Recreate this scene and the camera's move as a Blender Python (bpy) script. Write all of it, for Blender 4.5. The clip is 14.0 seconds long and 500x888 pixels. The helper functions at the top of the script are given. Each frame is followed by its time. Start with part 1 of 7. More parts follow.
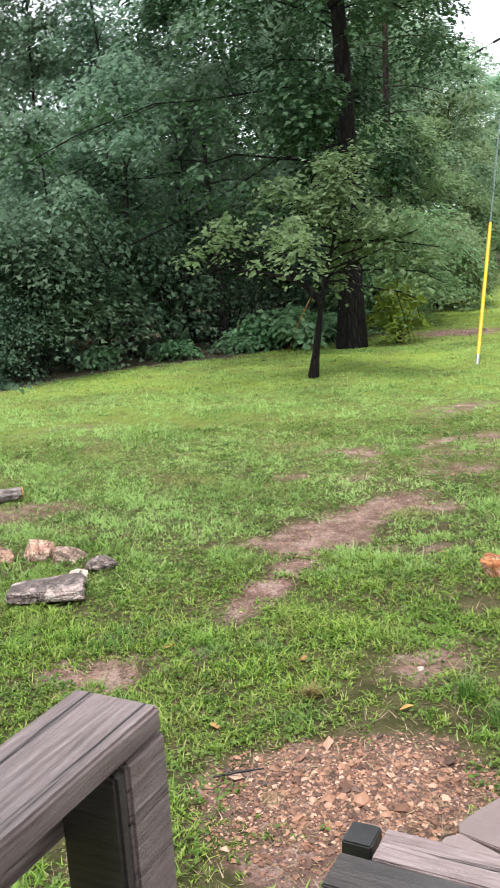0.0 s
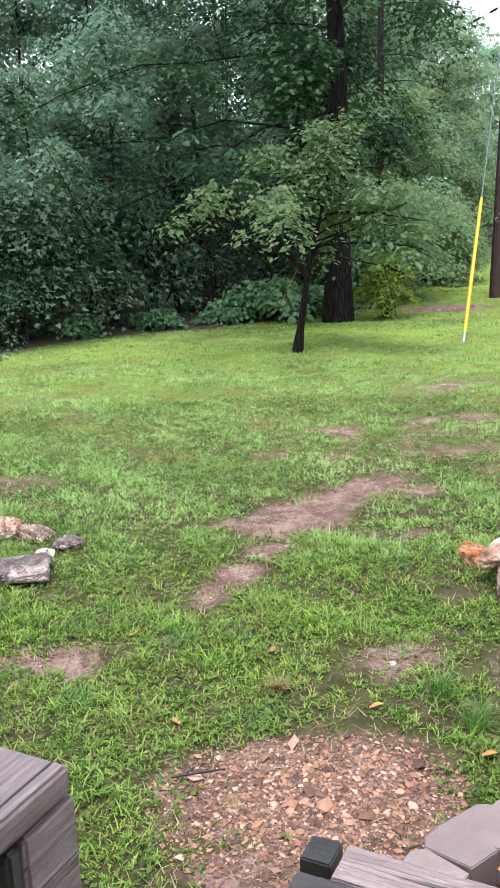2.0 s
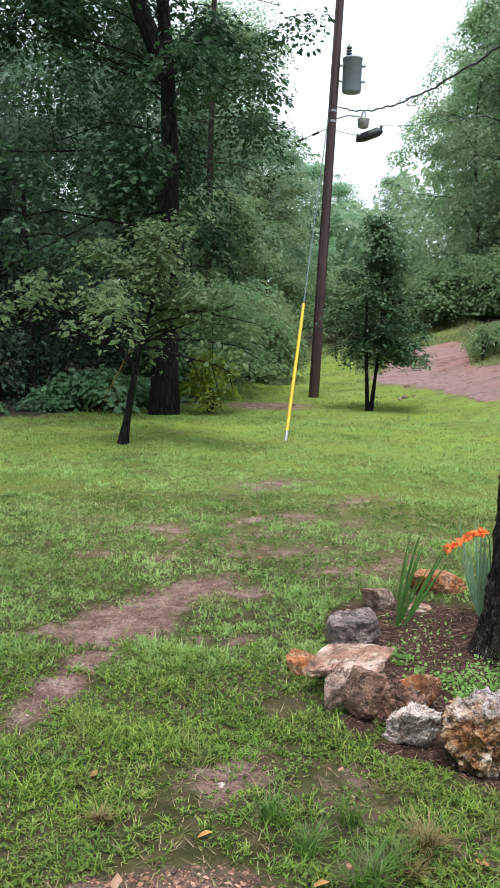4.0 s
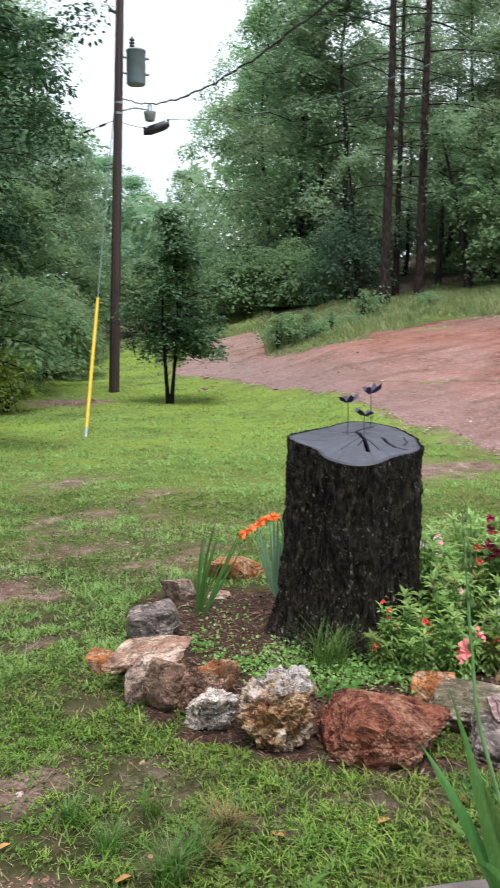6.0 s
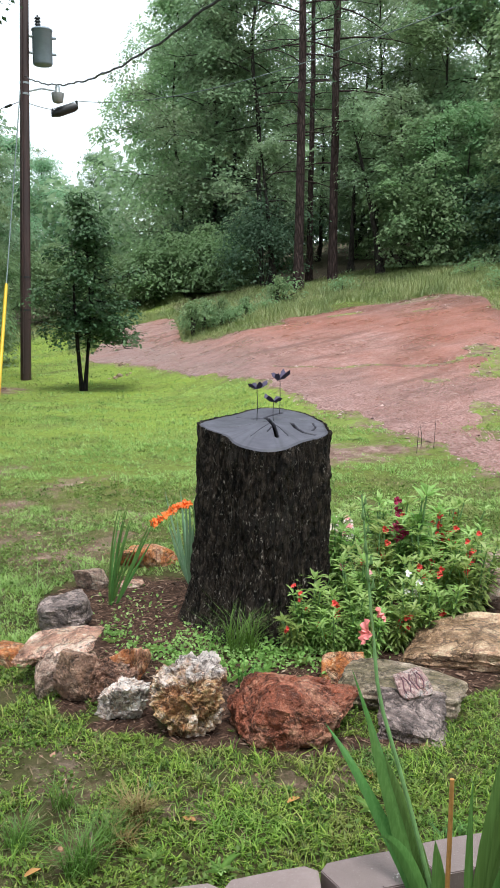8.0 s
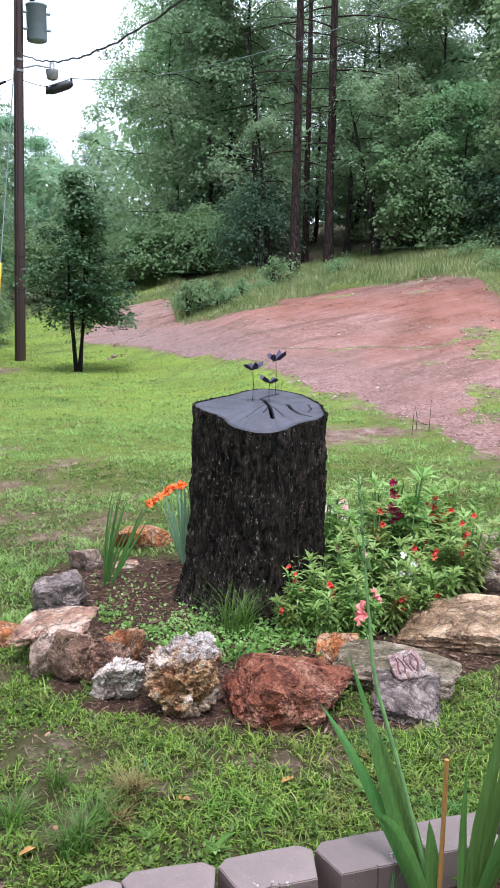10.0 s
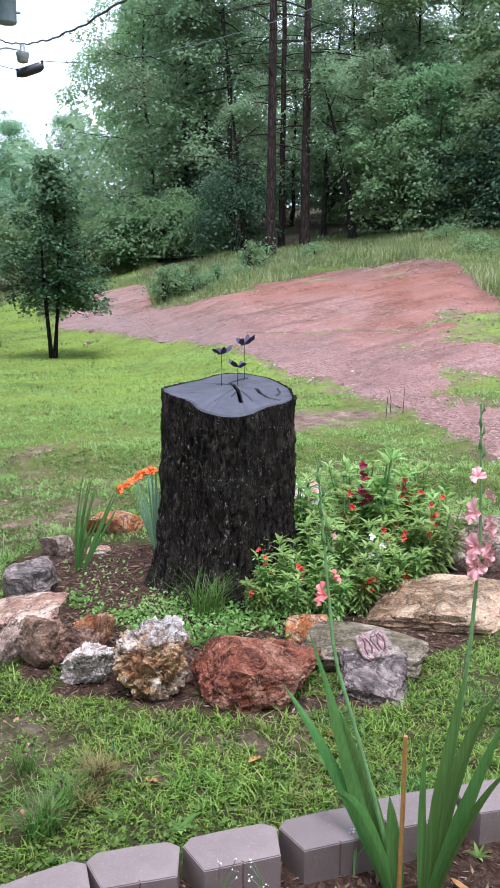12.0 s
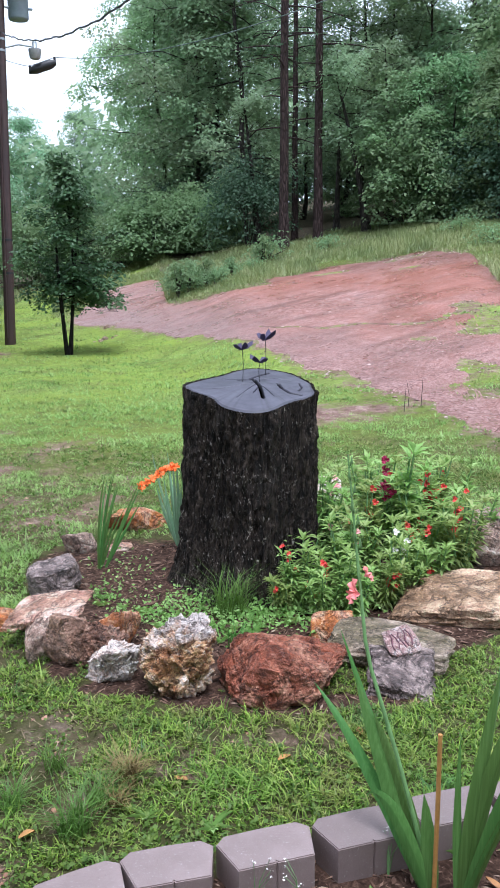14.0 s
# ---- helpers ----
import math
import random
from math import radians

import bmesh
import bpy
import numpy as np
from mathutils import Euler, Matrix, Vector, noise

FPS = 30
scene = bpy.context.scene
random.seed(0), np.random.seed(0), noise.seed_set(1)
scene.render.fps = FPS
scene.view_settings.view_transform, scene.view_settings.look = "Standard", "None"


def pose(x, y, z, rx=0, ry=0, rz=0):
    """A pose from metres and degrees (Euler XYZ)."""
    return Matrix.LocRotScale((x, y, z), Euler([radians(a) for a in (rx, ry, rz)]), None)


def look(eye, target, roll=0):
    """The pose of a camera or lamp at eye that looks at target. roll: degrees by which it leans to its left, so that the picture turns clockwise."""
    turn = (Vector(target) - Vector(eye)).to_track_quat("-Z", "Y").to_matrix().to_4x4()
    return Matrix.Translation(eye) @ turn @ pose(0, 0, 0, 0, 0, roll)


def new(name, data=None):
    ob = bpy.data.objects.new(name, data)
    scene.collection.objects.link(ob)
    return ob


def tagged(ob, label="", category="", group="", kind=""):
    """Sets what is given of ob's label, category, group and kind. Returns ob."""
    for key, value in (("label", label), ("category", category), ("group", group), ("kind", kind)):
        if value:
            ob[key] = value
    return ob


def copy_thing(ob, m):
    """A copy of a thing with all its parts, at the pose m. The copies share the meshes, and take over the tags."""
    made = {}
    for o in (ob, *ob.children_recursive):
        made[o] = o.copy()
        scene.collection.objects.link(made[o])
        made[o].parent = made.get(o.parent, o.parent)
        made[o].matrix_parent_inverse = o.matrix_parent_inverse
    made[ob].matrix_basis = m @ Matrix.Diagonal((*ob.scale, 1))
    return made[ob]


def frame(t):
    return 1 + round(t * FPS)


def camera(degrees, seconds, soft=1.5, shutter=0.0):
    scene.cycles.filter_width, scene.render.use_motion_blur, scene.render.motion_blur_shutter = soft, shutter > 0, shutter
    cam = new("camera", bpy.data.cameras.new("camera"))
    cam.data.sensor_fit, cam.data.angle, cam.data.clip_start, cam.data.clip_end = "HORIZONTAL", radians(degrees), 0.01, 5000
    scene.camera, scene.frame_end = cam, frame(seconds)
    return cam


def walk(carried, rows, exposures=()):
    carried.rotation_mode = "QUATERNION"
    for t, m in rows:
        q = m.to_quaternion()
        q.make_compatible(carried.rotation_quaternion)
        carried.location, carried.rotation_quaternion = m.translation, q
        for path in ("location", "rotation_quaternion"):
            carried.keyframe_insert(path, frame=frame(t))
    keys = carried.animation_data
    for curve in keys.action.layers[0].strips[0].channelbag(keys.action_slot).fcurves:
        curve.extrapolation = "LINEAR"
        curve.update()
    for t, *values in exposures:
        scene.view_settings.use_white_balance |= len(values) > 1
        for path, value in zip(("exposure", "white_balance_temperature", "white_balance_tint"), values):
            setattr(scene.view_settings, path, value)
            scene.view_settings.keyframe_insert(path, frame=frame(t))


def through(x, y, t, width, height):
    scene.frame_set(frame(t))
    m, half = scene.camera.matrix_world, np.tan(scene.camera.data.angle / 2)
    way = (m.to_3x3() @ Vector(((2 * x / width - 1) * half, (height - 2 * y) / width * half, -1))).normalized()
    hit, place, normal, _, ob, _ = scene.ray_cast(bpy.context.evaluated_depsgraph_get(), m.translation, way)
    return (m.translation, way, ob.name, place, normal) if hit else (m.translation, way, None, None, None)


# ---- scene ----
cam = camera(31.9, 14.0, soft=1.1, shutter=0.5)
PATH = [
    (0, (0.02, 0.045, 1.857), (0.009, 2.003, 1.45), -3.6),
    (0.5, (-0.033, 0.144, 1.842), (-0.049, 2.099, 1.42), -1.0),
    (1, (-0.03, 0.175, 1.859), (0.106, 2.122, 1.425), -3.3),
    (1.5, (0.032, 0.198, 1.86), (0.15, 2.141, 1.401), -0.9),
    (2, (0.084, 0.234, 1.871), (0.103, 2.177, 1.396), -2.1),
    (2.5, (0.071, 0.277, 1.908), (0.322, 2.204, 1.433), -1.3),
    (2.7, (0.066, 0.302, 1.91), (0.384, 2.228, 1.472), -1.0),
    (4.8, (0.033, 0.342, 1.956), (0.504, 2.268, 1.694), 3.0),
    (5, (0.059, 0.34, 1.949), (0.567, 2.257, 1.687), 3.1),
    (5.5, (0.093, 0.311, 1.953), (0.791, 2.166, 1.684), 3.2),
    (6, (0.127, 0.295, 1.949), (0.969, 2.086, 1.664), 0.6),
    (6.5, (0.15, 0.286, 1.952), (1.05, 2.047, 1.654), -0.1),
    (7, (0.149, 0.27, 1.956), (1.111, 1.997, 1.651), 0.1),
    (7.5, (0.158, 0.263, 1.959), (1.159, 1.967, 1.65), 0.4),
    (8, (0.168, 0.264, 1.957), (1.173, 1.964, 1.642), 0.5),
    (10.5, (0.174, 0.288, 1.948), (1.195, 1.968, 1.582), 0.9),
    (11, (0.181, 0.293, 1.947), (1.22, 1.96, 1.572), 1.0),
    (11.5, (0.2, 0.271, 1.95), (1.247, 1.932, 1.567), 1.0),
    (12, (0.223, 0.234, 1.947), (1.271, 1.893, 1.558), 0.4),
    (12.5, (0.241, 0.217, 1.942), (1.28, 1.88, 1.55), -0.2),
    (13, (0.237, 0.227, 1.942), (1.274, 1.891, 1.546), -0.3),
    (13.5, (0.212, 0.248, 1.95), (1.24, 1.917, 1.552), -0.4),
    (14, (0.19, 0.28, 1.953), (1.21, 1.953, 1.551), -0.3),
]
walk(cam, [(t, look(eye, target, roll)) for t, eye, target, roll in PATH], [(0, 1.0, 6450, 9), (0.5, 1.17, 6050, 12), (2.0, 1.1, 6050, 12), (2.5, 0.85, 5950, 12), (5, 0.57, 6250, 7), (7, 0.58, 6150, 5), (8, 0.66, 6250, 5), (10.5, 0.81, 5700, 12), (14, 0.8, 5600, 12)])

# ---- light ----
world = bpy.data.worlds.new("overcast")
scene.world = world
world.use_nodes = True
wn, wl = world.node_tree.nodes, world.node_tree.links
wn.clear()
sky = wn.new("ShaderNodeTexSky")
sky.sky_type, sky.sun_disc = "NISHITA", False
sky.sun_elevation, sky.sun_rotation = radians(75), radians(191)
pale = wn.new("ShaderNodeHueSaturation")
pale.inputs["Saturation"].default_value = 0.25
veil = wn.new("ShaderNodeMix")
veil.data_type = "RGBA"
veil.inputs["Factor"].default_value = 0.8
veil.inputs["B"].default_value = (9.5, 10.0, 10.9, 1)
back = wn.new("ShaderNodeBackground")
back.inputs["Strength"].default_value = 0.096
wout = wn.new("ShaderNodeOutputWorld")
wl.new(sky.outputs["Color"], pale.inputs["Color"])
wl.new(pale.outputs["Color"], veil.inputs["A"])
wl.new(veil.outputs["Result"], back.inputs["Color"])
wl.new(back.outputs["Background"], wout.inputs["Surface"])
sun_data = bpy.data.lights.new("sun", "SUN")
sun_data.energy, sun_data.angle, sun_data.color = 2.5, radians(24), (1.0, 0.975, 0.97)
sun = new("sun", sun_data)
sun.matrix_world = look((0, 0, 40), (0.05, 0.26, 39.04))


# ---- building helpers ----
def rng_of(seed):
    return np.random.default_rng(seed)


class Acc:
    """Gathers vertices and faces of one mesh."""

    def __init__(self):
        self.v, self.f, self.n = [], [], 0

    def add(self, v, f):
        v, f = np.asarray(v, float).reshape(-1, 3), np.asarray(f, int)
        self.v.append(v)
        self.f.append(f + self.n)
        self.n += len(v)
        return self

    def tube(self, pts, radii, sides=7, cap=True):
        pts, radii = np.asarray(pts, float), np.asarray(radii, float)
        way = np.gradient(pts, axis=0)
        way /= np.linalg.norm(way, axis=1, keepdims=True) + 1e-9
        ref = np.where(np.abs(way[:, 2:3]) > 0.9, [[1.0, 0, 0]], [[0, 0, 1.0]])
        a = np.cross(way, ref)
        a /= np.linalg.norm(a, axis=1, keepdims=True) + 1e-9
        b = np.cross(way, a)
        ang = np.linspace(0, 2 * np.pi, sides, endpoint=False)
        ring = pts[:, None] + radii[:, None, None] * (np.cos(ang)[None, :, None] * a[:, None] + np.sin(ang)[None, :, None] * b[:, None])
        n, k = len(pts), np.arange(sides)
        rows = np.arange(n - 1)[:, None] * sides
        q = np.stack([rows + k, rows + (k + 1) % sides, rows + sides + (k + 1) % sides, rows + sides + k], -1).reshape(-1, 4)
        self.add(ring.reshape(-1, 3), q)
        if cap:
            top = np.vstack([ring[-1], pts[-1:] + way[-1:] * radii[-1] * 0.3])
            self.add(top, np.stack([k, (k + 1) % sides, np.full(sides, sides)], -1))
            low = np.vstack([ring[0], pts[:1]])
            self.add(low, np.stack([(k + 1) % sides, k, np.full(sides, sides)], -1))
        return self

    def mesh(self, name, material, smooth=True):
        data = bpy.data.meshes.new(name)
        if self.n:
            v = np.vstack(self.v)
            loops = np.concatenate([f.ravel() for f in self.f])
            sizes = np.concatenate([np.full(len(f), f.shape[1]) for f in self.f])
            starts = np.r_[0, np.cumsum(sizes)[:-1]]
            data.vertices.add(len(v))
            data.vertices.foreach_set("co", v.ravel())
            data.loops.add(len(loops))
            data.loops.foreach_set("vertex_index", loops.astype(np.int32))
            data.polygons.add(len(sizes))
            data.polygons.foreach_set("loop_start", starts.astype(np.int32))
            data.polygons.foreach_set("use_smooth", np.full(len(sizes), smooth))
            data.update(calc_edges=True)
        data.materials.append(material)
        return data


def thing(name, label, category, group="", place=(0, 0, 0), kind=""):
    ob = tagged(new(name), label, category, group, kind)
    ob.location = place
    return ob


def part(name, shape, material, parent, label="", smooth=True):
    """Links a bmesh, Acc or mesh as one mesh object under a thing or a part."""
    if isinstance(shape, Acc):
        data = shape.mesh(name, material, smooth)
    elif isinstance(shape, bmesh.types.BMesh):
        data = bpy.data.meshes.new(name)
        shape.to_mesh(data)
        shape.free()
        data.materials.append(material)
        for p in data.polygons:
            p.use_smooth = smooth
    else:
        data = shape
    ob = new(name, data)
    ob.parent = parent
    return tagged(ob, label)


def single(name, shape, material, label, category, kind="", group="", smooth=True):
    ob = part(name, shape, material, None, label, smooth)
    return tagged(ob, label, category, group, kind)


def block(sx, sy, sz, bevel=0.004, cuts=0, rough=0.0, seed=0):
    """A bevelled box with its base at z = 0, optionally worn."""
    bm = bmesh.new()
    bmesh.ops.create_cube(bm, size=1)
    bmesh.ops.scale(bm, vec=(sx, sy, sz), verts=bm.verts)
    bmesh.ops.translate(bm, vec=(0, 0, sz / 2), verts=bm.verts)
    if cuts:
        bmesh.ops.subdivide_edges(bm, edges=bm.edges[:], cuts=cuts, use_grid_fill=True)
    elif bevel:
        bmesh.ops.bevel(bm, geom=bm.edges[:], offset=bevel, segments=2, affect="EDGES")
    if rough:
        for v in bm.verts:
            v.co += rough * noise.noise_vector(v.co * 9 + Vector((seed, seed, seed)))
    return bm


def unit(v):
    v = np.asarray(v, float)
    return v / (np.linalg.norm(v, axis=-1, keepdims=True) + 1e-9)


def leaf_quads(acc, places, rng, length, width=0.5, up=0.6, droop=0.0, out=None, tri=False, normal=None):
    """Pointed leaves, each a folded rhomb of two triangles pairs, round the given places."""
    n = len(places)
    normal = unit(rng.normal(size=(n, 3)) + [0, 0, up * 2]) if normal is None else unit(normal)
    way = rng.normal(size=(n, 3)) if out is None else out + 0.5 * rng.normal(size=(n, 3))
    way[:, 2] -= droop
    way = unit(way - (way * normal).sum(1, keepdims=True) * normal)
    side = np.cross(normal, way)
    size = (length * rng.uniform(0.65, 1.3, n))[:, None]
    base, tip = places - way * size * 0.5, places + way * size * 0.5 - normal * size * 0.08
    left = places + side * size * width * 0.5 + normal * size * 0.06 - way * size * 0.05
    right = places - side * size * width * 0.5 + normal * size * 0.06 - way * size * 0.05
    if tri:
        v = np.stack([right - way * size * 0.25, tip, left - way * size * 0.25], 1).reshape(-1, 3)
        acc.add(v, np.arange(3 * n).reshape(-1, 3))
        return
    v = np.stack([base, right, tip, left], 1).reshape(-1, 3)
    f = np.arange(4 * n).reshape(-1, 4)
    acc.add(v, f)


def spray_leaves(acc, spots, size, rng, count, leaf, width=0.55, flat=0.45, tri=True, droop=0.35, ragged=0.11):
    """Leaves laid in flattened, drooping sprays: domes of overlapping leaves that face up and outwards."""
    weight = size**2 * rng.uniform(0.5, 1.5, len(spots))
    pick = rng.choice(len(spots), count, p=weight / weight.sum())
    r = size[pick]
    rho, a = np.sqrt(rng.random(count)) * rng.uniform(0.85, 1.2, count), rng.uniform(0, 2 * np.pi, count)
    stretch, tilt = rng.uniform(0.65, 1.35, len(spots))[pick], rng.normal(0, 0.3, (len(spots), 2))[pick]
    dx, dy = rho * np.cos(a) * stretch, rho * np.sin(a) / stretch
    dz = flat * (1 - rho**2) - droop * rho**2 * 0.5 + dx * tilt[:, 0] + dy * tilt[:, 1]
    places = spots[pick] + np.stack([dx, dy, dz], 1) * r[:, None] + rng.normal(0, 1, (count, 3)) * ragged * r[:, None]
    places[:, 2] = np.maximum(places[:, 2], 0.1)
    way = np.stack([np.cos(a), np.sin(a), np.full(count, -0.2)], 1)
    normal = np.stack([rho * np.cos(a) * 0.7, rho * np.sin(a) * 0.7, np.ones(count)], 1) + rng.normal(0, 0.34, (count, 3))
    leaf_quads(acc, places, rng, leaf, width, out=way, tri=tri, normal=normal)


# ---- lie of the land ----
AZ = [-180, -60, -20, 5, 14, 21, 26, 30.5, 34, 40, 45, 60, 90, 130, 180]
SLOPE = [0.0, 0.0, 0.0, 0.012, 0.03, 0.066, 0.094, 0.112, 0.115, 0.135, 0.157, 0.15, 0.08, 0.0, 0.0]
FROM = [20, 20, 20, 24, 24, 22, 17.3, 13.2, 12, 11.5, 11, 11, 12, 15, 20]


def land(x, y):
    """The height of the ground."""
    x, y = np.asarray(x, float), np.asarray(y, float)
    r, az = np.hypot(x, y), np.degrees(np.arctan2(x, y))
    s, r0 = np.interp(az, AZ, SLOPE), np.interp(az, AZ, FROM)
    over = np.log1p(np.exp(np.clip((r - r0) / 1.2, -30, 30))) * 1.2
    over = np.where((r - r0) / 1.2 > 30, r - r0, over)
    over = np.minimum(over, 60 + 0 * over)
    hill = s * over
    near = np.clip(1 - r / 40, 0, 1)
    bumps = 0.018 * (np.sin(1.7 * x + 0.6 * y) * np.sin(1.3 * y - 0.4 * x) + 0.6 * np.sin(4.1 * x + 2.2 * y) * np.sin(3.3 * y - 2.0 * x))
    return hill + near * bumps


def polar(az, r):
    return r * math.sin(radians(az)), r * math.cos(radians(az))


def at_polar(az, r, lift=0.0):
    x, y = polar(az, r)
    return x, y, float(land(x, y)) + lift


# Bare patches in the lawn: centre x, y, half sizes, turn in degrees, strength
BARE = [
    (-0.02, 4.7, 0.42, 0.15, 62, 0.95), (0.2, 5.15, 0.3, 0.17, 40, 0.85), (0.42, 5.75, 0.5, 0.36, 55, 1.1), (0.82, 6.3, 0.52, 0.26, 42, 1.1), (1.2, 6.6, 0.4, 0.15, 25, 0.9), (0.02, 5.7, 0.35, 0.13, 20, 0.75), (1.15, 5.35, 0.25, 0.1, 20, 0.6), (0.85, 5.4, 0.2, 0.1, 10, 0.55), (0.9, 7.3, 0.25, 0.2, 30, 0.6),
    (0.22, 2.83, 0.5, 0.37, 0, 1.15), (0.5, 2.87, 0.3, 0.33, 0, 1.1), (0.2, 2.5, 0.45, 0.2, 0, 1.1),
    (1.0, 8.3, 0.45, 0.35, 50, 0.7), (1.7, 7.9, 0.6, 0.35, 20, 0.5), (2.5, 10.4, 0.9, 0.5, 30, 0.6),
    (2.2, 8.6, 1.0, 0.45, 20, 0.52), (2.3, 6.6, 0.7, 0.4, 20, 0.55), (1.9, 7.4, 0.8, 0.4, 10, 0.55), (1.3, 6.3, 0.4, 0.25, 0, 0.55), (2.9, 7.0, 0.6, 0.3, 15, 0.5), (3.3, 9.3, 0.9, 0.4, 20, 0.5), (2.2, 7.8, 1.9, 1.6, 20, 0.36),
    (0.75, 3.75, 0.3, 0.2, 30, 0.7), (-0.85, 3.9, 0.35, 0.22, 10, 0.85), (-0.35, 4.0, 0.3, 0.15, 0, 0.6),
    (-1.9, 6.8, 0.5, 0.3, 10, 0.7), (4.8, 20.0, 1.3, 1.0, 0, 0.9), (8.9, 24.0, 0.6, 0.4, 0, 0.6),
    (6.4, 9.4, 1.1, 0.7, -40, 0.9), (7.3, 9.1, 0.8, 0.4, -40, 0.8), (1.13, 3.07, 0.15, 0.11, 20, 0.75),
    (3.3, 7.6, 0.5, 0.25, 20, 0.5), (3.9, 7.3, 0.35, 0.2, 20, 0.5), (1.6, 3.1, 0.25, 0.14, 0, 0.45), (-2.4, 10.5, 1.0, 0.3, 25, 0.45),
    (2.3, 15.5, 1.2, 0.6, 20, 0.35), (0.3, 7.4, 0.4, 0.2, 20, 0.5), (2.0, 3.1, 0.5, 0.12, -20, 0.4), (1.25, 3.6, 0.25, 0.3, 0, 0.5),
]
# Planting beds: mulch round the stump and behind the block edging
# Narrow strips before the rocks: dark soil plus the rocks' shade as colour.
MULCH = [(2.52, 4.85, 0.72, 1.1, 20, 1.3), (2.3, 4.1, 0.6, 0.5, 0, 1.2), (3.1, 4.2, 1.15, 0.75, -20, 1.3), (4.0, 4.5, 0.75, 0.9, 0, 1.3), (1.75, 2.12, 0.95, 0.26, -15, 1.4), (0.95, 2.36, 0.3, 0.14, 0, 1.3), (1.62, 3.83, 0.2, 0.09, -40, 1.0), (1.90, 3.55, 0.22, 0.09, -35, 1.0), (2.27, 3.26, 0.34, 0.09, -25, 1.0), (2.62, 3.08, 0.2, 0.07, -20, 0.9), (1.47, 4.17, 0.08, 0.12, 0, 0.9), (2.9, 1.85, 0.8, 0.32, -15, 1.4)]


def patches(x, y, rows):
    best = np.zeros_like(x)
    for cx, cy, a, b, turn, strength in rows:
        c, s = math.cos(radians(turn)), math.sin(radians(turn))
        u, v = ((x - cx) * c + (y - cy) * s) / a, (-(x - cx) * s + (y - cy) * c) / b
        best = np.maximum(best, strength * np.clip(1.35 - np.hypot(u, v), 0, 1))
    return np.clip(best, 0, 1.3)


NEAR_AZ = [19.9, 20.5, 21, 23.5, 26.3, 30, 34.3, 38.6, 41.6, 43.7, 46, 47.7, 55, 70, 95]
NEAR_R = [27.3, 26.6, 26.0, 23.6, 20.8, 18.2, 14.9, 13.1, 12.2, 11.5, 10.5, 9.8, 8.6, 8.0, 7.8]
FAR_AZ = [19.9, 20.5, 21, 22, 23.5, 25, 25.7, 26.2, 28, 30.5, 33.5, 35.7, 40, 43, 45, 47, 50, 70, 95]
FAR_R = [27.4, 28.2, 31, 34.5, 34.4, 34, 33, 26, 25, 24.6, 25.8, 26.4, 27, 26.8, 25.2, 20.7, 18.5, 16, 15]


def on_road(x, y):
    """How far inside the road a place lies, in metres along its ray; negative outside."""
    r, az = np.hypot(x, y), np.degrees(np.arctan2(x, y))
    inside = np.minimum(r - np.interp(az, NEAR_AZ, NEAR_R), np.interp(az, FAR_AZ, FAR_R) - r)
    isle = 1 - np.hypot((az - 50.5) / 6.4, (r - 17.0) / 1.8)
    isle2 = 1 - np.hypot((az - 49.5) / 6.0, (r - 12.9) / 1.0)
    inside = np.minimum(inside, np.minimum(-isle, -isle2) * 1.0 + 0.0)
    return np.where((az > 19.9) & (az < 95), inside, -5)


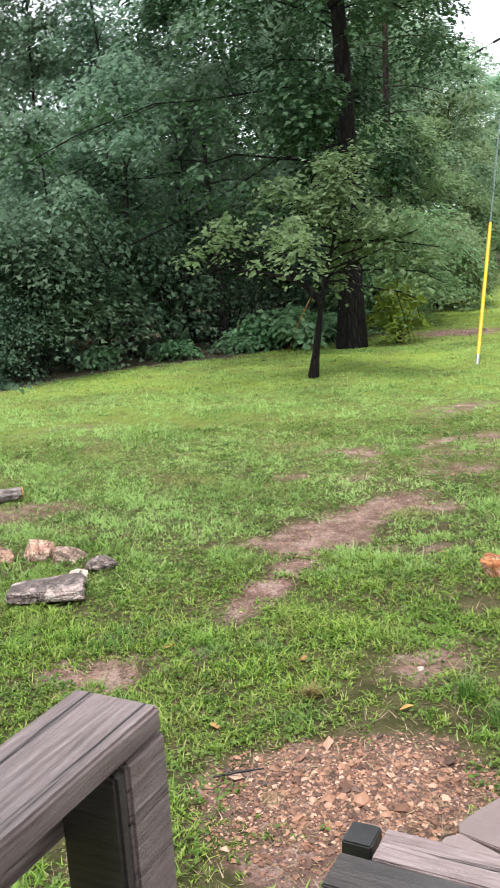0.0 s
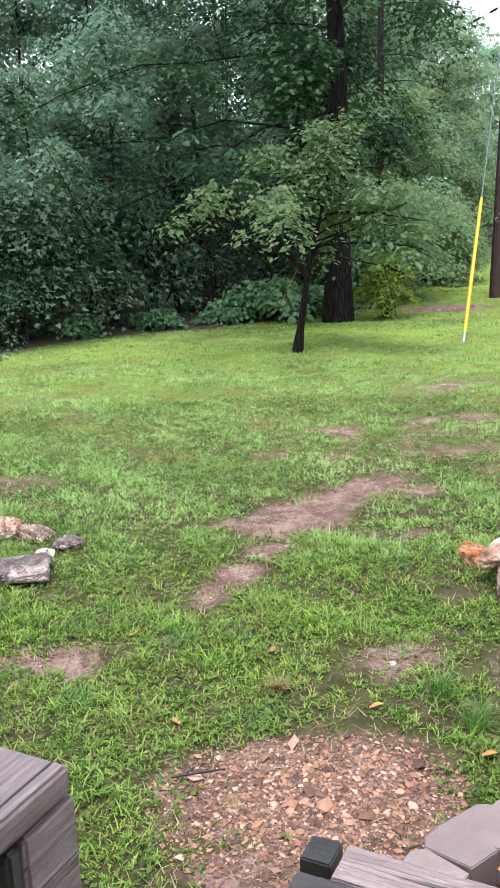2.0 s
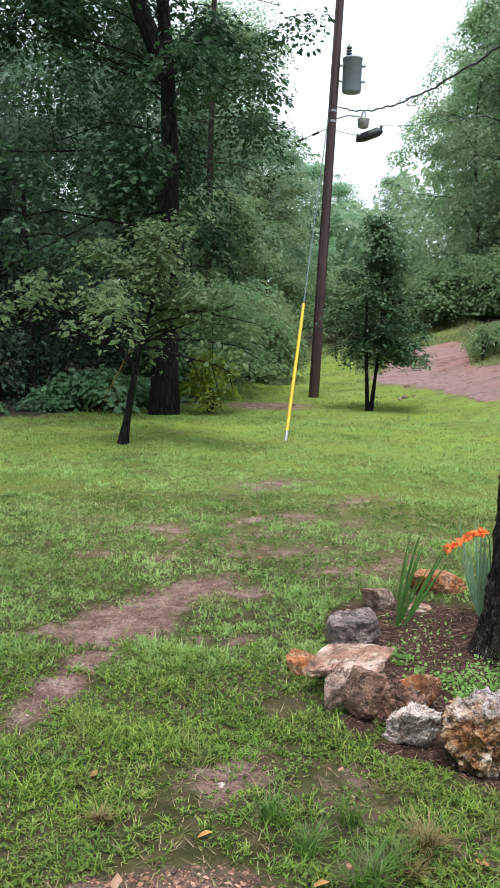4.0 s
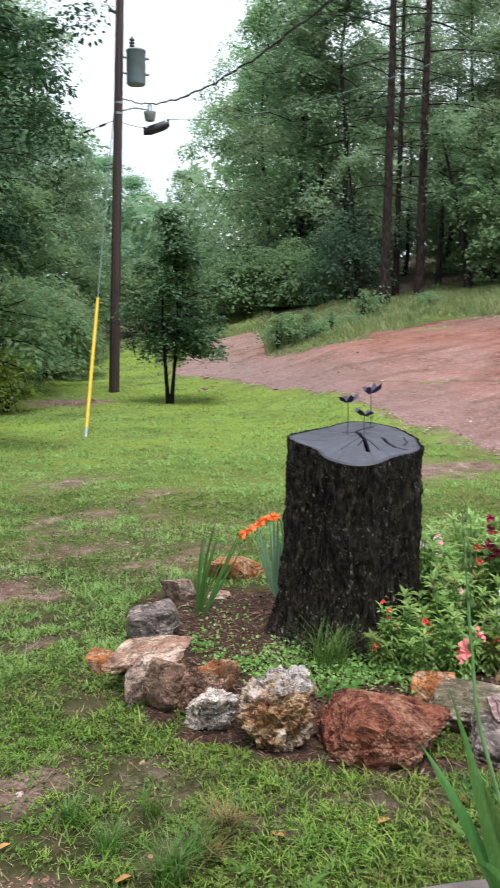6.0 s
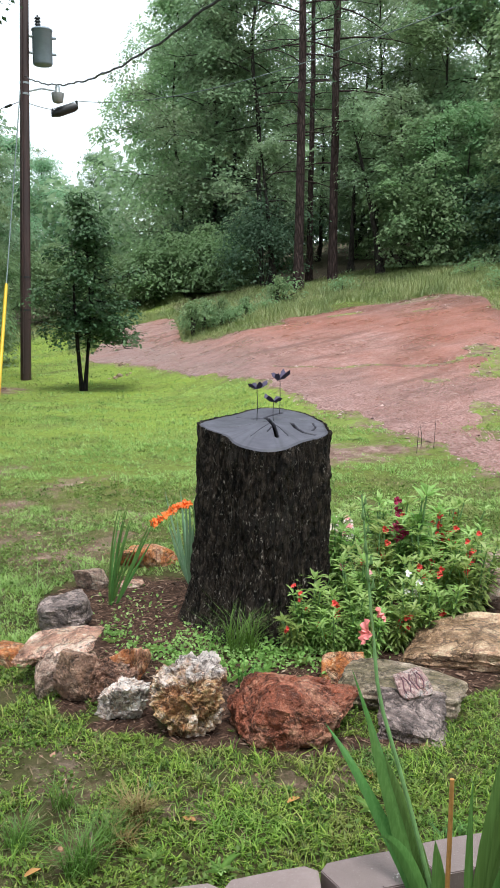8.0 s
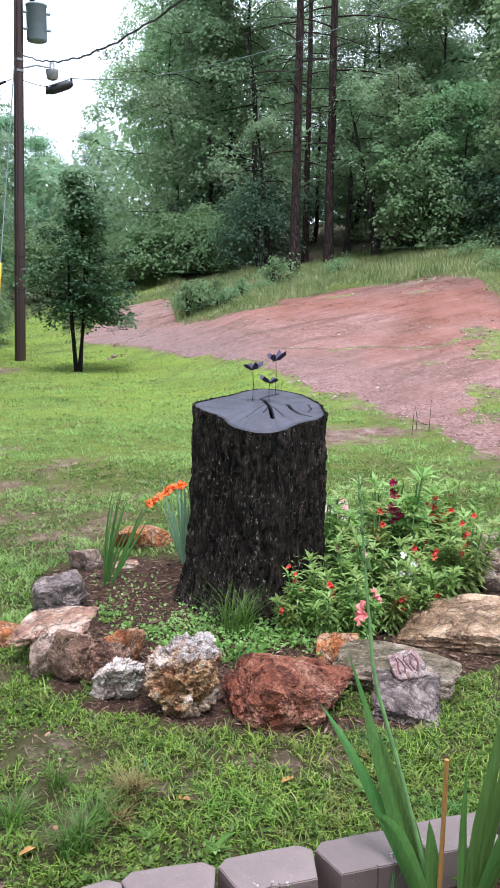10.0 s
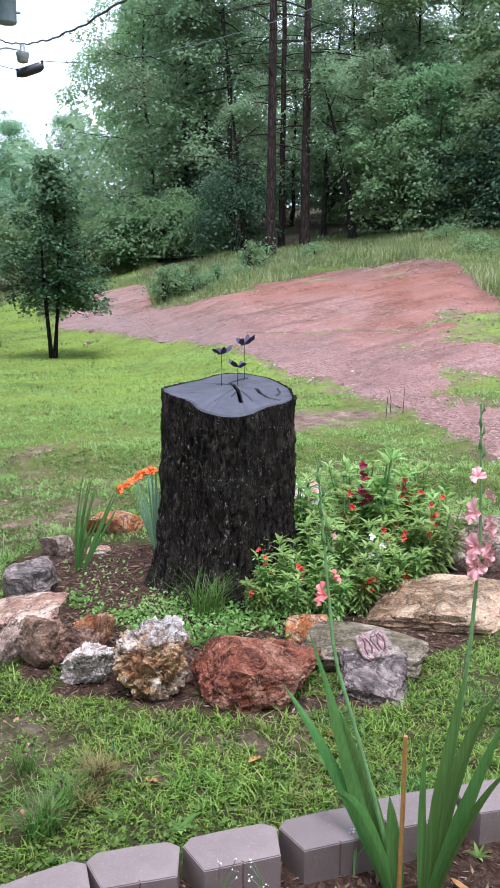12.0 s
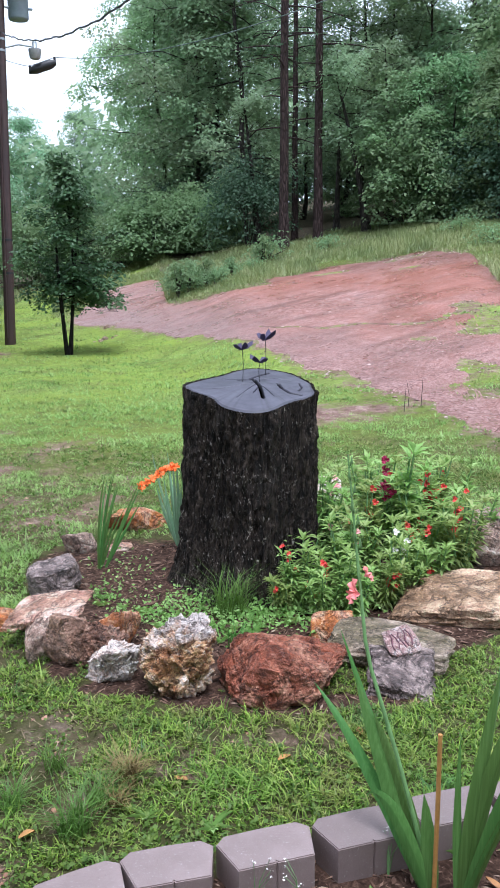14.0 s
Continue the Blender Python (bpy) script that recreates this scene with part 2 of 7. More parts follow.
# ---- materials ----
class Mat:
    """A node material with short helpers."""

    def __init__(self, name, rough=0.7, metal=0.0, spec=0.5, coat=0.0):
        self.m = bpy.data.materials.new(name)
        self.m.use_nodes = True
        self.t = self.m.node_tree
        self.b = self.t.nodes["Principled BSDF"]
        self.b.inputs["Roughness"].default_value = rough
        self.b.inputs["Metallic"].default_value = metal
        self.b.inputs["Specular IOR Level"].default_value = spec
        self.b.inputs["Coat Weight"].default_value = coat
        self.b.inputs["Coat Roughness"].default_value = 0.15
        self.coord = self.t.nodes.new("ShaderNodeTexCoord").outputs["Object"]

    def node(self, kind, **sockets):
        n = self.t.nodes.new(kind)
        for key, value in sockets.items():
            self.put(value, n.inputs[key.replace("_", " ")])
        return n

    def put(self, value, socket):
        if isinstance(value, bpy.types.NodeSocket):
            self.t.links.new(value, socket)
        else:
            socket.default_value = value

    def noise(self, scale, detail=5, rough=0.6, stretch=None, distort=0.0):
        n = self.node("ShaderNodeTexNoise", Scale=scale, Detail=detail, Roughness=rough, Distortion=distort)
        self.put(self.stretched(stretch), n.inputs["Vector"])
        return n.outputs["Fac"]

    def stretched(self, stretch):
        if stretch is None:
            return self.coord
        return self.node("ShaderNodeMapping", Vector=self.coord, Scale=stretch).outputs["Vector"]

    def cells(self, scale, feature="F1", stretch=None, out="Distance"):
        n = self.node("ShaderNodeTexVoronoi", Scale=scale)
        n.feature = feature
        self.put(self.stretched(stretch), n.inputs["Vector"])
        return n.outputs[out]

    def ramp(self, fac, stops):
        n = self.node("ShaderNodeValToRGB", Fac=fac)
        e = n.color_ramp.elements
        while len(e) < len(stops):
            e.new(0.5)
        for el, (at, c) in zip(e, stops):
            el.position = at
            el.color = (*c, 1) if len(c) == 3 else c
        return n.outputs["Color"]

    def step(self, fac, lo, hi):
        n = self.node("ShaderNodeMapRange", Value=fac)
        n.inputs["From Min"].default_value, n.inputs["From Max"].default_value = lo, hi
        n.clamp = True
        return n.outputs["Result"]

    def mix(self, fac, a, b, mode="MIX"):
        n = self.t.nodes.new("ShaderNodeMix")
        n.data_type, n.blend_type = "RGBA", mode
        for socket, value in (("Factor", fac), ("A", a), ("B", b)):
            self.put((*value, 1) if isinstance(value, tuple) and len(value) == 3 else value, n.inputs[socket])
        return n.outputs["Result"]

    def math(self, op, a, b=0.0):
        n = self.t.nodes.new("ShaderNodeMath")
        n.operation = op
        self.put(a, n.inputs[0])
        self.put(b, n.inputs[1])
        return n.outputs[0]

    def island(self):
        return self.t.nodes.new("ShaderNodeNewGeometry").outputs["Random Per Island"]

    def each(self):
        return self.t.nodes.new("ShaderNodeObjectInfo").outputs["Random"]

    def attribute(self, name):
        n = self.t.nodes.new("ShaderNodeAttribute")
        n.attribute_name = name
        return n.outputs["Fac"]

    def done(self, color, bump=None, strength=0.5, distance=0.01, rough=None):
        self.put((*color, 1) if isinstance(color, tuple) and len(color) == 3 else color, self.b.inputs["Base Color"])
        if bump is not None:
            n = self.node("ShaderNodeBump", Strength=strength, Distance=distance, Height=bump)
            self.put(n.outputs["Normal"], self.b.inputs["Normal"])
        if rough is not None:
            self.put(rough, self.b.inputs["Roughness"])
        return self.m


def leafy(name, dark, mid, light, rough=0.5, through=0.55, patch=0.9, spec=0.25, streak=0.0):
    """Foliage: each leaf its own green, light coming through it."""
    m = Mat(name, rough, spec=spec)
    own = m.ramp(m.island(), [(0.0, tuple(0.3 * x + 0.7 * y for x, y in zip(dark, mid))), (0.6, mid), (1.0, tuple(0.45 * x + 0.55 * y for x, y in zip(light, mid)))])
    drift = m.noise(patch, 4, 0.6)
    c = m.mix(m.math("MULTIPLY", m.step(drift, 0.5, 0.36), 0.6), own, dark)
    c = m.mix(m.math("MULTIPLY", m.step(drift, 0.52, 0.68), 0.6), c, light)
    tree = m.node("ShaderNodeHueSaturation", Color=c)
    m.put(m.math("ADD", m.math("MULTIPLY", m.each(), 0.045), 0.475), tree.inputs["Hue"])
    m.put(m.math("ADD", m.math("MULTIPLY", m.each(), 0.35), 0.85), tree.inputs["Value"])
    c = tree.outputs["Color"]
    if streak:
        c = m.mix(m.math("MULTIPLY", m.step(m.noise(1.0, 3, 0.6, (150, 150, 4)), 0.45, 0.62), streak), c, tuple(min(0.8, x * 2.2 + 0.03) for x in light))
        c = m.mix(m.math("MULTIPLY", m.step(m.noise(1.0, 3, 0.6, (90, 90, 2)), 0.5, 0.38), streak), c, tuple(x * 0.6 for x in dark))
    m.done(c)
    glow = m.node("ShaderNodeBsdfTranslucent", Color=c)
    both = m.node("ShaderNodeMixShader", Fac=through)
    out = m.t.nodes["Material Output"]
    m.t.links.new(m.b.outputs[0], both.inputs[1])
    m.t.links.new(glow.outputs[0], both.inputs[2])
    m.t.links.new(both.outputs[0], out.inputs["Surface"])
    return m.m


def stone(name, colors_in, scale=6, rough=0.7, depth=0.02, cap=None, holes=0.0):
    colors = [(r * 1.25, g_ * 1.02, b_ * 0.9) for r, g_, b_ in colors_in]
    m = Mat(name, rough, spec=0.5)
    a = m.ramp(m.noise(scale, 9, 0.65, distort=0.2), [(0.3 + 0.3 * n / max(1, len(colors) - 1), c) for n, c in enumerate(colors)])
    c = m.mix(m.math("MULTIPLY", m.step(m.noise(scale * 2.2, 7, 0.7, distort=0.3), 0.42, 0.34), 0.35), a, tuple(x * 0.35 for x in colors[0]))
    fine = m.noise(75, 6, 0.75)
    c = m.mix(m.math("MULTIPLY", m.step(m.noise(scale * 6, 8, 0.75), 0.55, 0.68), 0.7), c, tuple(min(k, x * 1.35 + 0.05) for x, k in zip(colors[-1], (0.90, 0.82, 0.77))))
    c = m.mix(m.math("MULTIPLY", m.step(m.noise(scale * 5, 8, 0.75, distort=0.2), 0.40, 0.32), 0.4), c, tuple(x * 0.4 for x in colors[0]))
    c = m.mix(0.5, c, m.ramp(fine, [(0.35, (0.2, 0.19, 0.18)), (0.6, (0.88, 0.87, 0.86))]), "OVERLAY")
    c = m.mix(0.5, c, m.ramp(m.noise(scale * 4.5, 10, 0.8, distort=0.4), [(0.38, (0.08, 0.07, 0.06)), (0.5, (0.5, 0.5, 0.5)), (0.62, (0.93, 0.92, 0.9))]), "OVERLAY")
    if cap:
        up = m.node("ShaderNodeSeparateXYZ", Vector=m.t.nodes["Texture Coordinate"].outputs["Object"]).outputs[2]
        crust = m.step(m.math("ADD", up, m.math("MULTIPLY", m.math("SUBTRACT", m.noise(7, 6, 0.7), 0.5), 0.3)), cap[0], cap[0] + 0.05)
        c = m.mix(m.math("MULTIPLY", crust, 0.9), c, m.ramp(m.noise(24, 7, 0.75), [(0.35, tuple(0.45 * k for k in cap[1])), (0.5, cap[1]), (0.7, tuple(min(0.9, 1.2 * k) for k in cap[1]))]))
    # Creases, pits and hollows get shade painted into the colour with the bump.
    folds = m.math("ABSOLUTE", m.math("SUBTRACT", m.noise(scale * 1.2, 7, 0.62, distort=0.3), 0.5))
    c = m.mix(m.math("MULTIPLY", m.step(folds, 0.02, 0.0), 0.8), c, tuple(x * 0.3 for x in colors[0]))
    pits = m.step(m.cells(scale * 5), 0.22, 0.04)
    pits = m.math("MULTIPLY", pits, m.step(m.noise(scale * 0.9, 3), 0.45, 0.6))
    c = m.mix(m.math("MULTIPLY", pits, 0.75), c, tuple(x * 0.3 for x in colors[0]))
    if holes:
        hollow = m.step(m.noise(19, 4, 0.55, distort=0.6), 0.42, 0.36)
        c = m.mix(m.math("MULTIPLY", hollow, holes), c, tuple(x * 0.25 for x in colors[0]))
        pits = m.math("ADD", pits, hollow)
    h = m.math("ADD", m.math("MULTIPLY", m.noise(14, 8, 0.7), 1.0), m.math("MULTIPLY", m.noise(scale * 1.3, 9, 0.75, distort=0.2), 1.8))
    h = m.math("ADD", h, m.math("MULTIPLY", fine, 0.3))
    h = m.math("ADD", h, m.math("MULTIPLY", m.noise(scale * 6, 8, 0.75), 0.8))
    h = m.math("SUBTRACT", m.math("ADD", h, m.math("MULTIPLY", m.step(folds, 0.0, 0.09), 1.1)), m.math("MULTIPLY", pits, 0.8))
    return m.done(c, h, 1.0, depth * 1.2, m.math("ADD", m.math("MULTIPLY", m.noise(scale * 2, 4), 0.8), 0.05))


# Ground: turf, soil, mulch and woodland litter
m = Mat("turf", 0.9, spec=0.06)
big, fine = m.noise(0.35, 4), m.noise(9, 8, 0.7)
# Tone by distance: the distant lawn's brighter look, put into the colour.
far_tone = m.attribute("far_tone")
# Thin turf kept near black, standing in for shade between the blades.
thin = m.ramp(m.noise(6, 8, 0.75), [(0.3, (0.018, 0.015, 0.009)), (0.5, (0.05, 0.041, 0.022)), (0.7, (0.11, 0.088, 0.05))])
turf = m.ramp(m.noise(1.1, 6, 0.65), [(0.3, (0.10, 0.11, 0.034)), (0.5, (0.20, 0.255, 0.06)), (0.7, (0.28, 0.385, 0.085))])
turf = m.mix(m.step(big, 0.4, 0.62), turf, (0.24, 0.32, 0.055))
turf = m.mix(m.step(fine, 0.5, 0.75), turf, (0.055, 0.055, 0.022))
turf = m.mix(m.math("MULTIPLY", m.step(m.noise(70, 4, 0.8), 0.5, 0.66), 0.6), turf, (0.045, 0.038, 0.02))
turf = m.mix(far_tone, thin, turf)
soil = m.ramp(m.noise(5, 9, 0.7), [(0.3, (0.065, 0.033, 0.023)), (0.5, (0.22, 0.142, 0.118)), (0.7, (0.43, 0.315, 0.28))])
soil = m.mix(0.7, soil, m.ramp(m.noise(55, 6, 0.8), [(0.36, (0.12, 0.11, 0.10)), (0.6, (0.72, 0.70, 0.68))]), "OVERLAY")
soil = m.mix(m.math("MULTIPLY", m.step(m.noise(1.7, 5, 0.7), 0.5, 0.66), 0.6), soil, (0.09, 0.06, 0.045))
grit = m.step(m.cells(38), 0.0, 0.28)
soil = m.mix(m.math("MULTIPLY", m.math("SUBTRACT", 1.0, grit), 0.5), soil, m.ramp(m.noise(31, 2), [(0.35, (0.24, 0.13, 0.08)), (0.65, (0.42, 0.32, 0.25))]))
bare = m.math("ADD", m.attribute("bare"), m.math("ADD", m.math("MULTIPLY", m.math("SUBTRACT", m.noise(3.2, 8, 0.7), 0.5), 1.8), m.math("MULTIPLY", m.math("SUBTRACT", m.noise(13, 6, 0.7), 0.5), 0.9)))
c = m.mix(m.step(bare, 0.30, 0.72), turf, soil)
mulch = m.ramp(m.noise(24, 9, 0.75, distort=1.0), [(0.34, (0.012, 0.008, 0.006)), (0.5, (0.06, 0.034, 0.024)), (0.7, (0.19, 0.115, 0.08))])
c = m.mix(m.step(m.math("ADD", m.attribute("mulch"), m.math("MULTIPLY", m.math("SUBTRACT", m.noise(7, 5), 0.5), 0.5)), 0.3, 0.42), c, mulch)
litter = m.ramp(m.noise(6, 9, 0.75), [(0.3, (0.04, 0.034, 0.024)), (0.55, (0.115, 0.095, 0.065)), (0.75, (0.21, 0.175, 0.125))])
c = m.mix(m.step(m.math("ADD", m.attribute("woods"), m.math("MULTIPLY", m.math("SUBTRACT", m.noise(2, 5), 0.5), 0.4)), 0.4, 0.6), c, litter)
TURF = m.done(c, m.math("ADD", m.noise(14, 9, 0.75), m.math("MULTIPLY", fine, 0.6)), 0.9, 0.03)

m = Mat("red_gravel", 0.62, spec=0.45)
tone = m.ramp(m.noise(0.5, 6, 0.6, (1, 1, 1)), [(0.3, (0.30, 0.115, 0.08)), (0.5, (0.36, 0.165, 0.13)), (0.7, (0.42, 0.26, 0.235))])
chips = m.cells(40, "F1", None, "Color")
c = m.mix(0.62, tone, m.ramp(m.math("MULTIPLY", m.node("ShaderNodeSeparateColor", Color=chips).outputs[0], 1.0), [(0.1, (0.09, 0.04, 0.032)), (0.5, (0.30, 0.14, 0.11)), (0.95, (0.62, 0.48, 0.44))]))
ruts = m.noise(1.3, 5, 0.6, (0.35, 2.4, 1), 0.6)
c = m.mix(m.math("MULTIPLY", m.step(ruts, 0.50, 0.62), 0.65), c, (0.12, 0.06, 0.045))
c = m.mix(m.math("MULTIPLY", m.step(m.noise(0.22, 3), 0.5, 0.64), 0.4), c, (0.40, 0.26, 0.235))
c = m.mix(m.math("MULTIPLY", m.step(m.noise(0.17, 4), 0.56, 0.4), 0.5), c, (0.34, 0.115, 0.07))
stony = m.math("ADD", m.attribute("stony"), m.math("MULTIPLY", m.math("SUBTRACT", m.noise(0.7, 6, 0.7), 0.5), 1.2))
pale = m.ramp(m.node("ShaderNodeSeparateColor", Color=m.cells(42, "F1", None, "Color")).outputs[0], [(0.05, (0.105, 0.052, 0.044)), (0.5, (0.265, 0.148, 0.13)), (0.95, (0.45, 0.325, 0.30))])
c = m.mix(m.math("MULTIPLY", m.step(stony, 0.15, 1.0), 0.8), c, pale)
ditch = m.math("ADD", m.attribute("ditch"), m.math("MULTIPLY", m.math("SUBTRACT", m.noise(0.9, 7, 0.7, (1, 2.2, 1), 0.5), 0.5), 1.6))
c = m.mix(m.math("MULTIPLY", m.step(ditch, 0.35, 0.9), 0.75), c, m.ramp(m.noise(9, 7, 0.75), [(0.35, (0.06, 0.026, 0.02)), (0.6, (0.19, 0.088, 0.066))]))
c = m.mix(m.math("MULTIPLY", m.step(m.math("ADD", m.attribute("rut"), m.math("MULTIPLY", m.math("SUBTRACT", m.noise(2.5, 6, 0.7), 0.5), 1.1)), 0.45, 0.8), 0.7), c, (0.10, 0.045, 0.036))
c = m.mix(1.0, c, (0.91, 0.84, 0.83), "MULTIPLY")
GRAVEL = m.done(c, m.math("ADD", m.cells(40), m.math("MULTIPLY", ruts, 2.0)), 0.6, 0.02, m.step(m.noise(0.8, 4), 0.25, 0.9))

m = Mat("grass_blades", 0.42, spec=0.35)
own = m.ramp(m.island(), [(0.0, (0.02, 0.065, 0.006)), (0.42, (0.15, 0.27, 0.03)), (0.85, (0.33, 0.47, 0.075)), (1.0, (0.40, 0.39, 0.14))])
c = m.mix(m.math("MULTIPLY", m.step(m.noise(0.55, 4), 0.42, 0.66), 0.5), own, (0.27, 0.36, 0.075))
c = m.mix(m.math("MULTIPLY", m.step(m.noise(3.6, 5, 0.65), 0.54, 0.64), 0.45), c, (0.20, 0.165, 0.06))
c = m.mix(m.math("MULTIPLY", m.step(m.noise(1.5, 5, 0.7), 0.53, 0.66), 0.4), c, (0.24, 0.205, 0.075))
c = m.mix(m.math("MULTIPLY", m.step(m.noise(1.9, 3, 0.6), 0.47, 0.36), 0.6), c, (0.19, 0.35, 0.055))
c = m.mix(m.step(m.noise(2.3, 4), 0.56, 0.68), c, m.mix(0.6, c, (0.045, 0.15, 0.05)))
m.done(c)
glow = m.node("ShaderNodeBsdfTranslucent", Color=c)
both = m.node("ShaderNodeMixShader", Fac=0.35)
m.t.links.new(m.b.outputs[0], both.inputs[1])
m.t.links.new(glow.outputs[0], both.inputs[2])
m.t.links.new(both.outputs[0], m.t.nodes["Material Output"].inputs["Surface"])
BLADES = m.m
# Same grass in a lighter colour: the distant lawn's brightness painted into the blades.
FAR_BLADES = leafy("far_lawn_blades", (0.15, 0.24, 0.055), (0.30, 0.41, 0.12), (0.41, 0.50, 0.185), 0.5, 0.45, 0.8, 0.3)

for worn, scale, lo, tint in ((FAR_BLADES, 0.9, 0.56, (0.30, 0.27, 0.10)), (FAR_BLADES, 5.5, 0.54, (0.10, 0.115, 0.04))):
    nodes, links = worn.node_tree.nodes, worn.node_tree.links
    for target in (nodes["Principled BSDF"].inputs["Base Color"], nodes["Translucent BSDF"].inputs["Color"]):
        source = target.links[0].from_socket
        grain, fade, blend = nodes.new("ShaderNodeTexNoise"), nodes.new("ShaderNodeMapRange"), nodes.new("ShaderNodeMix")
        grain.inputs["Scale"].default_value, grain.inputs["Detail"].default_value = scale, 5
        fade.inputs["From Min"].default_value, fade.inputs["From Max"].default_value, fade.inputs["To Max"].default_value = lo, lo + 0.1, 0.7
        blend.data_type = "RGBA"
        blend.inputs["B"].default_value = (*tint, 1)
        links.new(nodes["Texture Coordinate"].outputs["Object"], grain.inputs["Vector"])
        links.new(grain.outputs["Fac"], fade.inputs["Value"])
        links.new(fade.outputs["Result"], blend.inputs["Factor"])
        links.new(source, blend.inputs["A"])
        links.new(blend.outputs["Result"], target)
TUFT = leafy("tuft_blades", (0.05, 0.13, 0.02), (0.11, 0.25, 0.045), (0.21, 0.38, 0.085), 0.4, 0.35, 3.0, 0.4)
CLOVER = leafy("clover_leaves", (0.045, 0.12, 0.022), (0.12, 0.235, 0.045), (0.25, 0.38, 0.085), 0.5, 0.4, 2.2, 0.3)
VERGE = leafy("bank_weeds", (0.10, 0.135, 0.05), (0.225, 0.265, 0.095), (0.40, 0.375, 0.19), 0.5, 0.35, 0.8, 0.4)
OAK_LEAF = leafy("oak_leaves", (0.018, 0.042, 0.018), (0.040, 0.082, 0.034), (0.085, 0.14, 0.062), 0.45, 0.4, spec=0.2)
WOOD_LEAF = leafy("woodland_leaves", (0.14, 0.225, 0.115), (0.265, 0.385, 0.21), (0.41, 0.53, 0.33))
PALE_LEAF = leafy("pale_leaves", (0.08, 0.15, 0.06), (0.14, 0.24, 0.10), (0.26, 0.37, 0.19))
# Haze put into the leaf colour: a paler green for the further trees.
HAZE_LEAF = leafy("haze_pale_leaves", (0.17, 0.29, 0.16), (0.28, 0.43, 0.255), (0.40, 0.55, 0.36), 0.36, 0.6)
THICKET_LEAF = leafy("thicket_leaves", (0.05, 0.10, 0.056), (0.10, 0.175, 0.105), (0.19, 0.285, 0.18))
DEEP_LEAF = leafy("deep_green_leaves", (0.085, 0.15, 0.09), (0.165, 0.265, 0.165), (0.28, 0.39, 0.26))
# Rain mist put into the colour: a lifted green for trees further off.
MIST_LEAF = leafy("mist_pale_leaves", (0.17, 0.26, 0.12), (0.31, 0.43, 0.215), (0.46, 0.57, 0.33))
RANK_LEAF = leafy("rank_weed_leaves", (0.11, 0.22, 0.10), (0.19, 0.34, 0.17), (0.32, 0.48, 0.28), 0.35, 0.5)
LIME_LEAF = leafy("lime_leaves", (0.13, 0.22, 0.03), (0.24, 0.36, 0.05), (0.38, 0.48, 0.10))
BUSH_LEAF = leafy("shrub_leaves", (0.12, 0.205, 0.09), (0.215, 0.335, 0.155), (0.34, 0.47, 0.25))
DARK_LEAF = leafy("holly_leaves", (0.035, 0.08, 0.035), (0.07, 0.14, 0.06), (0.16, 0.25, 0.12), 0.35, 0.4)
NEEDLE = leafy("pine_needles", (0.05, 0.10, 0.05), (0.10, 0.17, 0.09), (0.18, 0.27, 0.15))
GLAD_LEAF = leafy("sword_leaves", (0.05, 0.125, 0.03), (0.105, 0.225, 0.055), (0.20, 0.34, 0.11), 0.3, 0.3, spec=0.45, streak=0.08)
MONT_LEAF = leafy("blue_green_sword_leaves", (0.11, 0.22, 0.11), (0.20, 0.34, 0.19), (0.34, 0.46, 0.31), 0.35, 0.35, streak=0.15)
BALSAM_LEAF = leafy("balsam_leaves", (0.13, 0.23, 0.05), (0.27, 0.40, 0.105), (0.47, 0.57, 0.25), 0.45, 0.4, 5)


def bark(name, dark, light, scale=5, coat=0.0, depth=0.03):
    m = Mat(name, 0.8, coat=coat, spec=0.15)
    ridges = m.noise(scale, 8, 0.7, (3.0, 3.0, 0.45), 0.8)
    plates = m.cells(scale * 1.6, "DISTANCE_TO_EDGE", (2.2, 2.2, 0.5))
    c = m.ramp(m.math("ADD", m.math("MULTIPLY", ridges, 0.7), m.math("MULTIPLY", m.step(plates, 0, 0.3), 0.3)), [(0.3, dark), (0.75, light)])
    return m.done(c, m.math("ADD", ridges, m.step(plates, 0, 0.25)), 1.0, depth)


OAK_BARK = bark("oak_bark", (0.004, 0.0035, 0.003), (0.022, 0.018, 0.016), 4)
TREE_BARK = bark("woodland_bark", (0.015, 0.013, 0.011), (0.085, 0.072, 0.062), 4)
PINE_BARK = bark("pine_bark", (0.02, 0.013, 0.012), (0.085, 0.056, 0.05), 3.5)
m = Mat("wet_stump_bark", 0.5, spec=0.14)
ridges = m.noise(30, 9, 0.82, (1, 1, 0.36), 0.5)
# Lit ridges and black gaps between plates are put into the colour.
c = m.ramp(ridges, [(0.43, (0.002, 0.0015, 0.001)), (0.53, (0.036, 0.026, 0.019)), (0.70, (0.21, 0.16, 0.125))])
plates = m.noise(17, 6, 0.65, (1, 1, 0.3), 0.3)
c = m.mix(m.math("MULTIPLY", m.step(plates, 0.55, 0.64), 0.3), c, (0.12, 0.092, 0.07))
c = m.mix(m.math("MULTIPLY", m.step(plates, 0.45, 0.40), 0.7), c, (0.003, 0.0025, 0.002))
c = m.mix(m.math("MULTIPLY", m.step(m.noise(2.6, 4), 0.58, 0.72), 0.5), c, (0.075, 0.066, 0.058))
# Sky glints on the wet bark, painted as pale flecks.
glint_flecks = m.math("MULTIPLY", m.step(m.noise(60, 4, 0.75, (1, 1, 0.55)), 0.59, 0.66), m.step(m.noise(5, 4, 0.7), 0.38, 0.6))
c = m.mix(glint_flecks, c, (0.62, 0.55, 0.47))
STUMP_BARK = m.done(c, m.math("ADD", m.math("ADD", ridges, plates), m.noise(70, 5, 0.85)), 1.0, 0.05)

m = Mat("pole_timber", 0.6, coat=0.15)
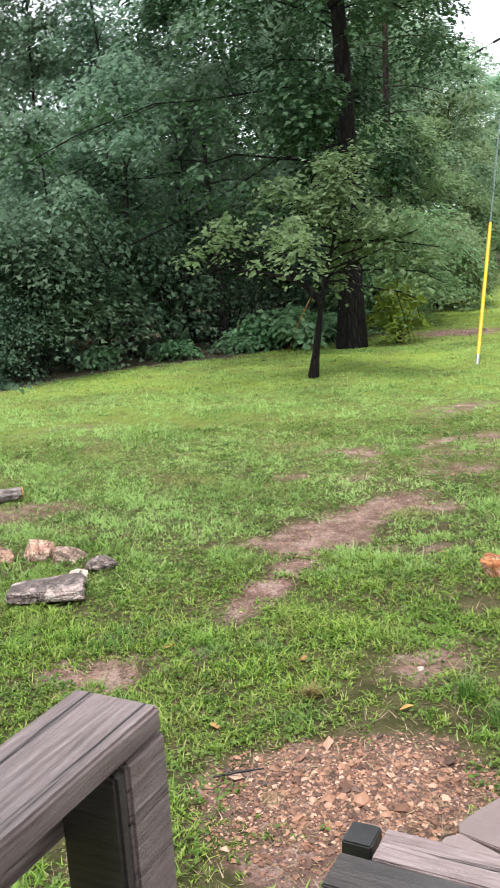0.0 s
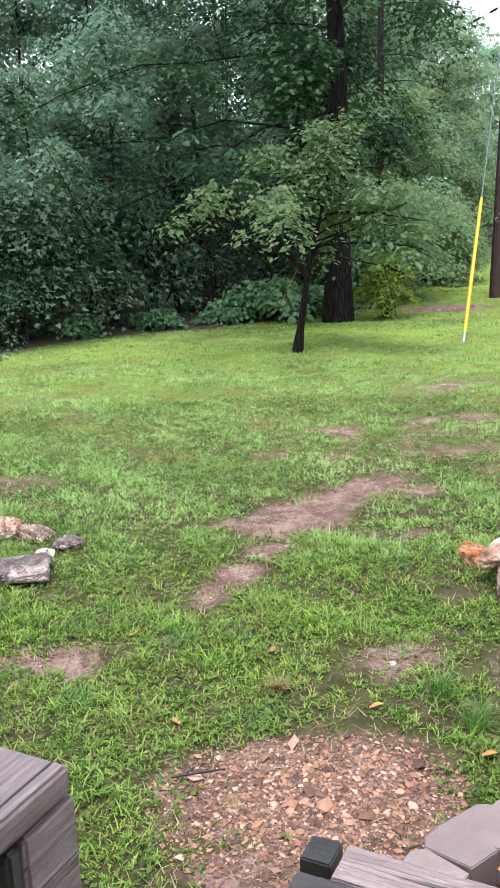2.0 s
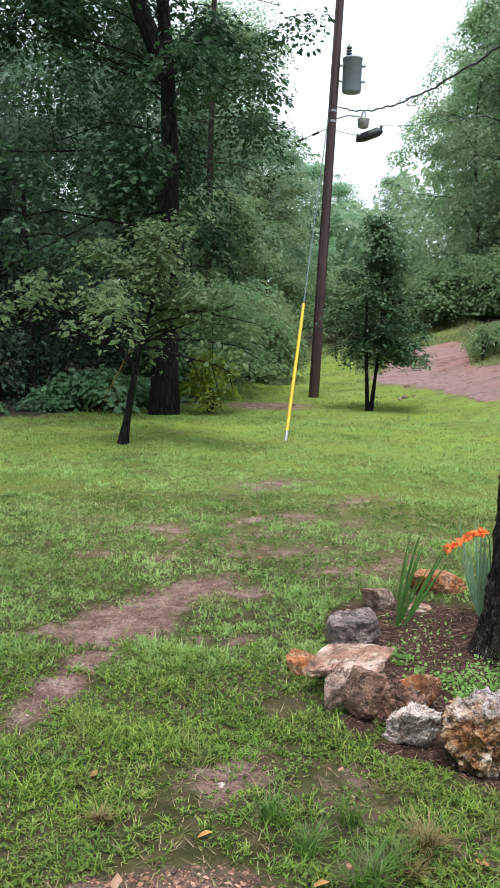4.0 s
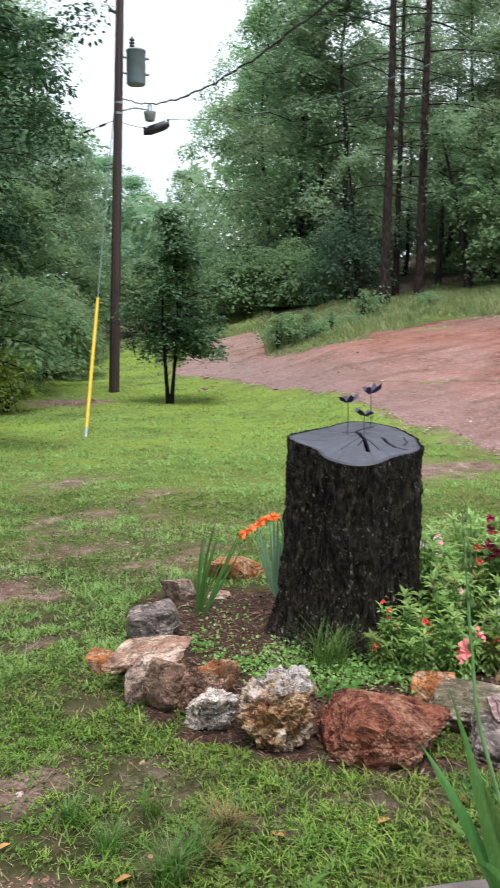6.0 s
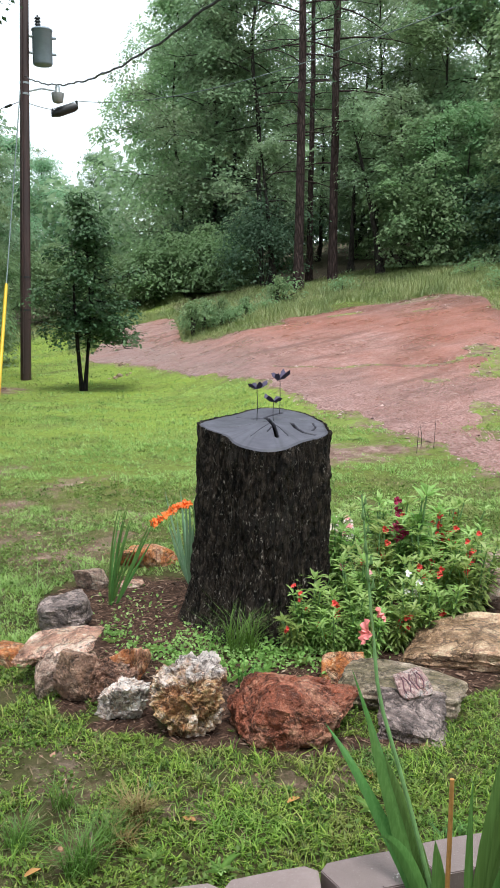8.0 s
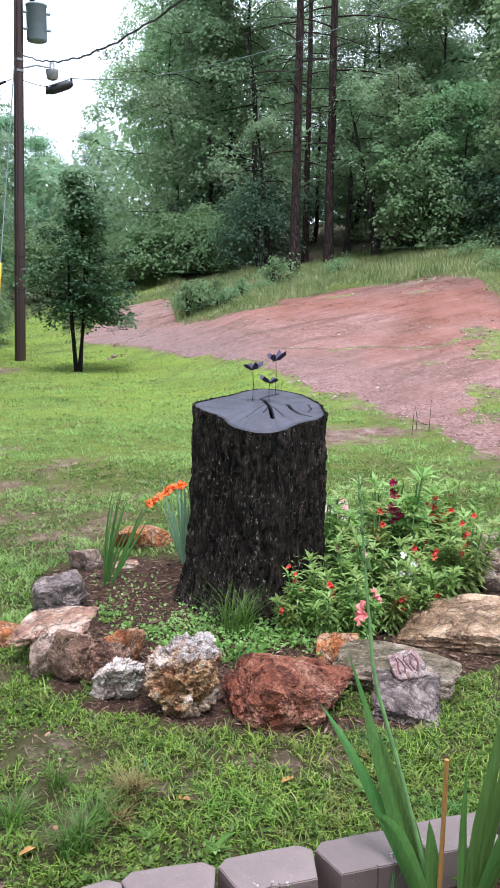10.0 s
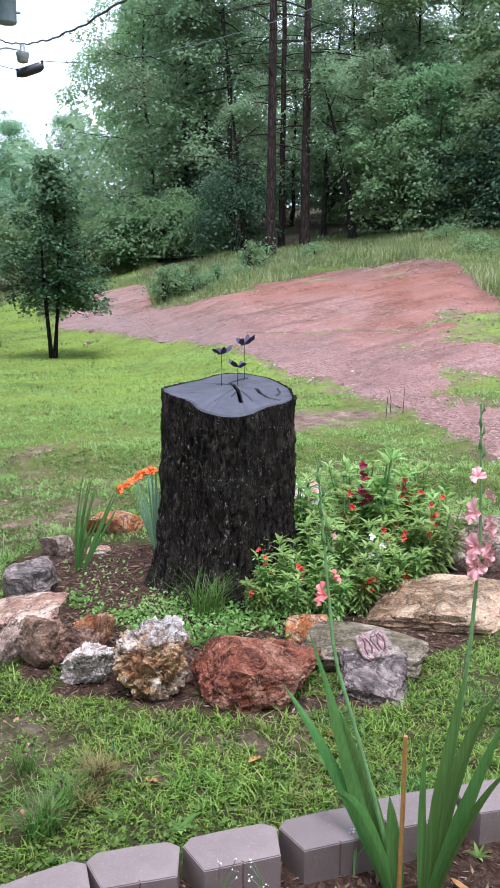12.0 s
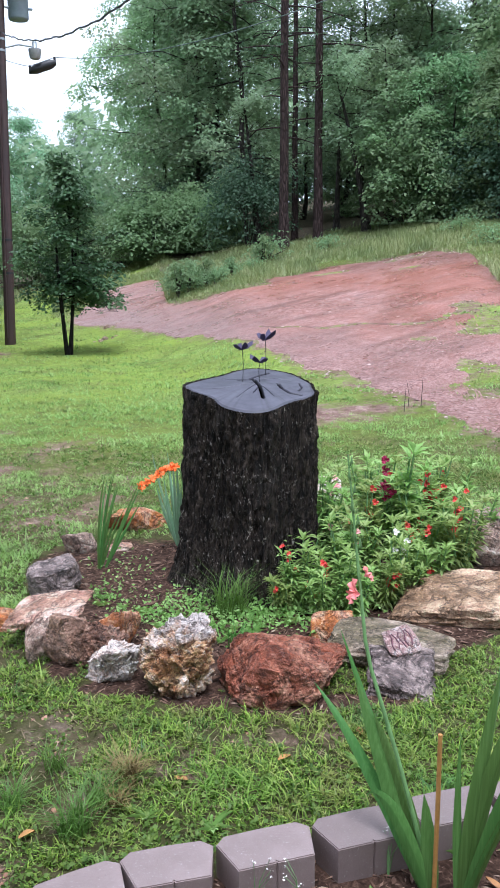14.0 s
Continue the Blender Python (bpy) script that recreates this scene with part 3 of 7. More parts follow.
grain = m.noise(5, 8, 0.7, (8, 8, 0.25))
c = m.ramp(grain, [(0.3, (0.018, 0.009, 0.008)), (0.7, (0.085, 0.04, 0.034))])
POLE_WOOD = m.done(m.mix(m.step(m.noise(0.6, 3), 0.45, 0.6), c, (0.04, 0.02, 0.018)), grain, 0.5, 0.01)

def board(name, along_y, dark=False):
    """Weathered timber with its grain along the plank."""
    m = Mat(name, 0.4 if dark else 0.55, coat=0.4 if dark else 0.2)
    way = lambda across, down: (across, down, across) if along_y else (down, across, across)
    grain = m.noise(4, 10, 0.75, way(24, 1.2), 0.8)
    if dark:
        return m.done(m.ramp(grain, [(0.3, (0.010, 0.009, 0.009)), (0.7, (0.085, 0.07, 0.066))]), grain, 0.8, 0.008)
    c = m.ramp(grain, [(0.3, (0.11, 0.078, 0.072)), (0.42, (0.28, 0.205, 0.195)), (0.58, (0.43, 0.335, 0.325)), (0.75, (0.66, 0.55, 0.53))])
    c = m.mix(m.math("MULTIPLY", m.step(m.noise(3, 6, 0.7, way(3, 1)), 0.5, 0.7), 0.7), c, (0.12, 0.085, 0.08))
    split = m.step(m.noise(2.6, 6, 0.65, way(17, 0.35), 0.5), 0.40, 0.37)
    c = m.mix(split, c, (0.022, 0.016, 0.015))
    return m.done(c, m.math("SUBTRACT", grain, m.math("MULTIPLY", split, 1.6)), 1.0, 0.014, m.step(m.noise(5, 4), 0.1, 1.1))


BOARD, BOARD_ACROSS, DARK_BOARD = board("weathered_board", True), board("weathered_floor_board", False), board("wet_dark_board", False, True)

m = Mat("tarred_timber", 0.35, coat=0.3)
grain = m.noise(9, 8, 0.7)
TAR = m.done(m.ramp(grain, [(0.3, (0.008, 0.008, 0.008)), (0.7, (0.035, 0.033, 0.032))]), grain, 0.8, 0.01)

m = Mat("edging_concrete", 0.42, spec=0.6)
speck = m.noise(130, 3, 0.8)
c = m.ramp(m.noise(3.5, 7, 0.65), [(0.3, (0.155, 0.113, 0.102)), (0.7, (0.26, 0.197, 0.185))])
c = m.mix(m.step(speck, 0.62, 0.72), c, (0.46, 0.43, 0.42))
c = m.mix(m.step(m.noise(85, 3, 0.8), 0.64, 0.74), c, (0.12, 0.09, 0.08))
tint = m.node("ShaderNodeHueSaturation", Color=c)
m.put(m.math("ADD", m.math("MULTIPLY", m.each(), 0.3), 0.85), tint.inputs["Value"])
CONCRETE = m.done(tint.outputs["Color"], m.math("ADD", m.noise(45, 6, 0.8), speck), 0.5, 0.004)

m = Mat("cut_wood", 0.35, spec=0.5)
speck = m.noise(30, 6)
c = m.ramp(m.noise(5, 8, 0.7), [(0.3, (0.04, 0.038, 0.05)), (0.7, (0.095, 0.09, 0.115))])
c = m.mix(m.math("MULTIPLY", m.attribute("ray"), 0.6), c, (0.022, 0.02, 0.026))
# Cracks blackened in the colour, since their shallow depth gives too little shade.
c = m.mix(m.attribute("crack"), c, (0.004, 0.0035, 0.003))
m.put(m.math("MULTIPLY", m.math("SUBTRACT", 1.0, m.attribute("crack")), 0.5), m.b.inputs["Specular IOR Level"])
CUT = m.done(c, speck, 0.2, 0.003, m.step(m.noise(6, 5), -0.3, 1.4))



def plain(name, color, rough=0.5, metal=0.0, vary=0.25, scale=20, coat=0.0):
    m = Mat(name, rough, metal, coat=coat)
    n = m.noise(scale, 6, 0.7)
    c = m.ramp(n, [(0.3, tuple(x * (1 - vary) for x in color)), (0.7, tuple(min(1, x * (1 + vary)) for x in color))])
    return m.done(c, n, 0.2, 0.003)


STEEL = plain("galvanised_steel", (0.33, 0.36, 0.37), 0.45, 0.5)
TANK = plain("transformer_paint", (0.25, 0.30, 0.35), 0.5, 0.1, 0.12, 6)
YELLOW = plain("yellow_plastic", (0.58, 0.38, 0.02), 0.45, 0, 0.12, 8)
WIRE = plain("grey_wire", (0.13, 0.17, 0.16), 0.5, 0.3)
BLACK = plain("black_rubber", (0.012, 0.012, 0.013), 0.5)
LENS = plain("lamp_glass", (0.30, 0.30, 0.30), 0.3)
PINK = plain("pink_petals", (0.86, 0.26, 0.24), 0.5, 0, 0.15, 40)
ORANGE = plain("orange_petals", (0.85, 0.19, 0.03), 0.5, 0, 0.2, 40)
PALE_PINK = plain("pale_pink_petals", (0.90, 0.43, 0.43), 0.5, 0, 0.2, 60)
OLIVE = plain("withered_grass", (0.19, 0.14, 0.045), 0.7, 0, 0.6, 12)
RED = plain("red_petals", (0.70, 0.065, 0.05), 0.5, 0, 0.25, 40)
MAGENTA = plain("magenta_petals", (0.30, 0.008, 0.06), 0.5, 0, 0.3, 40)
WHITE = plain("white_petals", (0.78, 0.74, 0.70), 0.5, 0, 0.1, 40)
STEM = plain("green_stems", (0.14, 0.26, 0.09), 0.5, 0, 0.25, 20)
DRY = plain("dry_stalks", (0.31, 0.15, 0.055), 0.8, 0, 0.4, 30)
STAKE = plain("bamboo_cane", (0.40, 0.20, 0.055), 0.6, 0, 0.25, 25)
WING = plain("dark_purple_enamel", (0.03, 0.018, 0.06), 0.55, 0.0, 0.5, 40)
SIDING = plain("house_siding", (0.28, 0.26, 0.24), 0.6, 0, 0.06, 2)
PAINT_STROKE = plain("dark_red_paint", (0.12, 0.035, 0.05), 0.5)
THATCH = Mat("dead_grass", 0.8)
THATCH = THATCH.done(THATCH.ramp(THATCH.island(), [(0.0, (0.08, 0.055, 0.03)), (0.5, (0.19, 0.14, 0.075)), (0.9, (0.33, 0.26, 0.15)), (1.0, (0.20, 0.28, 0.07))]))
PEBBLE = Mat("pebbles", 0.6)
PEBBLE = PEBBLE.done(PEBBLE.ramp(PEBBLE.island(), [(0.0, (0.05, 0.025, 0.017)), (0.4, (0.16, 0.072, 0.04)), (0.8, (0.31, 0.155, 0.09)), (1.0, (0.50, 0.32, 0.225))]), PEBBLE.noise(60, 4), 0.4, 0.004)
ROAD_STONE = Mat("road_stones", 0.6)
ROAD_STONE = ROAD_STONE.done(ROAD_STONE.ramp(ROAD_STONE.island(), [(0.0, (0.10, 0.05, 0.042)), (0.5, (0.27, 0.155, 0.135)), (1.0, (0.58, 0.45, 0.41))]), ROAD_STONE.noise(60, 4), 0.4, 0.004)
CHIP = Mat("wood_chips", 0.75)
CHIP = CHIP.done(CHIP.ramp(CHIP.island(), [(0.0, (0.025, 0.013, 0.007)), (0.5, (0.13, 0.065, 0.04)), (0.9, (0.25, 0.15, 0.10)), (1.0, (0.38, 0.28, 0.21))]), CHIP.noise(60, 4), 0.4, 0.004)

GREY_STONE = stone("grey_stone", [(0.06, 0.045, 0.037), (0.30, 0.24, 0.21), (0.60, 0.53, 0.48)], 5)
DARK_STONE = stone("slate_stone", [(0.028, 0.025, 0.025), (0.15, 0.138, 0.142), (0.42, 0.40, 0.41)], 4)
TAN_STONE = stone("tan_stone", [(0.06, 0.042, 0.024), (0.29, 0.215, 0.14), (0.54, 0.44, 0.33)], 4)
BUFF_STONE = stone("pinkish_flagstone", [(0.17, 0.095, 0.07), (0.42, 0.285, 0.225), (0.66, 0.53, 0.47)], 4)
RED_STONE = stone("red_sandstone", [(0.08, 0.025, 0.013), (0.31, 0.115, 0.070), (0.52, 0.30, 0.22)], 4, depth=0.035)
RUST_STONE = stone("rusty_stone", [(0.10, 0.04, 0.02), (0.46, 0.19, 0.06), (0.62, 0.46, 0.36)], 5)
SPECK_STONE = stone("speckled_quartz", [(0.14, 0.065, 0.036), (0.40, 0.225, 0.11), (0.54, 0.39, 0.22), (0.82, 0.72, 0.60)], 6, depth=0.018, cap=(0.26, (0.90, 0.78, 0.73)), holes=0.6)
WHITE_STONE = stone("white_quartz", [(0.46, 0.36, 0.31), (0.76, 0.75, 0.74), (0.77, 0.84, 0.85)], 7, depth=0.014, holes=0.8)
PINK_STONE = stone("pink_stone", [(0.20, 0.13, 0.14), (0.50, 0.39, 0.41), (0.70, 0.62, 0.64)], 7)
BROWN_STONE = stone("brown_slate", [(0.07, 0.042, 0.030), (0.26, 0.18, 0.135), (0.48, 0.37, 0.30)], 5)
PITTED_STONE = stone("pitted_brown_stone", [(0.06, 0.034, 0.024), (0.27, 0.17, 0.125), (0.52, 0.39, 0.32)], 7, depth=0.03, holes=0.7)
MOSS_STONE = stone("mossy_slab", [(0.045, 0.042, 0.027), (0.17, 0.165, 0.11), (0.36, 0.34, 0.29)], 5)


# ---- ground and road ----
WOODS_AZ = [-180, -60, -16, -8, -1, 6, 10, 11.5, 13.5, 18, 21, 25, 26.5, 30, 34, 44, 47, 60, 95, 180]
WOODS_R = [60, 20, 14.6, 16.5, 17.2, 19.6, 20.6, 27, 34, 40, 42, 41, 31, 29, 30, 33, 31, 28, 40, 60]


def in_woods(x, y):
    r, az = np.hypot(x, y), np.degrees(np.arctan2(x, y))
    return r - np.interp(az, WOODS_AZ, WOODS_R)


def bare_at(x, y):
    """Bare soil: the worn patches and the driveway's ragged edge."""
    edge = np.clip(1 + on_road(x, y) / 1.3, 0, 1) * 0.55
    return np.maximum(patches(x, y, BARE), np.where(on_road(x, y) > -4, edge, 0))


def polar_sheet(az, r, height):
    """A sheet of quads over a grid of bearings and distances."""
    a, d = np.meshgrid(np.radians(az), r)
    x, y = d * np.sin(a), d * np.cos(a)
    v = np.stack([x, y, height(x, y)], -1).reshape(-1, 3)
    n, k = len(r), len(az)
    i, j = np.meshgrid(np.arange(n - 1), np.arange(k - 1), indexing="ij")
    q = (i * k + j).ravel()
    return v, np.stack([q, q + 1, q + k + 1, q + k], -1)[:, ::-1]


bearings = np.r_[np.arange(-180, -26, 4), np.arange(-26, 62, 0.36), np.arange(62, 180, 4), 180]
distances = np.r_[0.05, 0.4 * 1.028 ** np.arange(0, 172), 55 * 1.25 ** np.arange(0, 18)]
gv, gf = polar_sheet(bearings, distances, lambda x, y: land(x, y))
acc = Acc().add(gv, gf)
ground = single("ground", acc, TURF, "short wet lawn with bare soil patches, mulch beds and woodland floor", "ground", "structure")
# Lighter lawn tone by distance, full outside the sector with blades, less beyond the road.
for name, values in (("bare", bare_at(gv[:, 0], gv[:, 1])), ("mulch", patches(gv[:, 0], gv[:, 1], MULCH)), ("far_tone", np.maximum(np.clip((np.hypot(gv[:, 0], gv[:, 1]) - 6) / 9, 0, 1) * 0.9 + 0.1, np.clip((np.abs(np.degrees(np.arctan2(gv[:, 0], gv[:, 1])) - 16) - 35) / 6, 0, 1) * (np.hypot(gv[:, 0], gv[:, 1]) > 2.2)) * np.where((np.degrees(np.arctan2(gv[:, 0], gv[:, 1])) > 25.5) & (np.hypot(gv[:, 0], gv[:, 1]) > np.interp(np.degrees(np.arctan2(gv[:, 0], gv[:, 1])), FAR_AZ, FAR_R) - 0.5), 0.35, 1.0)), ("woods", np.clip(in_woods(gv[:, 0], gv[:, 1]) * 0.4 + 0.4, 0, 1))):
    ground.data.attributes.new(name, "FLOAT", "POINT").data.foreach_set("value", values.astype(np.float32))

acc = Acc()
RUT_AZ, RUT_R = [31, 32.6, 36.2, 38.4, 40.5, 42.4, 43.7, 46], [19.2, 18.5, 17.7, 17.8, 17.4, 17.2, 17.3, 17.3]
ra = np.arange(19.9, 95, 0.25)
rn, rf = np.interp(ra, NEAR_AZ, NEAR_R) - 0.4, np.interp(ra, FAR_AZ, FAR_R) + 0.4
t = np.linspace(0, 1, 110)
d = rn[None] + (rf - rn)[None] * t[:, None]
x, y = d * np.sin(np.radians(ra))[None], d * np.cos(np.radians(ra))[None]
inside = on_road(x, y) + 0.4 * np.sin(2.3 * x + 1 * y) * np.sin(1.9 * y - 0.8 * x) + 0.25 * np.sin(5.3 * x + 2 * y) * np.sin(4.7 * y - 1.5 * x) + 0.1 * np.sin(17 * x) * np.sin(19 * y)
rut = np.exp(-((d - np.interp(ra, RUT_AZ, RUT_R)[None]) / 0.13) ** 2) * np.clip((ra - 31.5) * 1.5, 0, 1) * np.clip((45 - ra) * 0.7, 0, 1)
ditch = np.clip(1 - (rf[None] - d) / np.interp(ra, [26, 31, 37, 44, 47], [0.8, 1.4, 3.5, 6.0, 4.0])[None], 0, 1) * (ra > 25.8)
z = land(x, y) + np.clip(inside * 0.12, -0.06, 0.022) + 0.008 * np.sin(2.4 * x + 7 * y) - 0.03 * rut + 0.05 * ditch * np.sin(3.1 * d + 1.5 * np.sin(0.5 * x)) * np.sin(1.3 * x - 0.9 * y)
n, k = d.shape
i, j = np.meshgrid(np.arange(n - 1), np.arange(k - 1), indexing="ij")
q = (i * k + j).ravel()
acc.add(np.stack([x, y, z], -1), np.stack([q, q + 1, q + k + 1, q + k], -1)[:, ::-1])
lane = single("road", acc, GRAVEL, "wide red clay and gravel driveway, rutted and wet", "driveway", "structure")
stony = np.clip(1.15 - (d - rn[None]) / np.interp(ra, [19, 24, 34, 47], [9.0, 7.0, 5.0, 7.5])[None], 0, 1)
for name, values in (("stony", stony), ("rut", rut), ("ditch", ditch)):
    lane.data.attributes.new(name, "FLOAT", "POINT").data.foreach_set("value", values.ravel().astype(np.float32))


# ---- grass ----
def ripple(x, y, k, seed):
    g = rng_of(seed)
    out = 0
    for n in range(5):
        a, w, p = g.uniform(0, 6.28), k * g.uniform(0.6, 1.6), g.uniform(0, 6.28)
        out = out + np.sin(w * (x * math.cos(a) + y * math.sin(a)) + p)
    return out / 5


def scatter(count, r0, r1, seed, a0=-21, a1=54):
    g = rng_of(seed)
    r = np.sqrt(g.uniform(r0**2, r1**2, count))
    a = np.radians(g.uniform(a0, a1, count))
    return r * np.sin(a), r * np.cos(a), g


def blades(acc, x, y, z, g, height, width, bend=0.6, fine=True):
    n = len(x)
    h = height * g.uniform(0.5, 1.35, n)
    a = g.uniform(0, 2 * np.pi, n)
    way = np.stack([np.cos(a), np.sin(a), np.zeros(n)], 1)
    side = np.stack([-np.sin(a), np.cos(a), np.zeros(n)], 1) * (width * g.uniform(0.6, 1.3, n))[:, None] / 2
    root = np.stack([x, y, z], 1)
    lean = (bend * h * g.uniform(0.2, 1.2, n))[:, None] * way
    up = np.stack([np.zeros(n), np.zeros(n), h], 1)
    tip = root + lean + up * 0.85
    if fine:
        mid = root + lean * 0.3 + up * 0.55
        acc.add(np.stack([root - side, root + side, mid + side * 0.8, mid - side * 0.8, tip], 1).reshape(-1, 3), np.zeros((0, 4), int))
        base = np.arange(n)[:, None] * 5 + acc.n - 5 * n
        acc.f[-1] = np.concatenate([base + [0, 1, 2, 3]])
        acc.f.append(base + [3, 2, 4])
    else:
        acc.add(np.stack([root - side, root + side, tip], 1).reshape(-1, 3), np.arange(3 * n).reshape(-1, 3))


def lawn(count, r0, r1, seed):
    """Places for grass, thinned over bare soil."""
    x, y, g = scatter(count, r0, r1, seed)
    bare = bare_at(x, y) + 0.5 * ripple(x, y, 5, 7) + 0.6 * ripple(x, y, 13, 8) + 0.25 * ripple(x, y, 1.5, 9) + 0.35 * ripple(x, y, 31, 10)
    keep = (bare < 0.25 + 0.45 * g.random(count)) & (patches(x, y, MULCH) < 0.3) & (on_road(x, y) < 0.3 * g.random(count) ** 2) & (in_woods(x, y) < 0.5)
    keep &= ~((0.454 * x + 0.891 * y < 2.15) & (0.891 * x - 0.454 * y > -0.9))
    return x[keep], y[keep]


def tall_at(x, y):
    return np.clip(1 + 0.7 * ripple(x, y, 4, 12) + 0.8 * ripple(x, y, 13, 11) + 0.5 * ripple(x, y, 30, 14) - 0.5 * np.clip(bare_at(x, y) * 1.5, 0, 1), 0.35, 1.8)


turf_acc, far_acc = Acc(), Acc()
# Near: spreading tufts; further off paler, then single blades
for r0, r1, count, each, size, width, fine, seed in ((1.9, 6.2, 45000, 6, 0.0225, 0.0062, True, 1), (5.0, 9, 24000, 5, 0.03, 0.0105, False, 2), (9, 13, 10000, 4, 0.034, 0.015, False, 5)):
    x, y = lawn(count, r0, r1, seed)
    g = rng_of(seed + 40)
    if fine:
        keep = np.hypot(x, y) < 6.2 - 1.6 * g.random(len(x))
        x, y = x[keep], y[keep]
    big = tall_at(x, y) * g.lognormal(0, 0.33, len(x))
    x, y, big = np.repeat(x, each), np.repeat(y, each), np.repeat(big, each)
    a, q = g.uniform(0, 6.283, len(x)), size * 0.5 * big * np.sqrt(g.random(len(x)))
    x, y = x + q * np.cos(a), y + q * np.sin(a)
    blades(turf_acc if fine else far_acc, x, y, land(x, y) - 0.004, g, size * big, width, 1.5, fine)
single("lawn_grass", turf_acc, BLADES, "short mown wet lawn grass with clover, patchy and thin", "grass", "stuff", smooth=False)
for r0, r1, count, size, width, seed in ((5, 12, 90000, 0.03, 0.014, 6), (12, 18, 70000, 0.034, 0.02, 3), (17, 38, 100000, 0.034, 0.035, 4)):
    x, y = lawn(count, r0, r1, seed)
    blades(far_acc, x, y, land(x, y) - 0.004, rng_of(seed + 40), size * tall_at(x, y), width, 0.9, False)
single("lawn_grass", far_acc, FAR_BLADES, "yellow-green lawn grass, painted lighter further from the house", "grass", "stuff", smooth=False)
# Low clover and creeping weeds among the blades
x, y = lawn(46000, 1.9, 10, 61)
g = rng_of(62)
keep = ripple(x, y, 3, 15) + 0.6 * ripple(x, y, 9, 16) + 0.5 * g.normal(size=len(x)) > 0.05
x, y = np.repeat(x[keep], 3), np.repeat(y[keep], 3)
a, q = g.uniform(0, 6.283, len(x)), g.uniform(0.008, 0.022, len(x))
x, y = x + q * np.cos(a), y + q * np.sin(a)
clover = Acc()
leaf_quads(clover, np.stack([x, y, land(x, y) + g.uniform(0.008, 0.034, len(x))], 1), g, 0.021, 0.75, 0.6)
single("clover", clover, CLOVER, "low clover and creeping weeds spread through the lawn", "clover", "stuff", smooth=False)

straw = Acc()
x, y, g = scatter(110000, 2.2, 10, 31)
bare = bare_at(x, y) + 0.4 * ripple(x, y, 5, 7) + 0.3 * ripple(x, y, 13, 8)
keep = (bare > 0.0) & (bare < 1.15) & (patches(x, y, MULCH) < 0.2) & (g.random(110000) < 0.6) & ~((0.454 * x + 0.891 * y < 2.15) & (0.891 * x - 0.454 * y > -0.9))
blades(straw, x[keep], y[keep], land(x[keep], y[keep]) + 0.001, rng_of(32), np.full(keep.sum(), 0.022), 0.005, 2.2, False)
single("dead_grass", straw, THATCH, "flattened brown dead grass between the green tufts", "grass", "stuff", smooth=False)

verge = Acc()
x, y, g = scatter(150000, 20, 44, 21, 10, 54)
out = -on_road(x, y)
r, az = np.hypot(x, y), np.degrees(np.arctan2(x, y))
behind = r > np.interp(az, FAR_AZ, FAR_R)
keep = (out > 0.5 * ripple(x, y, 2.5, 17) - 0.35 * g.random(150000)) & (behind | (np.interp(az, FAR_AZ, FAR_R) - r < 1.2)) & (in_woods(x, y) < 7) & (ripple(x, y, 1.4, 5) > -0.55)
keep &= ~((az < 19) & (in_woods(x, y) < -3))
x, y, r, az = x[keep], y[keep], r[keep], az[keep]
blades(verge, x, y, land(x, y), rng_of(22), (0.09 + 0.17 * np.clip(ripple(x, y, 1.1, 6) + 0.5, 0, 1.5)) * np.clip(1.0 + 0.4 * (r - np.interp(az, FAR_AZ, FAR_R)), 0.45, 1.3), 0.022, 0.9, False)
single("verge_grass", verge, VERGE, "tall uncut grass and weeds on the bank beside the driveway", "grass", "stuff", smooth=False)


# ---- trees ----
def along(pts, t):
    s = np.linspace(0, 1, len(pts))
    return np.array([np.interp(t, s, pts[:, k]) for k in range(3)]).T


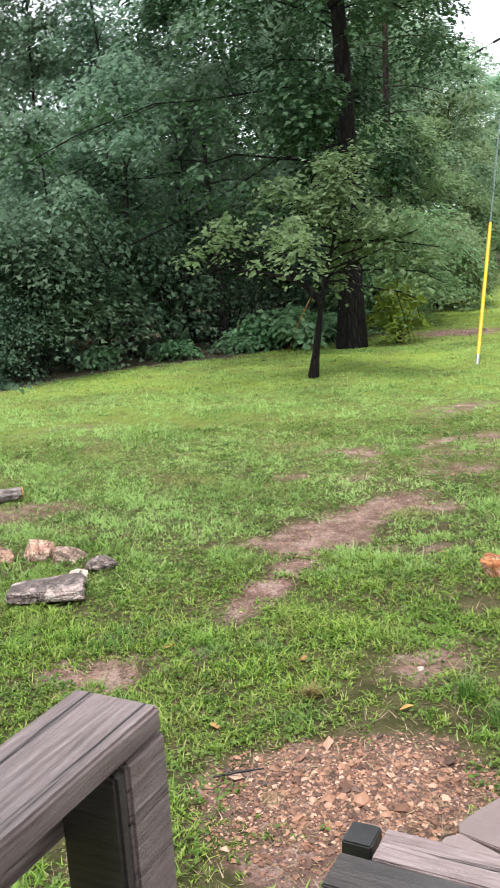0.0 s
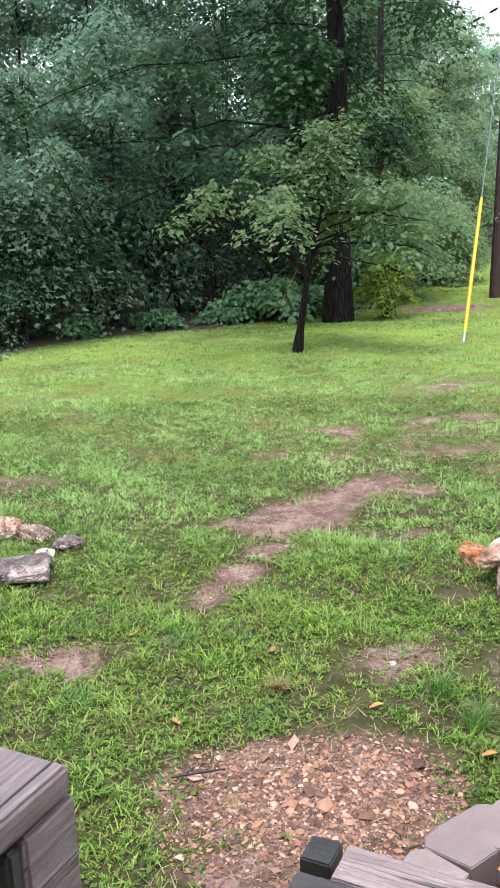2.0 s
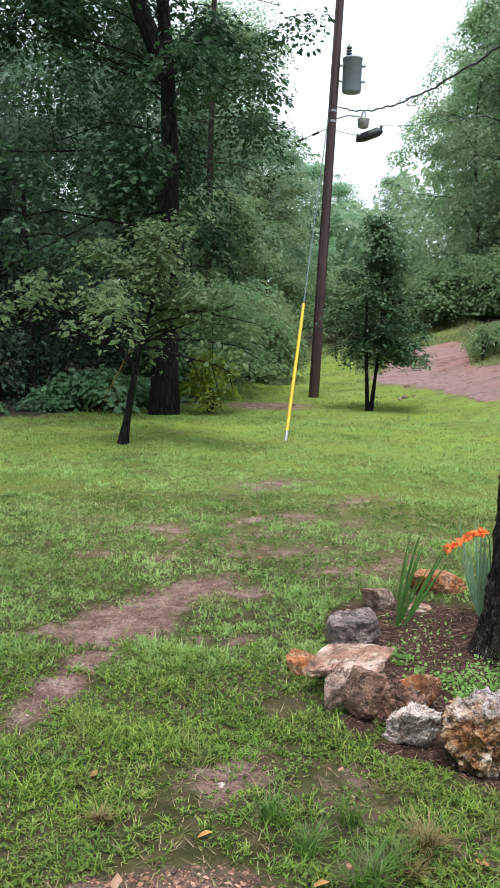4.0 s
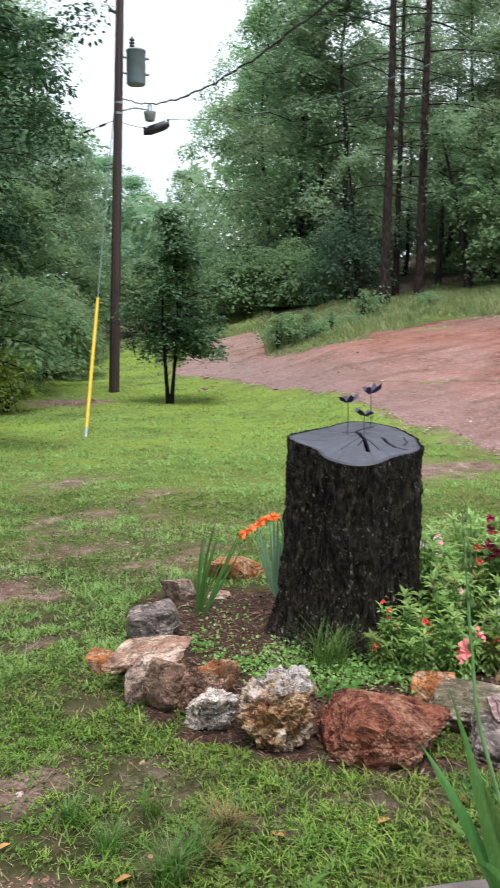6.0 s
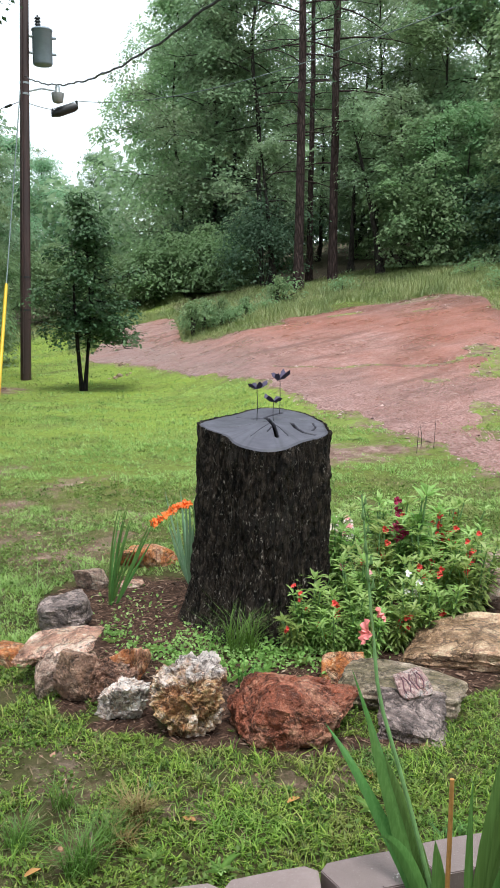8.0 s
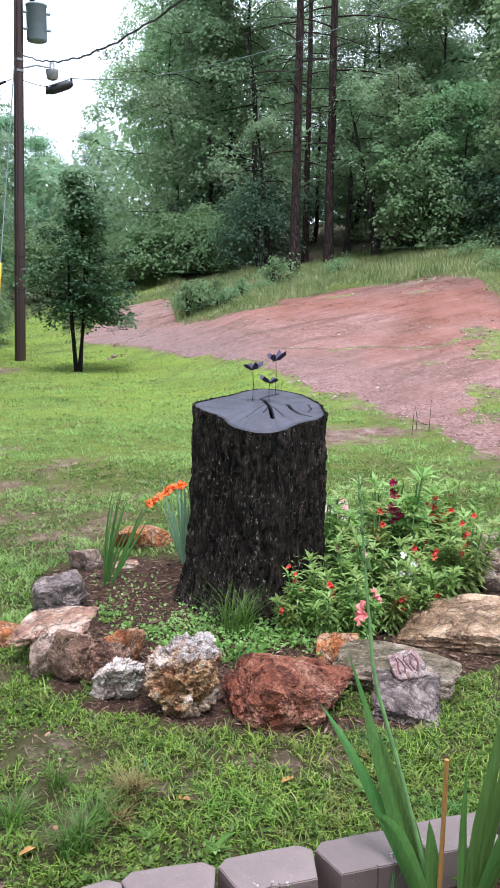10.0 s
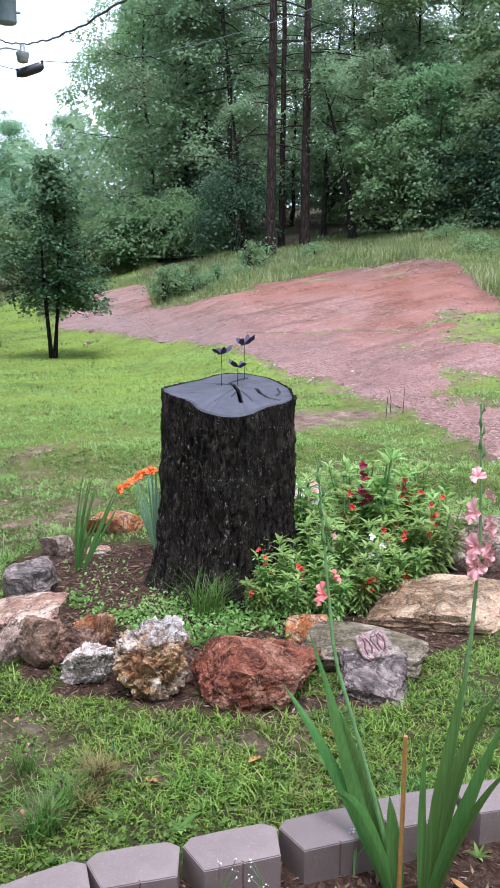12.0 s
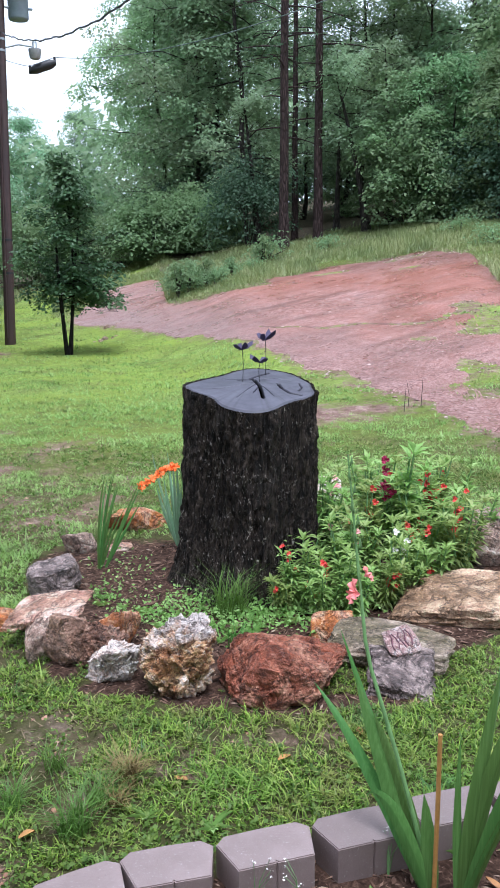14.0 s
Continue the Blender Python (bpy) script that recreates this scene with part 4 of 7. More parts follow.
def broadleaf(seed, high, girth, base, crown, limbs, leaves, leaf, sway=0.035, rise=(5, 55), droop=0.25, spread=0.36, trunk_path=None, flare=0.55, flat=0.45, sides=9, width=0.72, cone=False, shy=0.0, tri=True, keep=0.5, limb=0.36):
    """Wood and leaves of a broad-leaved tree, as two gathered meshes."""
    g = rng_of(seed)
    wood, crownmesh, spots = Acc(), Acc(), []
    if trunk_path is None:
        k = 14
        t = np.linspace(0, 1, k)
        off = np.cumsum(g.normal(0, sway * high / k * 2, (k, 2)), 0)
        off -= off[0]
        trunk = np.c_[off, t * high * 0.93 - 0.08]
    else:
        trunk = np.asarray(trunk_path, float)
        t = np.linspace(0, 1, len(trunk))
    radii = girth * (1 - 0.88 * t ** 0.85) + girth * flare * np.exp(-t * high / (girth * 2.2 + 0.05)) + 0.008
    wood.tube(trunk, radii, sides)
    for i in range(limbs):
        u = (i + g.uniform(0, 0.8)) / limbs
        u = u ** 1.5 if cone else u
        tt = base / high + (0.97 - base / high) * u
        start = along(trunk, np.array([tt]))[0]
        a = i * 2.399 + g.uniform(-1.1, 1.1)
        length = crown * ((1 - 0.8 * u) if cone else math.sin(math.pi * (0.2 + 0.72 * u)) ** 0.7) * g.uniform(0.4, 1.25)
        length *= 1 - shy * min(1.0, max(0.0, math.cos(a + 0.6) + 0.25)) + 0.4 * (shy > 0) * max(0.0, -math.cos(a))
        if shy and length < 0.45 * crown * (math.sin(math.pi * (0.2 + 0.72 * u)) ** 0.7) * 0.75:
            continue
        el = radians(rise[0] + (rise[1] - rise[0]) * u ** 1.2 + g.uniform(-20, 22))
        s = np.linspace(0, 1, 6)
        lim = start + np.stack([np.cos(a) * np.cos(el) * length * s, np.sin(a) * np.cos(el) * length * s, math.sin(el) * length * s - droop * length * s**2], 1)
        lim[1:] += g.normal(0, 0.04 * length, (5, 3)) * s[1:, None]
        r0 = max(0.012, limb * np.interp(tt, t, radii))
        wood.tube(lim, r0 * (1 - 0.85 * s) + 0.004, 4, False)
        spots.append(along(lim, g.uniform(0.35, 1.05, 5)))
        for b in range(4):
            f = g.uniform(0.25, 0.95)
            p = along(lim, np.array([f]))[0]
            w = unit(np.array([math.cos(a), math.sin(a), 0.1]) + g.normal(0, 0.75, 3))
            ln = length * g.uniform(0.2, 0.45)
            k3 = np.linspace(0, 1, 3)
            sub = p + k3[:, None] * w * ln
            sub[:, 2] -= 0.12 * ln * k3**2
            wood.tube(sub, r0 * 0.35 * (1 - 0.8 * k3) + 0.003, 3, False)
            spots.append(along(sub, g.uniform(0.3, 1.05, 4)))
    spots = np.vstack(spots)
    spots = spots[g.random(len(spots)) < keep] + g.normal(0, 0.12, (1, 3))
    size = spread * crown ** 0.4 * g.lognormal(0, 0.3, len(spots))
    spray_leaves(crownmesh, spots, size, g, leaves, leaf, width, flat, tri)
    return wood, crownmesh


def prune(acc, k, gone):
    """Takes away leaves of k corners each whose centre meets the test."""
    v = np.vstack(acc.v).reshape(-1, k, 3)
    v = v[~gone(*v.mean(1).T)]
    acc.v, acc.f, acc.n = [v.reshape(-1, 3)], [np.arange(k * len(v)).reshape(-1, k)], k * len(v)


def tree(name, label, shape, bark_mat, leaf_mat, place, turn=0.0, scale=1.0, group=""):
    ob = thing(name, label, "tree", group)
    part("trunk", shape[0], bark_mat, ob)
    part("crown", shape[1], leaf_mat, ob, smooth=False)
    ob.matrix_basis = Matrix.Translation(place) @ Matrix.Rotation(turn, 4, "Z") @ Matrix.Scale(scale, 4)
    return ob


def again(ob, az, r, turn, scale, lift=-0.05):
    x, y, z = at_polar(az, r, lift)
    c = copy_thing(ob, Matrix.Identity(4))
    c.matrix_basis = Matrix.Translation((x, y, z)) @ Matrix.Rotation(turn, 4, "Z") @ Matrix.Diagonal((scale, scale, scale * (1 + 0.15 * math.sin(turn * 7)), 1))
    return c


# The old oak at the edge of the lawn
oak_path = [(0, 0, -0.1), (0.02, 0, 1.2), (0.05, 0.02, 2.6), (0.05, 0, 4.2), (0.02, 0.05, 5.6), (-0.05, 0.05, 7.0), (-0.25, 0.1, 9.0), (-0.3, 0.1, 11), (-0.2, 0, 13.5), (-0.1, 0, 16)]
oak_shape = broadleaf(3, 16.5, 0.27, 4.3, 5.6, 88, 60000, 0.125, width=0.7, shy=0.7, limb=0.11, rise=(4, 60), droop=0.34, spread=0.27, keep=0.75, tri=False, trunk_path=oak_path, sides=16, flare=0.25)
oak_shape[0].tube([(-0.02, 0.03, 6.6), (-0.5, 0.0, 7.6), (-1.0, 0.1, 8.8), (-1.8, 0.2, 10.5)], [0.2, 0.17, 0.13, 0.08], 10, False)
prune(oak_shape[1], 4, lambda x, y, z: (np.abs(x + 0.05 - 0.3 * np.sin(3 * z)) < 0.28) & (y < 0.4) & (z < 6.4) | (z < 2.6))
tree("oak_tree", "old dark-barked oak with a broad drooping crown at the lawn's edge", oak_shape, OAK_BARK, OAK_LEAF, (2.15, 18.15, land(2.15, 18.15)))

# The small leaning fruit tree in front of it
sap_path = [(0, 0, -0.05), (0.06, 0, 0.35), (0.13, 0.02, 0.8), (0.2, 0.03, 1.2), (0.26, 0.0, 1.6), (0.40, 0.05, 2.0), (0.5, 0.1, 2.5), (0.52, 0.1, 3.0)]
sap_shape = broadleaf(8, 3.3, 0.06, 1.7, 2.3, 22, 5600, 0.095, cone=True, rise=(14, 40), droop=0.25, spread=0.17, tri=False, keep=0.8, trunk_path=sap_path)
sap_shape[0].tube([(0.2, 0.03, 1.15), (-0.1, 0.0, 1.5), (-0.5, 0.05, 1.62), (-0.95, 0.0, 1.72), (-1.2, 0, 1.7)], [0.055, 0.05, 0.035, 0.022, 0.01], 8, False)
sap_shape[0].tube([(-0.2, 0.02, 1.55), (-0.42, 0.1, 1.95), (-0.5, 0.1, 2.6)], [0.04, 0.03, 0.012], 7, False)
tree("small_tree", "small leaning fruit tree with a forked trunk and wide low crown", sap_shape, OAK_BARK, PALE_LEAF, (1.0, 13.75, land(1.0, 13.75)))

# The twin-stemmed holly by the pole
pair = broadleaf(12, 4.5, 0.036, 1.2, 1.2, 54, 11000, 0.09, cone=True, tri=False, rise=(-6, 50), droop=0.14, spread=0.2, keep=0.5, trunk_path=[(0.05, 0, -0.05), (0.12, 0, 0.7), (0.2, 0, 1.5), (0.22, 0, 2.3), (0.16, 0, 3.0), (0.1, 0, 3.6), (0.06, 0, 4.3)])
pair[0].tube([(-0.02, 0, -0.05), (-0.08, 0, 0.8), (-0.14, 0, 1.6), (-0.16, 0, 2.6)], [0.055, 0.045, 0.04, 0.015], 8, False)
pair[0].tube([(0.2, 0, 1.7), (0.36, 0.05, 2.6), (0.42, 0.05, 3.6)], [0.03, 0.025, 0.008], 7, False)
g = rng_of(13)
spray_leaves(pair[1], np.stack([g.normal(0.4, 0.1, 16), g.normal(0.05, 0.12, 16), g.uniform(2.4, 3.7, 16)], 1), g.uniform(0.14, 0.24, 16), g, 520, 0.09, 0.72, 0.45, False)
prune(pair[1], 4, lambda x, y, z: z < 0.82 + 0.12 * np.sin(5 * x) + np.where(x > 0.35, 0.35 * x, 0))
tree("holly_tree", "small dark evergreen tree with two thin stems on the lawn", pair, OAK_BARK, DARK_LEAF, (6.88, 19.0, land(6.88, 19.0)))

# Woodland trees, six shapes used again
SHAPES = [
    broadleaf(21, 17.5, 0.14, 2.6, 4.3, 34, 20000, 0.195, spread=0.46, keep=0.42, rise=(0, 60)),
    broadleaf(22, 19, 0.15, 6.5, 4.4, 30, 15500, 0.185, spread=0.42, keep=0.36, rise=(5, 60)),
    broadleaf(23, 15, 0.11, 1.6, 3.8, 32, 19000, 0.185, spread=0.42, keep=0.42, droop=0.4),
    broadleaf(24, 7.5, 0.08, 0.8, 2.4, 24, 11500, 0.145, spread=0.33, keep=0.42, droop=0.3),
    broadleaf(27, 13, 0.11, 1.0, 3.9, 34, 19000, 0.205, spread=0.46, keep=0.4, droop=0.3, rise=(5, 70)),
    broadleaf(29, 16, 0.12, 1.2, 3.6, 34, 18500, 0.2, spread=0.44, keep=0.42, droop=0.3, rise=(5, 72)),
]
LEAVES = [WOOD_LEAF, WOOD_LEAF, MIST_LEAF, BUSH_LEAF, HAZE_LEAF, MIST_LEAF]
woods_label = ["tall broad-leaved woodland tree with branches down to the bank", "tall woodland tree with a high open green crown", "mid-sized woodland tree with drooping branches", "young pale green tree at the woodland edge", "rounded dense green tree closing the woods", "narrow dense woodland tree with leafy sprays to the ground"]
WOODLAND = [
    # shape, bearing, distance, turn, scale: behind the lawn
    (5, -22, 26, 0.1, 0.62), (4, -17.5, 27.5, 0.3, 0.72), (4, -12.5, 28, 1.2, 0.8), (5, -8.5, 27, 2.0, 0.66), (4, -4.0, 29, 0.5, 0.85), (2, 0.2, 27.5, 3.0, 0.75), (5, 4.6, 30, 4.0, 0.75),
    (0, -20, 38, 1.9, 0.8), (4, -14, 38, 4.1, 1.0), (1, -9, 37, 5.0, 0.8), (4, -5.5, 39, 3.3, 1.0), (1, -1.0, 40, 0.9, 0.9), (4, 3.0, 40, 2.7, 1.0), (3, -12, 18.6, 1.9, 0.7), (3, -3.5, 21.5, 0.4, 0.8),
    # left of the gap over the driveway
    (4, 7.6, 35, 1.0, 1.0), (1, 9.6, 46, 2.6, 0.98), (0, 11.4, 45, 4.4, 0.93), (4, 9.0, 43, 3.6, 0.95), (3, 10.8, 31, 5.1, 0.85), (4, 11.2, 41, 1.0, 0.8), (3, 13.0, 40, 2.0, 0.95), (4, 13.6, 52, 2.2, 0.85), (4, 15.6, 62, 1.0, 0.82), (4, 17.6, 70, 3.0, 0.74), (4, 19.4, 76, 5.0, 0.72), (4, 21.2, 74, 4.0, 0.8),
    # right of the gap, along the far side of the driveway
    (5, 26.2, 46, 5.0, 1.0), (5, 24.9, 53, 2.0, 0.82), (0, 28.2, 43.5, 1.3, 0.95), (0, 29.8, 44, 0.0, 1.0), (2, 32.2, 46.5, 2.4, 0.85), (0, 34.8, 48, 3.1, 0.76), (1, 31.0, 41, 2.0, 0.95), (0, 26.6, 55, 2.9, 1.0), (5, 28.4, 54, 1.0, 1.05),
    (1, 37.4, 46, 0.8, 0.82), (0, 40.0, 44, 2.6, 0.84), (2, 42.4, 40.5, 5.2, 1.0), (0, 44.8, 41, 3.9, 0.95), (5, 47.4, 37.5, 1.2, 1.0), (0, 49.8, 38, 4.5, 0.95), (2, 52.5, 35, 2.2, 1.0), (0, 55.5, 33, 3.0, 0.95), (1, 38.6, 42.5, 4.2, 0.85),
    (3, 39.4, 43, 1.5, 0.85), (3, 41.8, 35.5, 0.6, 0.9), (3, 44.0, 35, 3.6, 0.8), (3, 37.2, 45, 3.6, 0.7), (3, 46.6, 33.5, 2.6, 0.9), (0, 42, 54, 0.7, 1.0), (0, 47, 50, 1.7, 1.0),
]
made = {}
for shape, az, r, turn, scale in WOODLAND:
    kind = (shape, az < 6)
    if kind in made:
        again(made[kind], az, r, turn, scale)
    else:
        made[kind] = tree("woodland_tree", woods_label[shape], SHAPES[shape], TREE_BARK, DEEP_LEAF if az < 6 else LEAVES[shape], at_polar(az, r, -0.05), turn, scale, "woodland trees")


# The woods go on behind: a deep mass of foliage
WOODS_TOP_AZ = [-60, -20, 2, 8, 12.5, 14.5, 17, 19.5, 21.5, 24, 27, 60, 75]
WOODS_TOP = [11, 11, 11, 12, 11, 10, 9, 8, 8.5, 11, 11, 12, 12]
g = rng_of(77)
az = g.uniform(-60, 75, 2000)
r = g.uniform(60, 84, 2000)
x, y = r * np.sin(np.radians(az)), r * np.cos(np.radians(az))
spots = np.stack([x, y, land(x, y) + np.interp(az, WOODS_TOP_AZ, WOODS_TOP) * g.uniform(0.01, 1.0, 2000) ** 1.05 * g.uniform(0.7, 1.0, 2000)], 1)
acc = Acc()
spray_leaves(acc, spots, g.lognormal(0.65, 0.3, 2000), g, 72000, 0.8, 0.6, 0.5, True)
single("far_woods", acc, WOOD_LEAF, "deep green woodland closing the view behind the nearer trees", "woods", "stuff", smooth=False)


def pine(seed, high, girth):
    g = rng_of(seed)
    wood, needles = Acc(), Acc()
    t = np.linspace(0, 1, 12)
    trunk = np.c_[np.cumsum(g.normal(0, 0.02, (12, 2)), 0), t * high - 0.1]
    wood.tube(trunk, girth * (1 - 0.55 * t) + girth * 0.3 * np.exp(-t * 25), 12)
    spots = []
    for i in range(44):
        u = (i + 0.5) / 44
        z = 4.0 + (high - 4.3) * u
        a, live = i * 2.4 + g.uniform(-0.4, 0.4), z > 6.5
        length = (1.2 + 2.4 * math.sin(math.pi * min(1, 0.25 + 0.75 * u))) * g.uniform(0.5, 1.1) if live else g.uniform(0.4, 1.8)
        p = along(trunk, np.array([z / high]))[0]
        s = np.linspace(0, 1, 5)[:, None]
        lim = p + s * np.array([math.cos(a), math.sin(a), 0.12]) * length - [0, 0, 0.2] * s**2 * length
        wood.tube(lim, 0.03 * (1 - 0.8 * s[:, 0]) + 0.004, 4, False)
        if live:
            spots.append(along(lim, g.uniform(0.3, 1.0, 7)) + g.normal(0, 0.16, (7, 3)))
    spots = np.vstack(spots)
    n = 12
    places = np.repeat(spots, n, 0)
    way = unit(g.normal(size=places.shape) + [0, 0, 0.3])
    side = unit(np.cross(way, g.normal(size=places.shape))) * 0.012
    ln = 0.2 * g.uniform(0.7, 1.3, (len(places), 1))
    needles.add(np.stack([places - side, places + side, places + way * ln], 1).reshape(-1, 3), np.arange(3 * len(places)).reshape(-1, 3))
    return wood, needles


pine_shape = pine(5, 19, 0.175)
first_pine = tree("pine_tree", "tall straight reddish-barked pine on the bank", pine_shape, PINE_BARK, NEEDLE, at_polar(33.6, 33, -0.1), 0, 1.0, "pines on the bank")
again(first_pine, 35.7, 35.5, 2.0, 0.98)
again(first_pine, 34.3, 37, 4.0, 0.75)
again(first_pine, 9.4, 32, 3.0, 0.8)


def leaning_trunk(az, r, girth, high, lean, seed):
    g = rng_of(seed)
    k = np.linspace(0, 1, 8)
    p = np.c_[lean * high * k**1.3, g.normal(0, 0.03, 8), high * k - 0.1]
    shape = broadleaf(seed, high, girth, high * 0.5, 1.8, 12, 4200, 0.14, trunk_path=p)
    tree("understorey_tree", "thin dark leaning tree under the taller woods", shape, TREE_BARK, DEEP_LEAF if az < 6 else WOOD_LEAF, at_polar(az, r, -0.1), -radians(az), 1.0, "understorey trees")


leaning_trunk(38.8, 36, 0.15, 6.5, -0.22, 51)
leaning_trunk(32.0, 36.5, 0.15, 6.0, -0.10, 52)
leaning_trunk(36.9, 38.5, 0.13, 6.0, 0.02, 53)
leaning_trunk(40.2, 37, 0.14, 7.0, -0.05, 54)
leaning_trunk(-7.5, 19.0, 0.10, 5.5, 0.05, 55)
leaning_trunk(-1.5, 21.0, 0.12, 6.5, -0.04, 56)


def shrub_shape(seed, radius, high, leaf, count, lumps=34, width=0.55, tri=False):
    g = rng_of(seed)
    wood, leaves = Acc(), Acc()
    a, e = g.uniform(0, 6.283, lumps), g.uniform(0.1, 1.5, lumps)
    q = g.uniform(0.5, 1.0, lumps)
    spots = np.stack([radius * q * np.cos(a) * np.cos(e), radius * q * np.sin(a) * np.cos(e), high * q * np.sin(e) * 0.95 + 0.1], 1)
    for s in spots[::3]:
        mid = s * [0.35, 0.35, 0.55]
        wood.tube([(s[0] * 0.05, s[1] * 0.05, -0.05), mid, s], [0.025, 0.016, 0.005], 5, False)
    size = 0.42 * radius * g.lognormal(0, 0.25, lumps)
    spray_leaves(leaves, spots, size, g, count, leaf, width, 0.5, tri)
    return wood, leaves


def shrub(label, shape, leaf_mat, place, turn=0.0, scale=1.0, group="woodland edge shrubs"):
    ob = thing("shrub", label, "bush", group)
    part("stem", shape[0], TREE_BARK, ob)
    part("foliage", shape[1], leaf_mat, ob, smooth=False)
    ob.matrix_basis = Matrix.Translation(place) @ Matrix.Rotation(turn, 4, "Z") @ Matrix.Scale(scale, 4)
    return ob


shrub("rounded yellow-green shrub growing beside the oak's foot", shrub_shape(61, 0.62, 1.15, 0.09, 3500), LIME_LEAF, (3.15, 18.4, land(3.15, 18.4)))
BROAD = shrub("broad-leaved pale weeds at the wood's edge", shrub_shape(62, 1.0, 0.62, 0.18, 1100, lumps=16, width=0.75), RANK_LEAF, at_polar(2.2, 19.0))
THICK = shrub("dense green thicket under the trees", shrub_shape(63, 1.7, 2.4, 0.135, 7000, tri=True, width=0.75), BUSH_LEAF, at_polar(9.3, 23))
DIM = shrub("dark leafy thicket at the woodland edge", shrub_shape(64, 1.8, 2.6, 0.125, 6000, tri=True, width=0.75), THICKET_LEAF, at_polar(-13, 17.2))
TALL = shrub("leafy upright weeds at the bend of the driveway", shrub_shape(66, 0.5, 0.95, 0.1, 800, lumps=24), BUSH_LEAF, at_polar(26.9, 26.7))
RANK = shrub("low rank weeds on the driveway bank", shrub_shape(65, 0.9, 0.4, 0.1, 520, lumps=22), BUSH_LEAF, at_polar(27.2, 28.2))
for ob, az, r, turn, scale in (
    (BROAD, 3.8, 19.4, 1, 0.75), (BROAD, 0.9, 18.8, 2, 0.7), (BROAD, 5.4, 20, 3, 0.7), (BROAD, -9.5, 17.3, 3, 0.5), (DIM, -14.5, 16.4, 4, 0.5), (DIM, -17.5, 16.0, 5, 0.55), (BROAD, -5, 18, 1, 0.5), (BROAD, -0.4, 18.4, 1.7, 0.5),
    (THICK, 10.6, 24.5, 1, 1.0), (THICK, 8.0, 22.4, 2, 0.8), (THICK, 12.0, 27.5, 3, 0.9), (THICK, 12.9, 33, 4, 0.9), (THICK, 15, 41.5, 1, 1.2), (THICK, 18, 44, 2, 1.2), (THICK, 20.5, 43, 5, 1.2), (THICK, 23.3, 42, 6, 1.1), (THICK, 25.5, 41, 0.5, 1.2),
    (DIM, -18, 18, 1, 1.0), (DIM, -9, 19.2, 2, 1.0), (DIM, -5, 21.5, 3, 1.1), (DIM, -1.2, 22.5, 4, 1.1), (DIM, 3, 23.5, 5, 1.0), (DIM, 6.5, 23.5, 0, 0.8), (DIM, -16, 21, 2, 1.2), (DIM, -12, 22, 3, 1.3), (DIM, -21, 17, 3, 1.1),
    (THICK, 30.2, 37.5, 2, 0.5), (DIM, 31.3, 36, 3, 1.0), (DIM, 34.5, 52, 4, 1.0), (THICK, 38.5, 52, 1, 1.0), (THICK, 41.2, 35.5, 2, 1.15), (THICK, 42.8, 36, 3, 1.2), (DIM, 45.8, 35.5, 0, 1.1), (DIM, 48, 33, 1, 1.1), (DIM, 50.5, 32, 2, 1.2), (DIM, 53, 30, 3, 1.2),
    (THICK, 27.6, 40, 1.1, 1.0), (THICK, 28.9, 38.5, 2.1, 0.8), (DIM, 26.3, 42, 3.1, 1.0), (DIM, 30.4, 40, 4.1, 0.9), (DIM, 37, 54, 3, 1.2), (DIM, 30, 44, 3, 1.4), (DIM, 41, 46, 3, 1.4), (DIM, 46, 42, 3, 1.4), (RANK, 32.6, 31.0, 0.3, 1.0), (RANK, 36.4, 31.5, 1.3, 0.8), (TALL, 27.6, 27.3, 1.3, 0.9), (TALL, 28.7, 27.4, 2.9, 0.75), (TALL, 30.3, 27.6, 4.9, 0.6), (TALL, 32.3, 30.5, 0.9, 0.9), (RANK, 27.0, 28.2, 2.3, 0.7), (RANK, 28.2, 27.6, 0.3, 0.7), (RANK, 29.2, 27.0, 1.1, 0.7), (RANK, 29.8, 27.4, 1.7, 0.8), (RANK, 31.5, 28.5, 0.7, 0.7), (RANK, 44.5, 30.5, 0.7, 0.9), (RANK, 46.5, 27, 2.7, 0.9), (DIM, 25.4, 43, 2, 0.6),
):
    again(ob, az, r, turn, scale)


# ---- the pole and its lines ----
POLE = np.array([6.51, 22.13, 0.0])
POLE_TOP = np.array([6.86, 22.2, 12.2])


def on_pole(z):
    return POLE + (POLE_TOP - POLE) * z / 12.2


pole = thing("utility_pole", "tall reddish-brown timber utility pole standing on the lawn", "utility pole")
acc = Acc()
zs = np.linspace(-0.3, 12.2, 20)
acc.tube([on_pole(z) for z in zs], np.interp(zs, [-0.3, 12.2], [0.137, 0.092]), 18)
part("shaft", acc, POLE_WOOD, pole)
acc = Acc()
acc.tube([on_pole(z) + [-0.1, -0.11, 0] for z in (0.2, 4, 8, 12)], [0.02] * 4, 6)
part("conduit", acc, POLE_WOOD, pole, "thin brown ground-wire moulding")
for z in (1.75, 2.55, 6.9, 7.15):
    acc = Acc()
    acc.tube([on_pole(z), on_pole(z + 0.05)], [0.142 - z * 0.0036] * 2, 18)
    part("band", acc, STEEL if z > 5 else BLACK, pole)


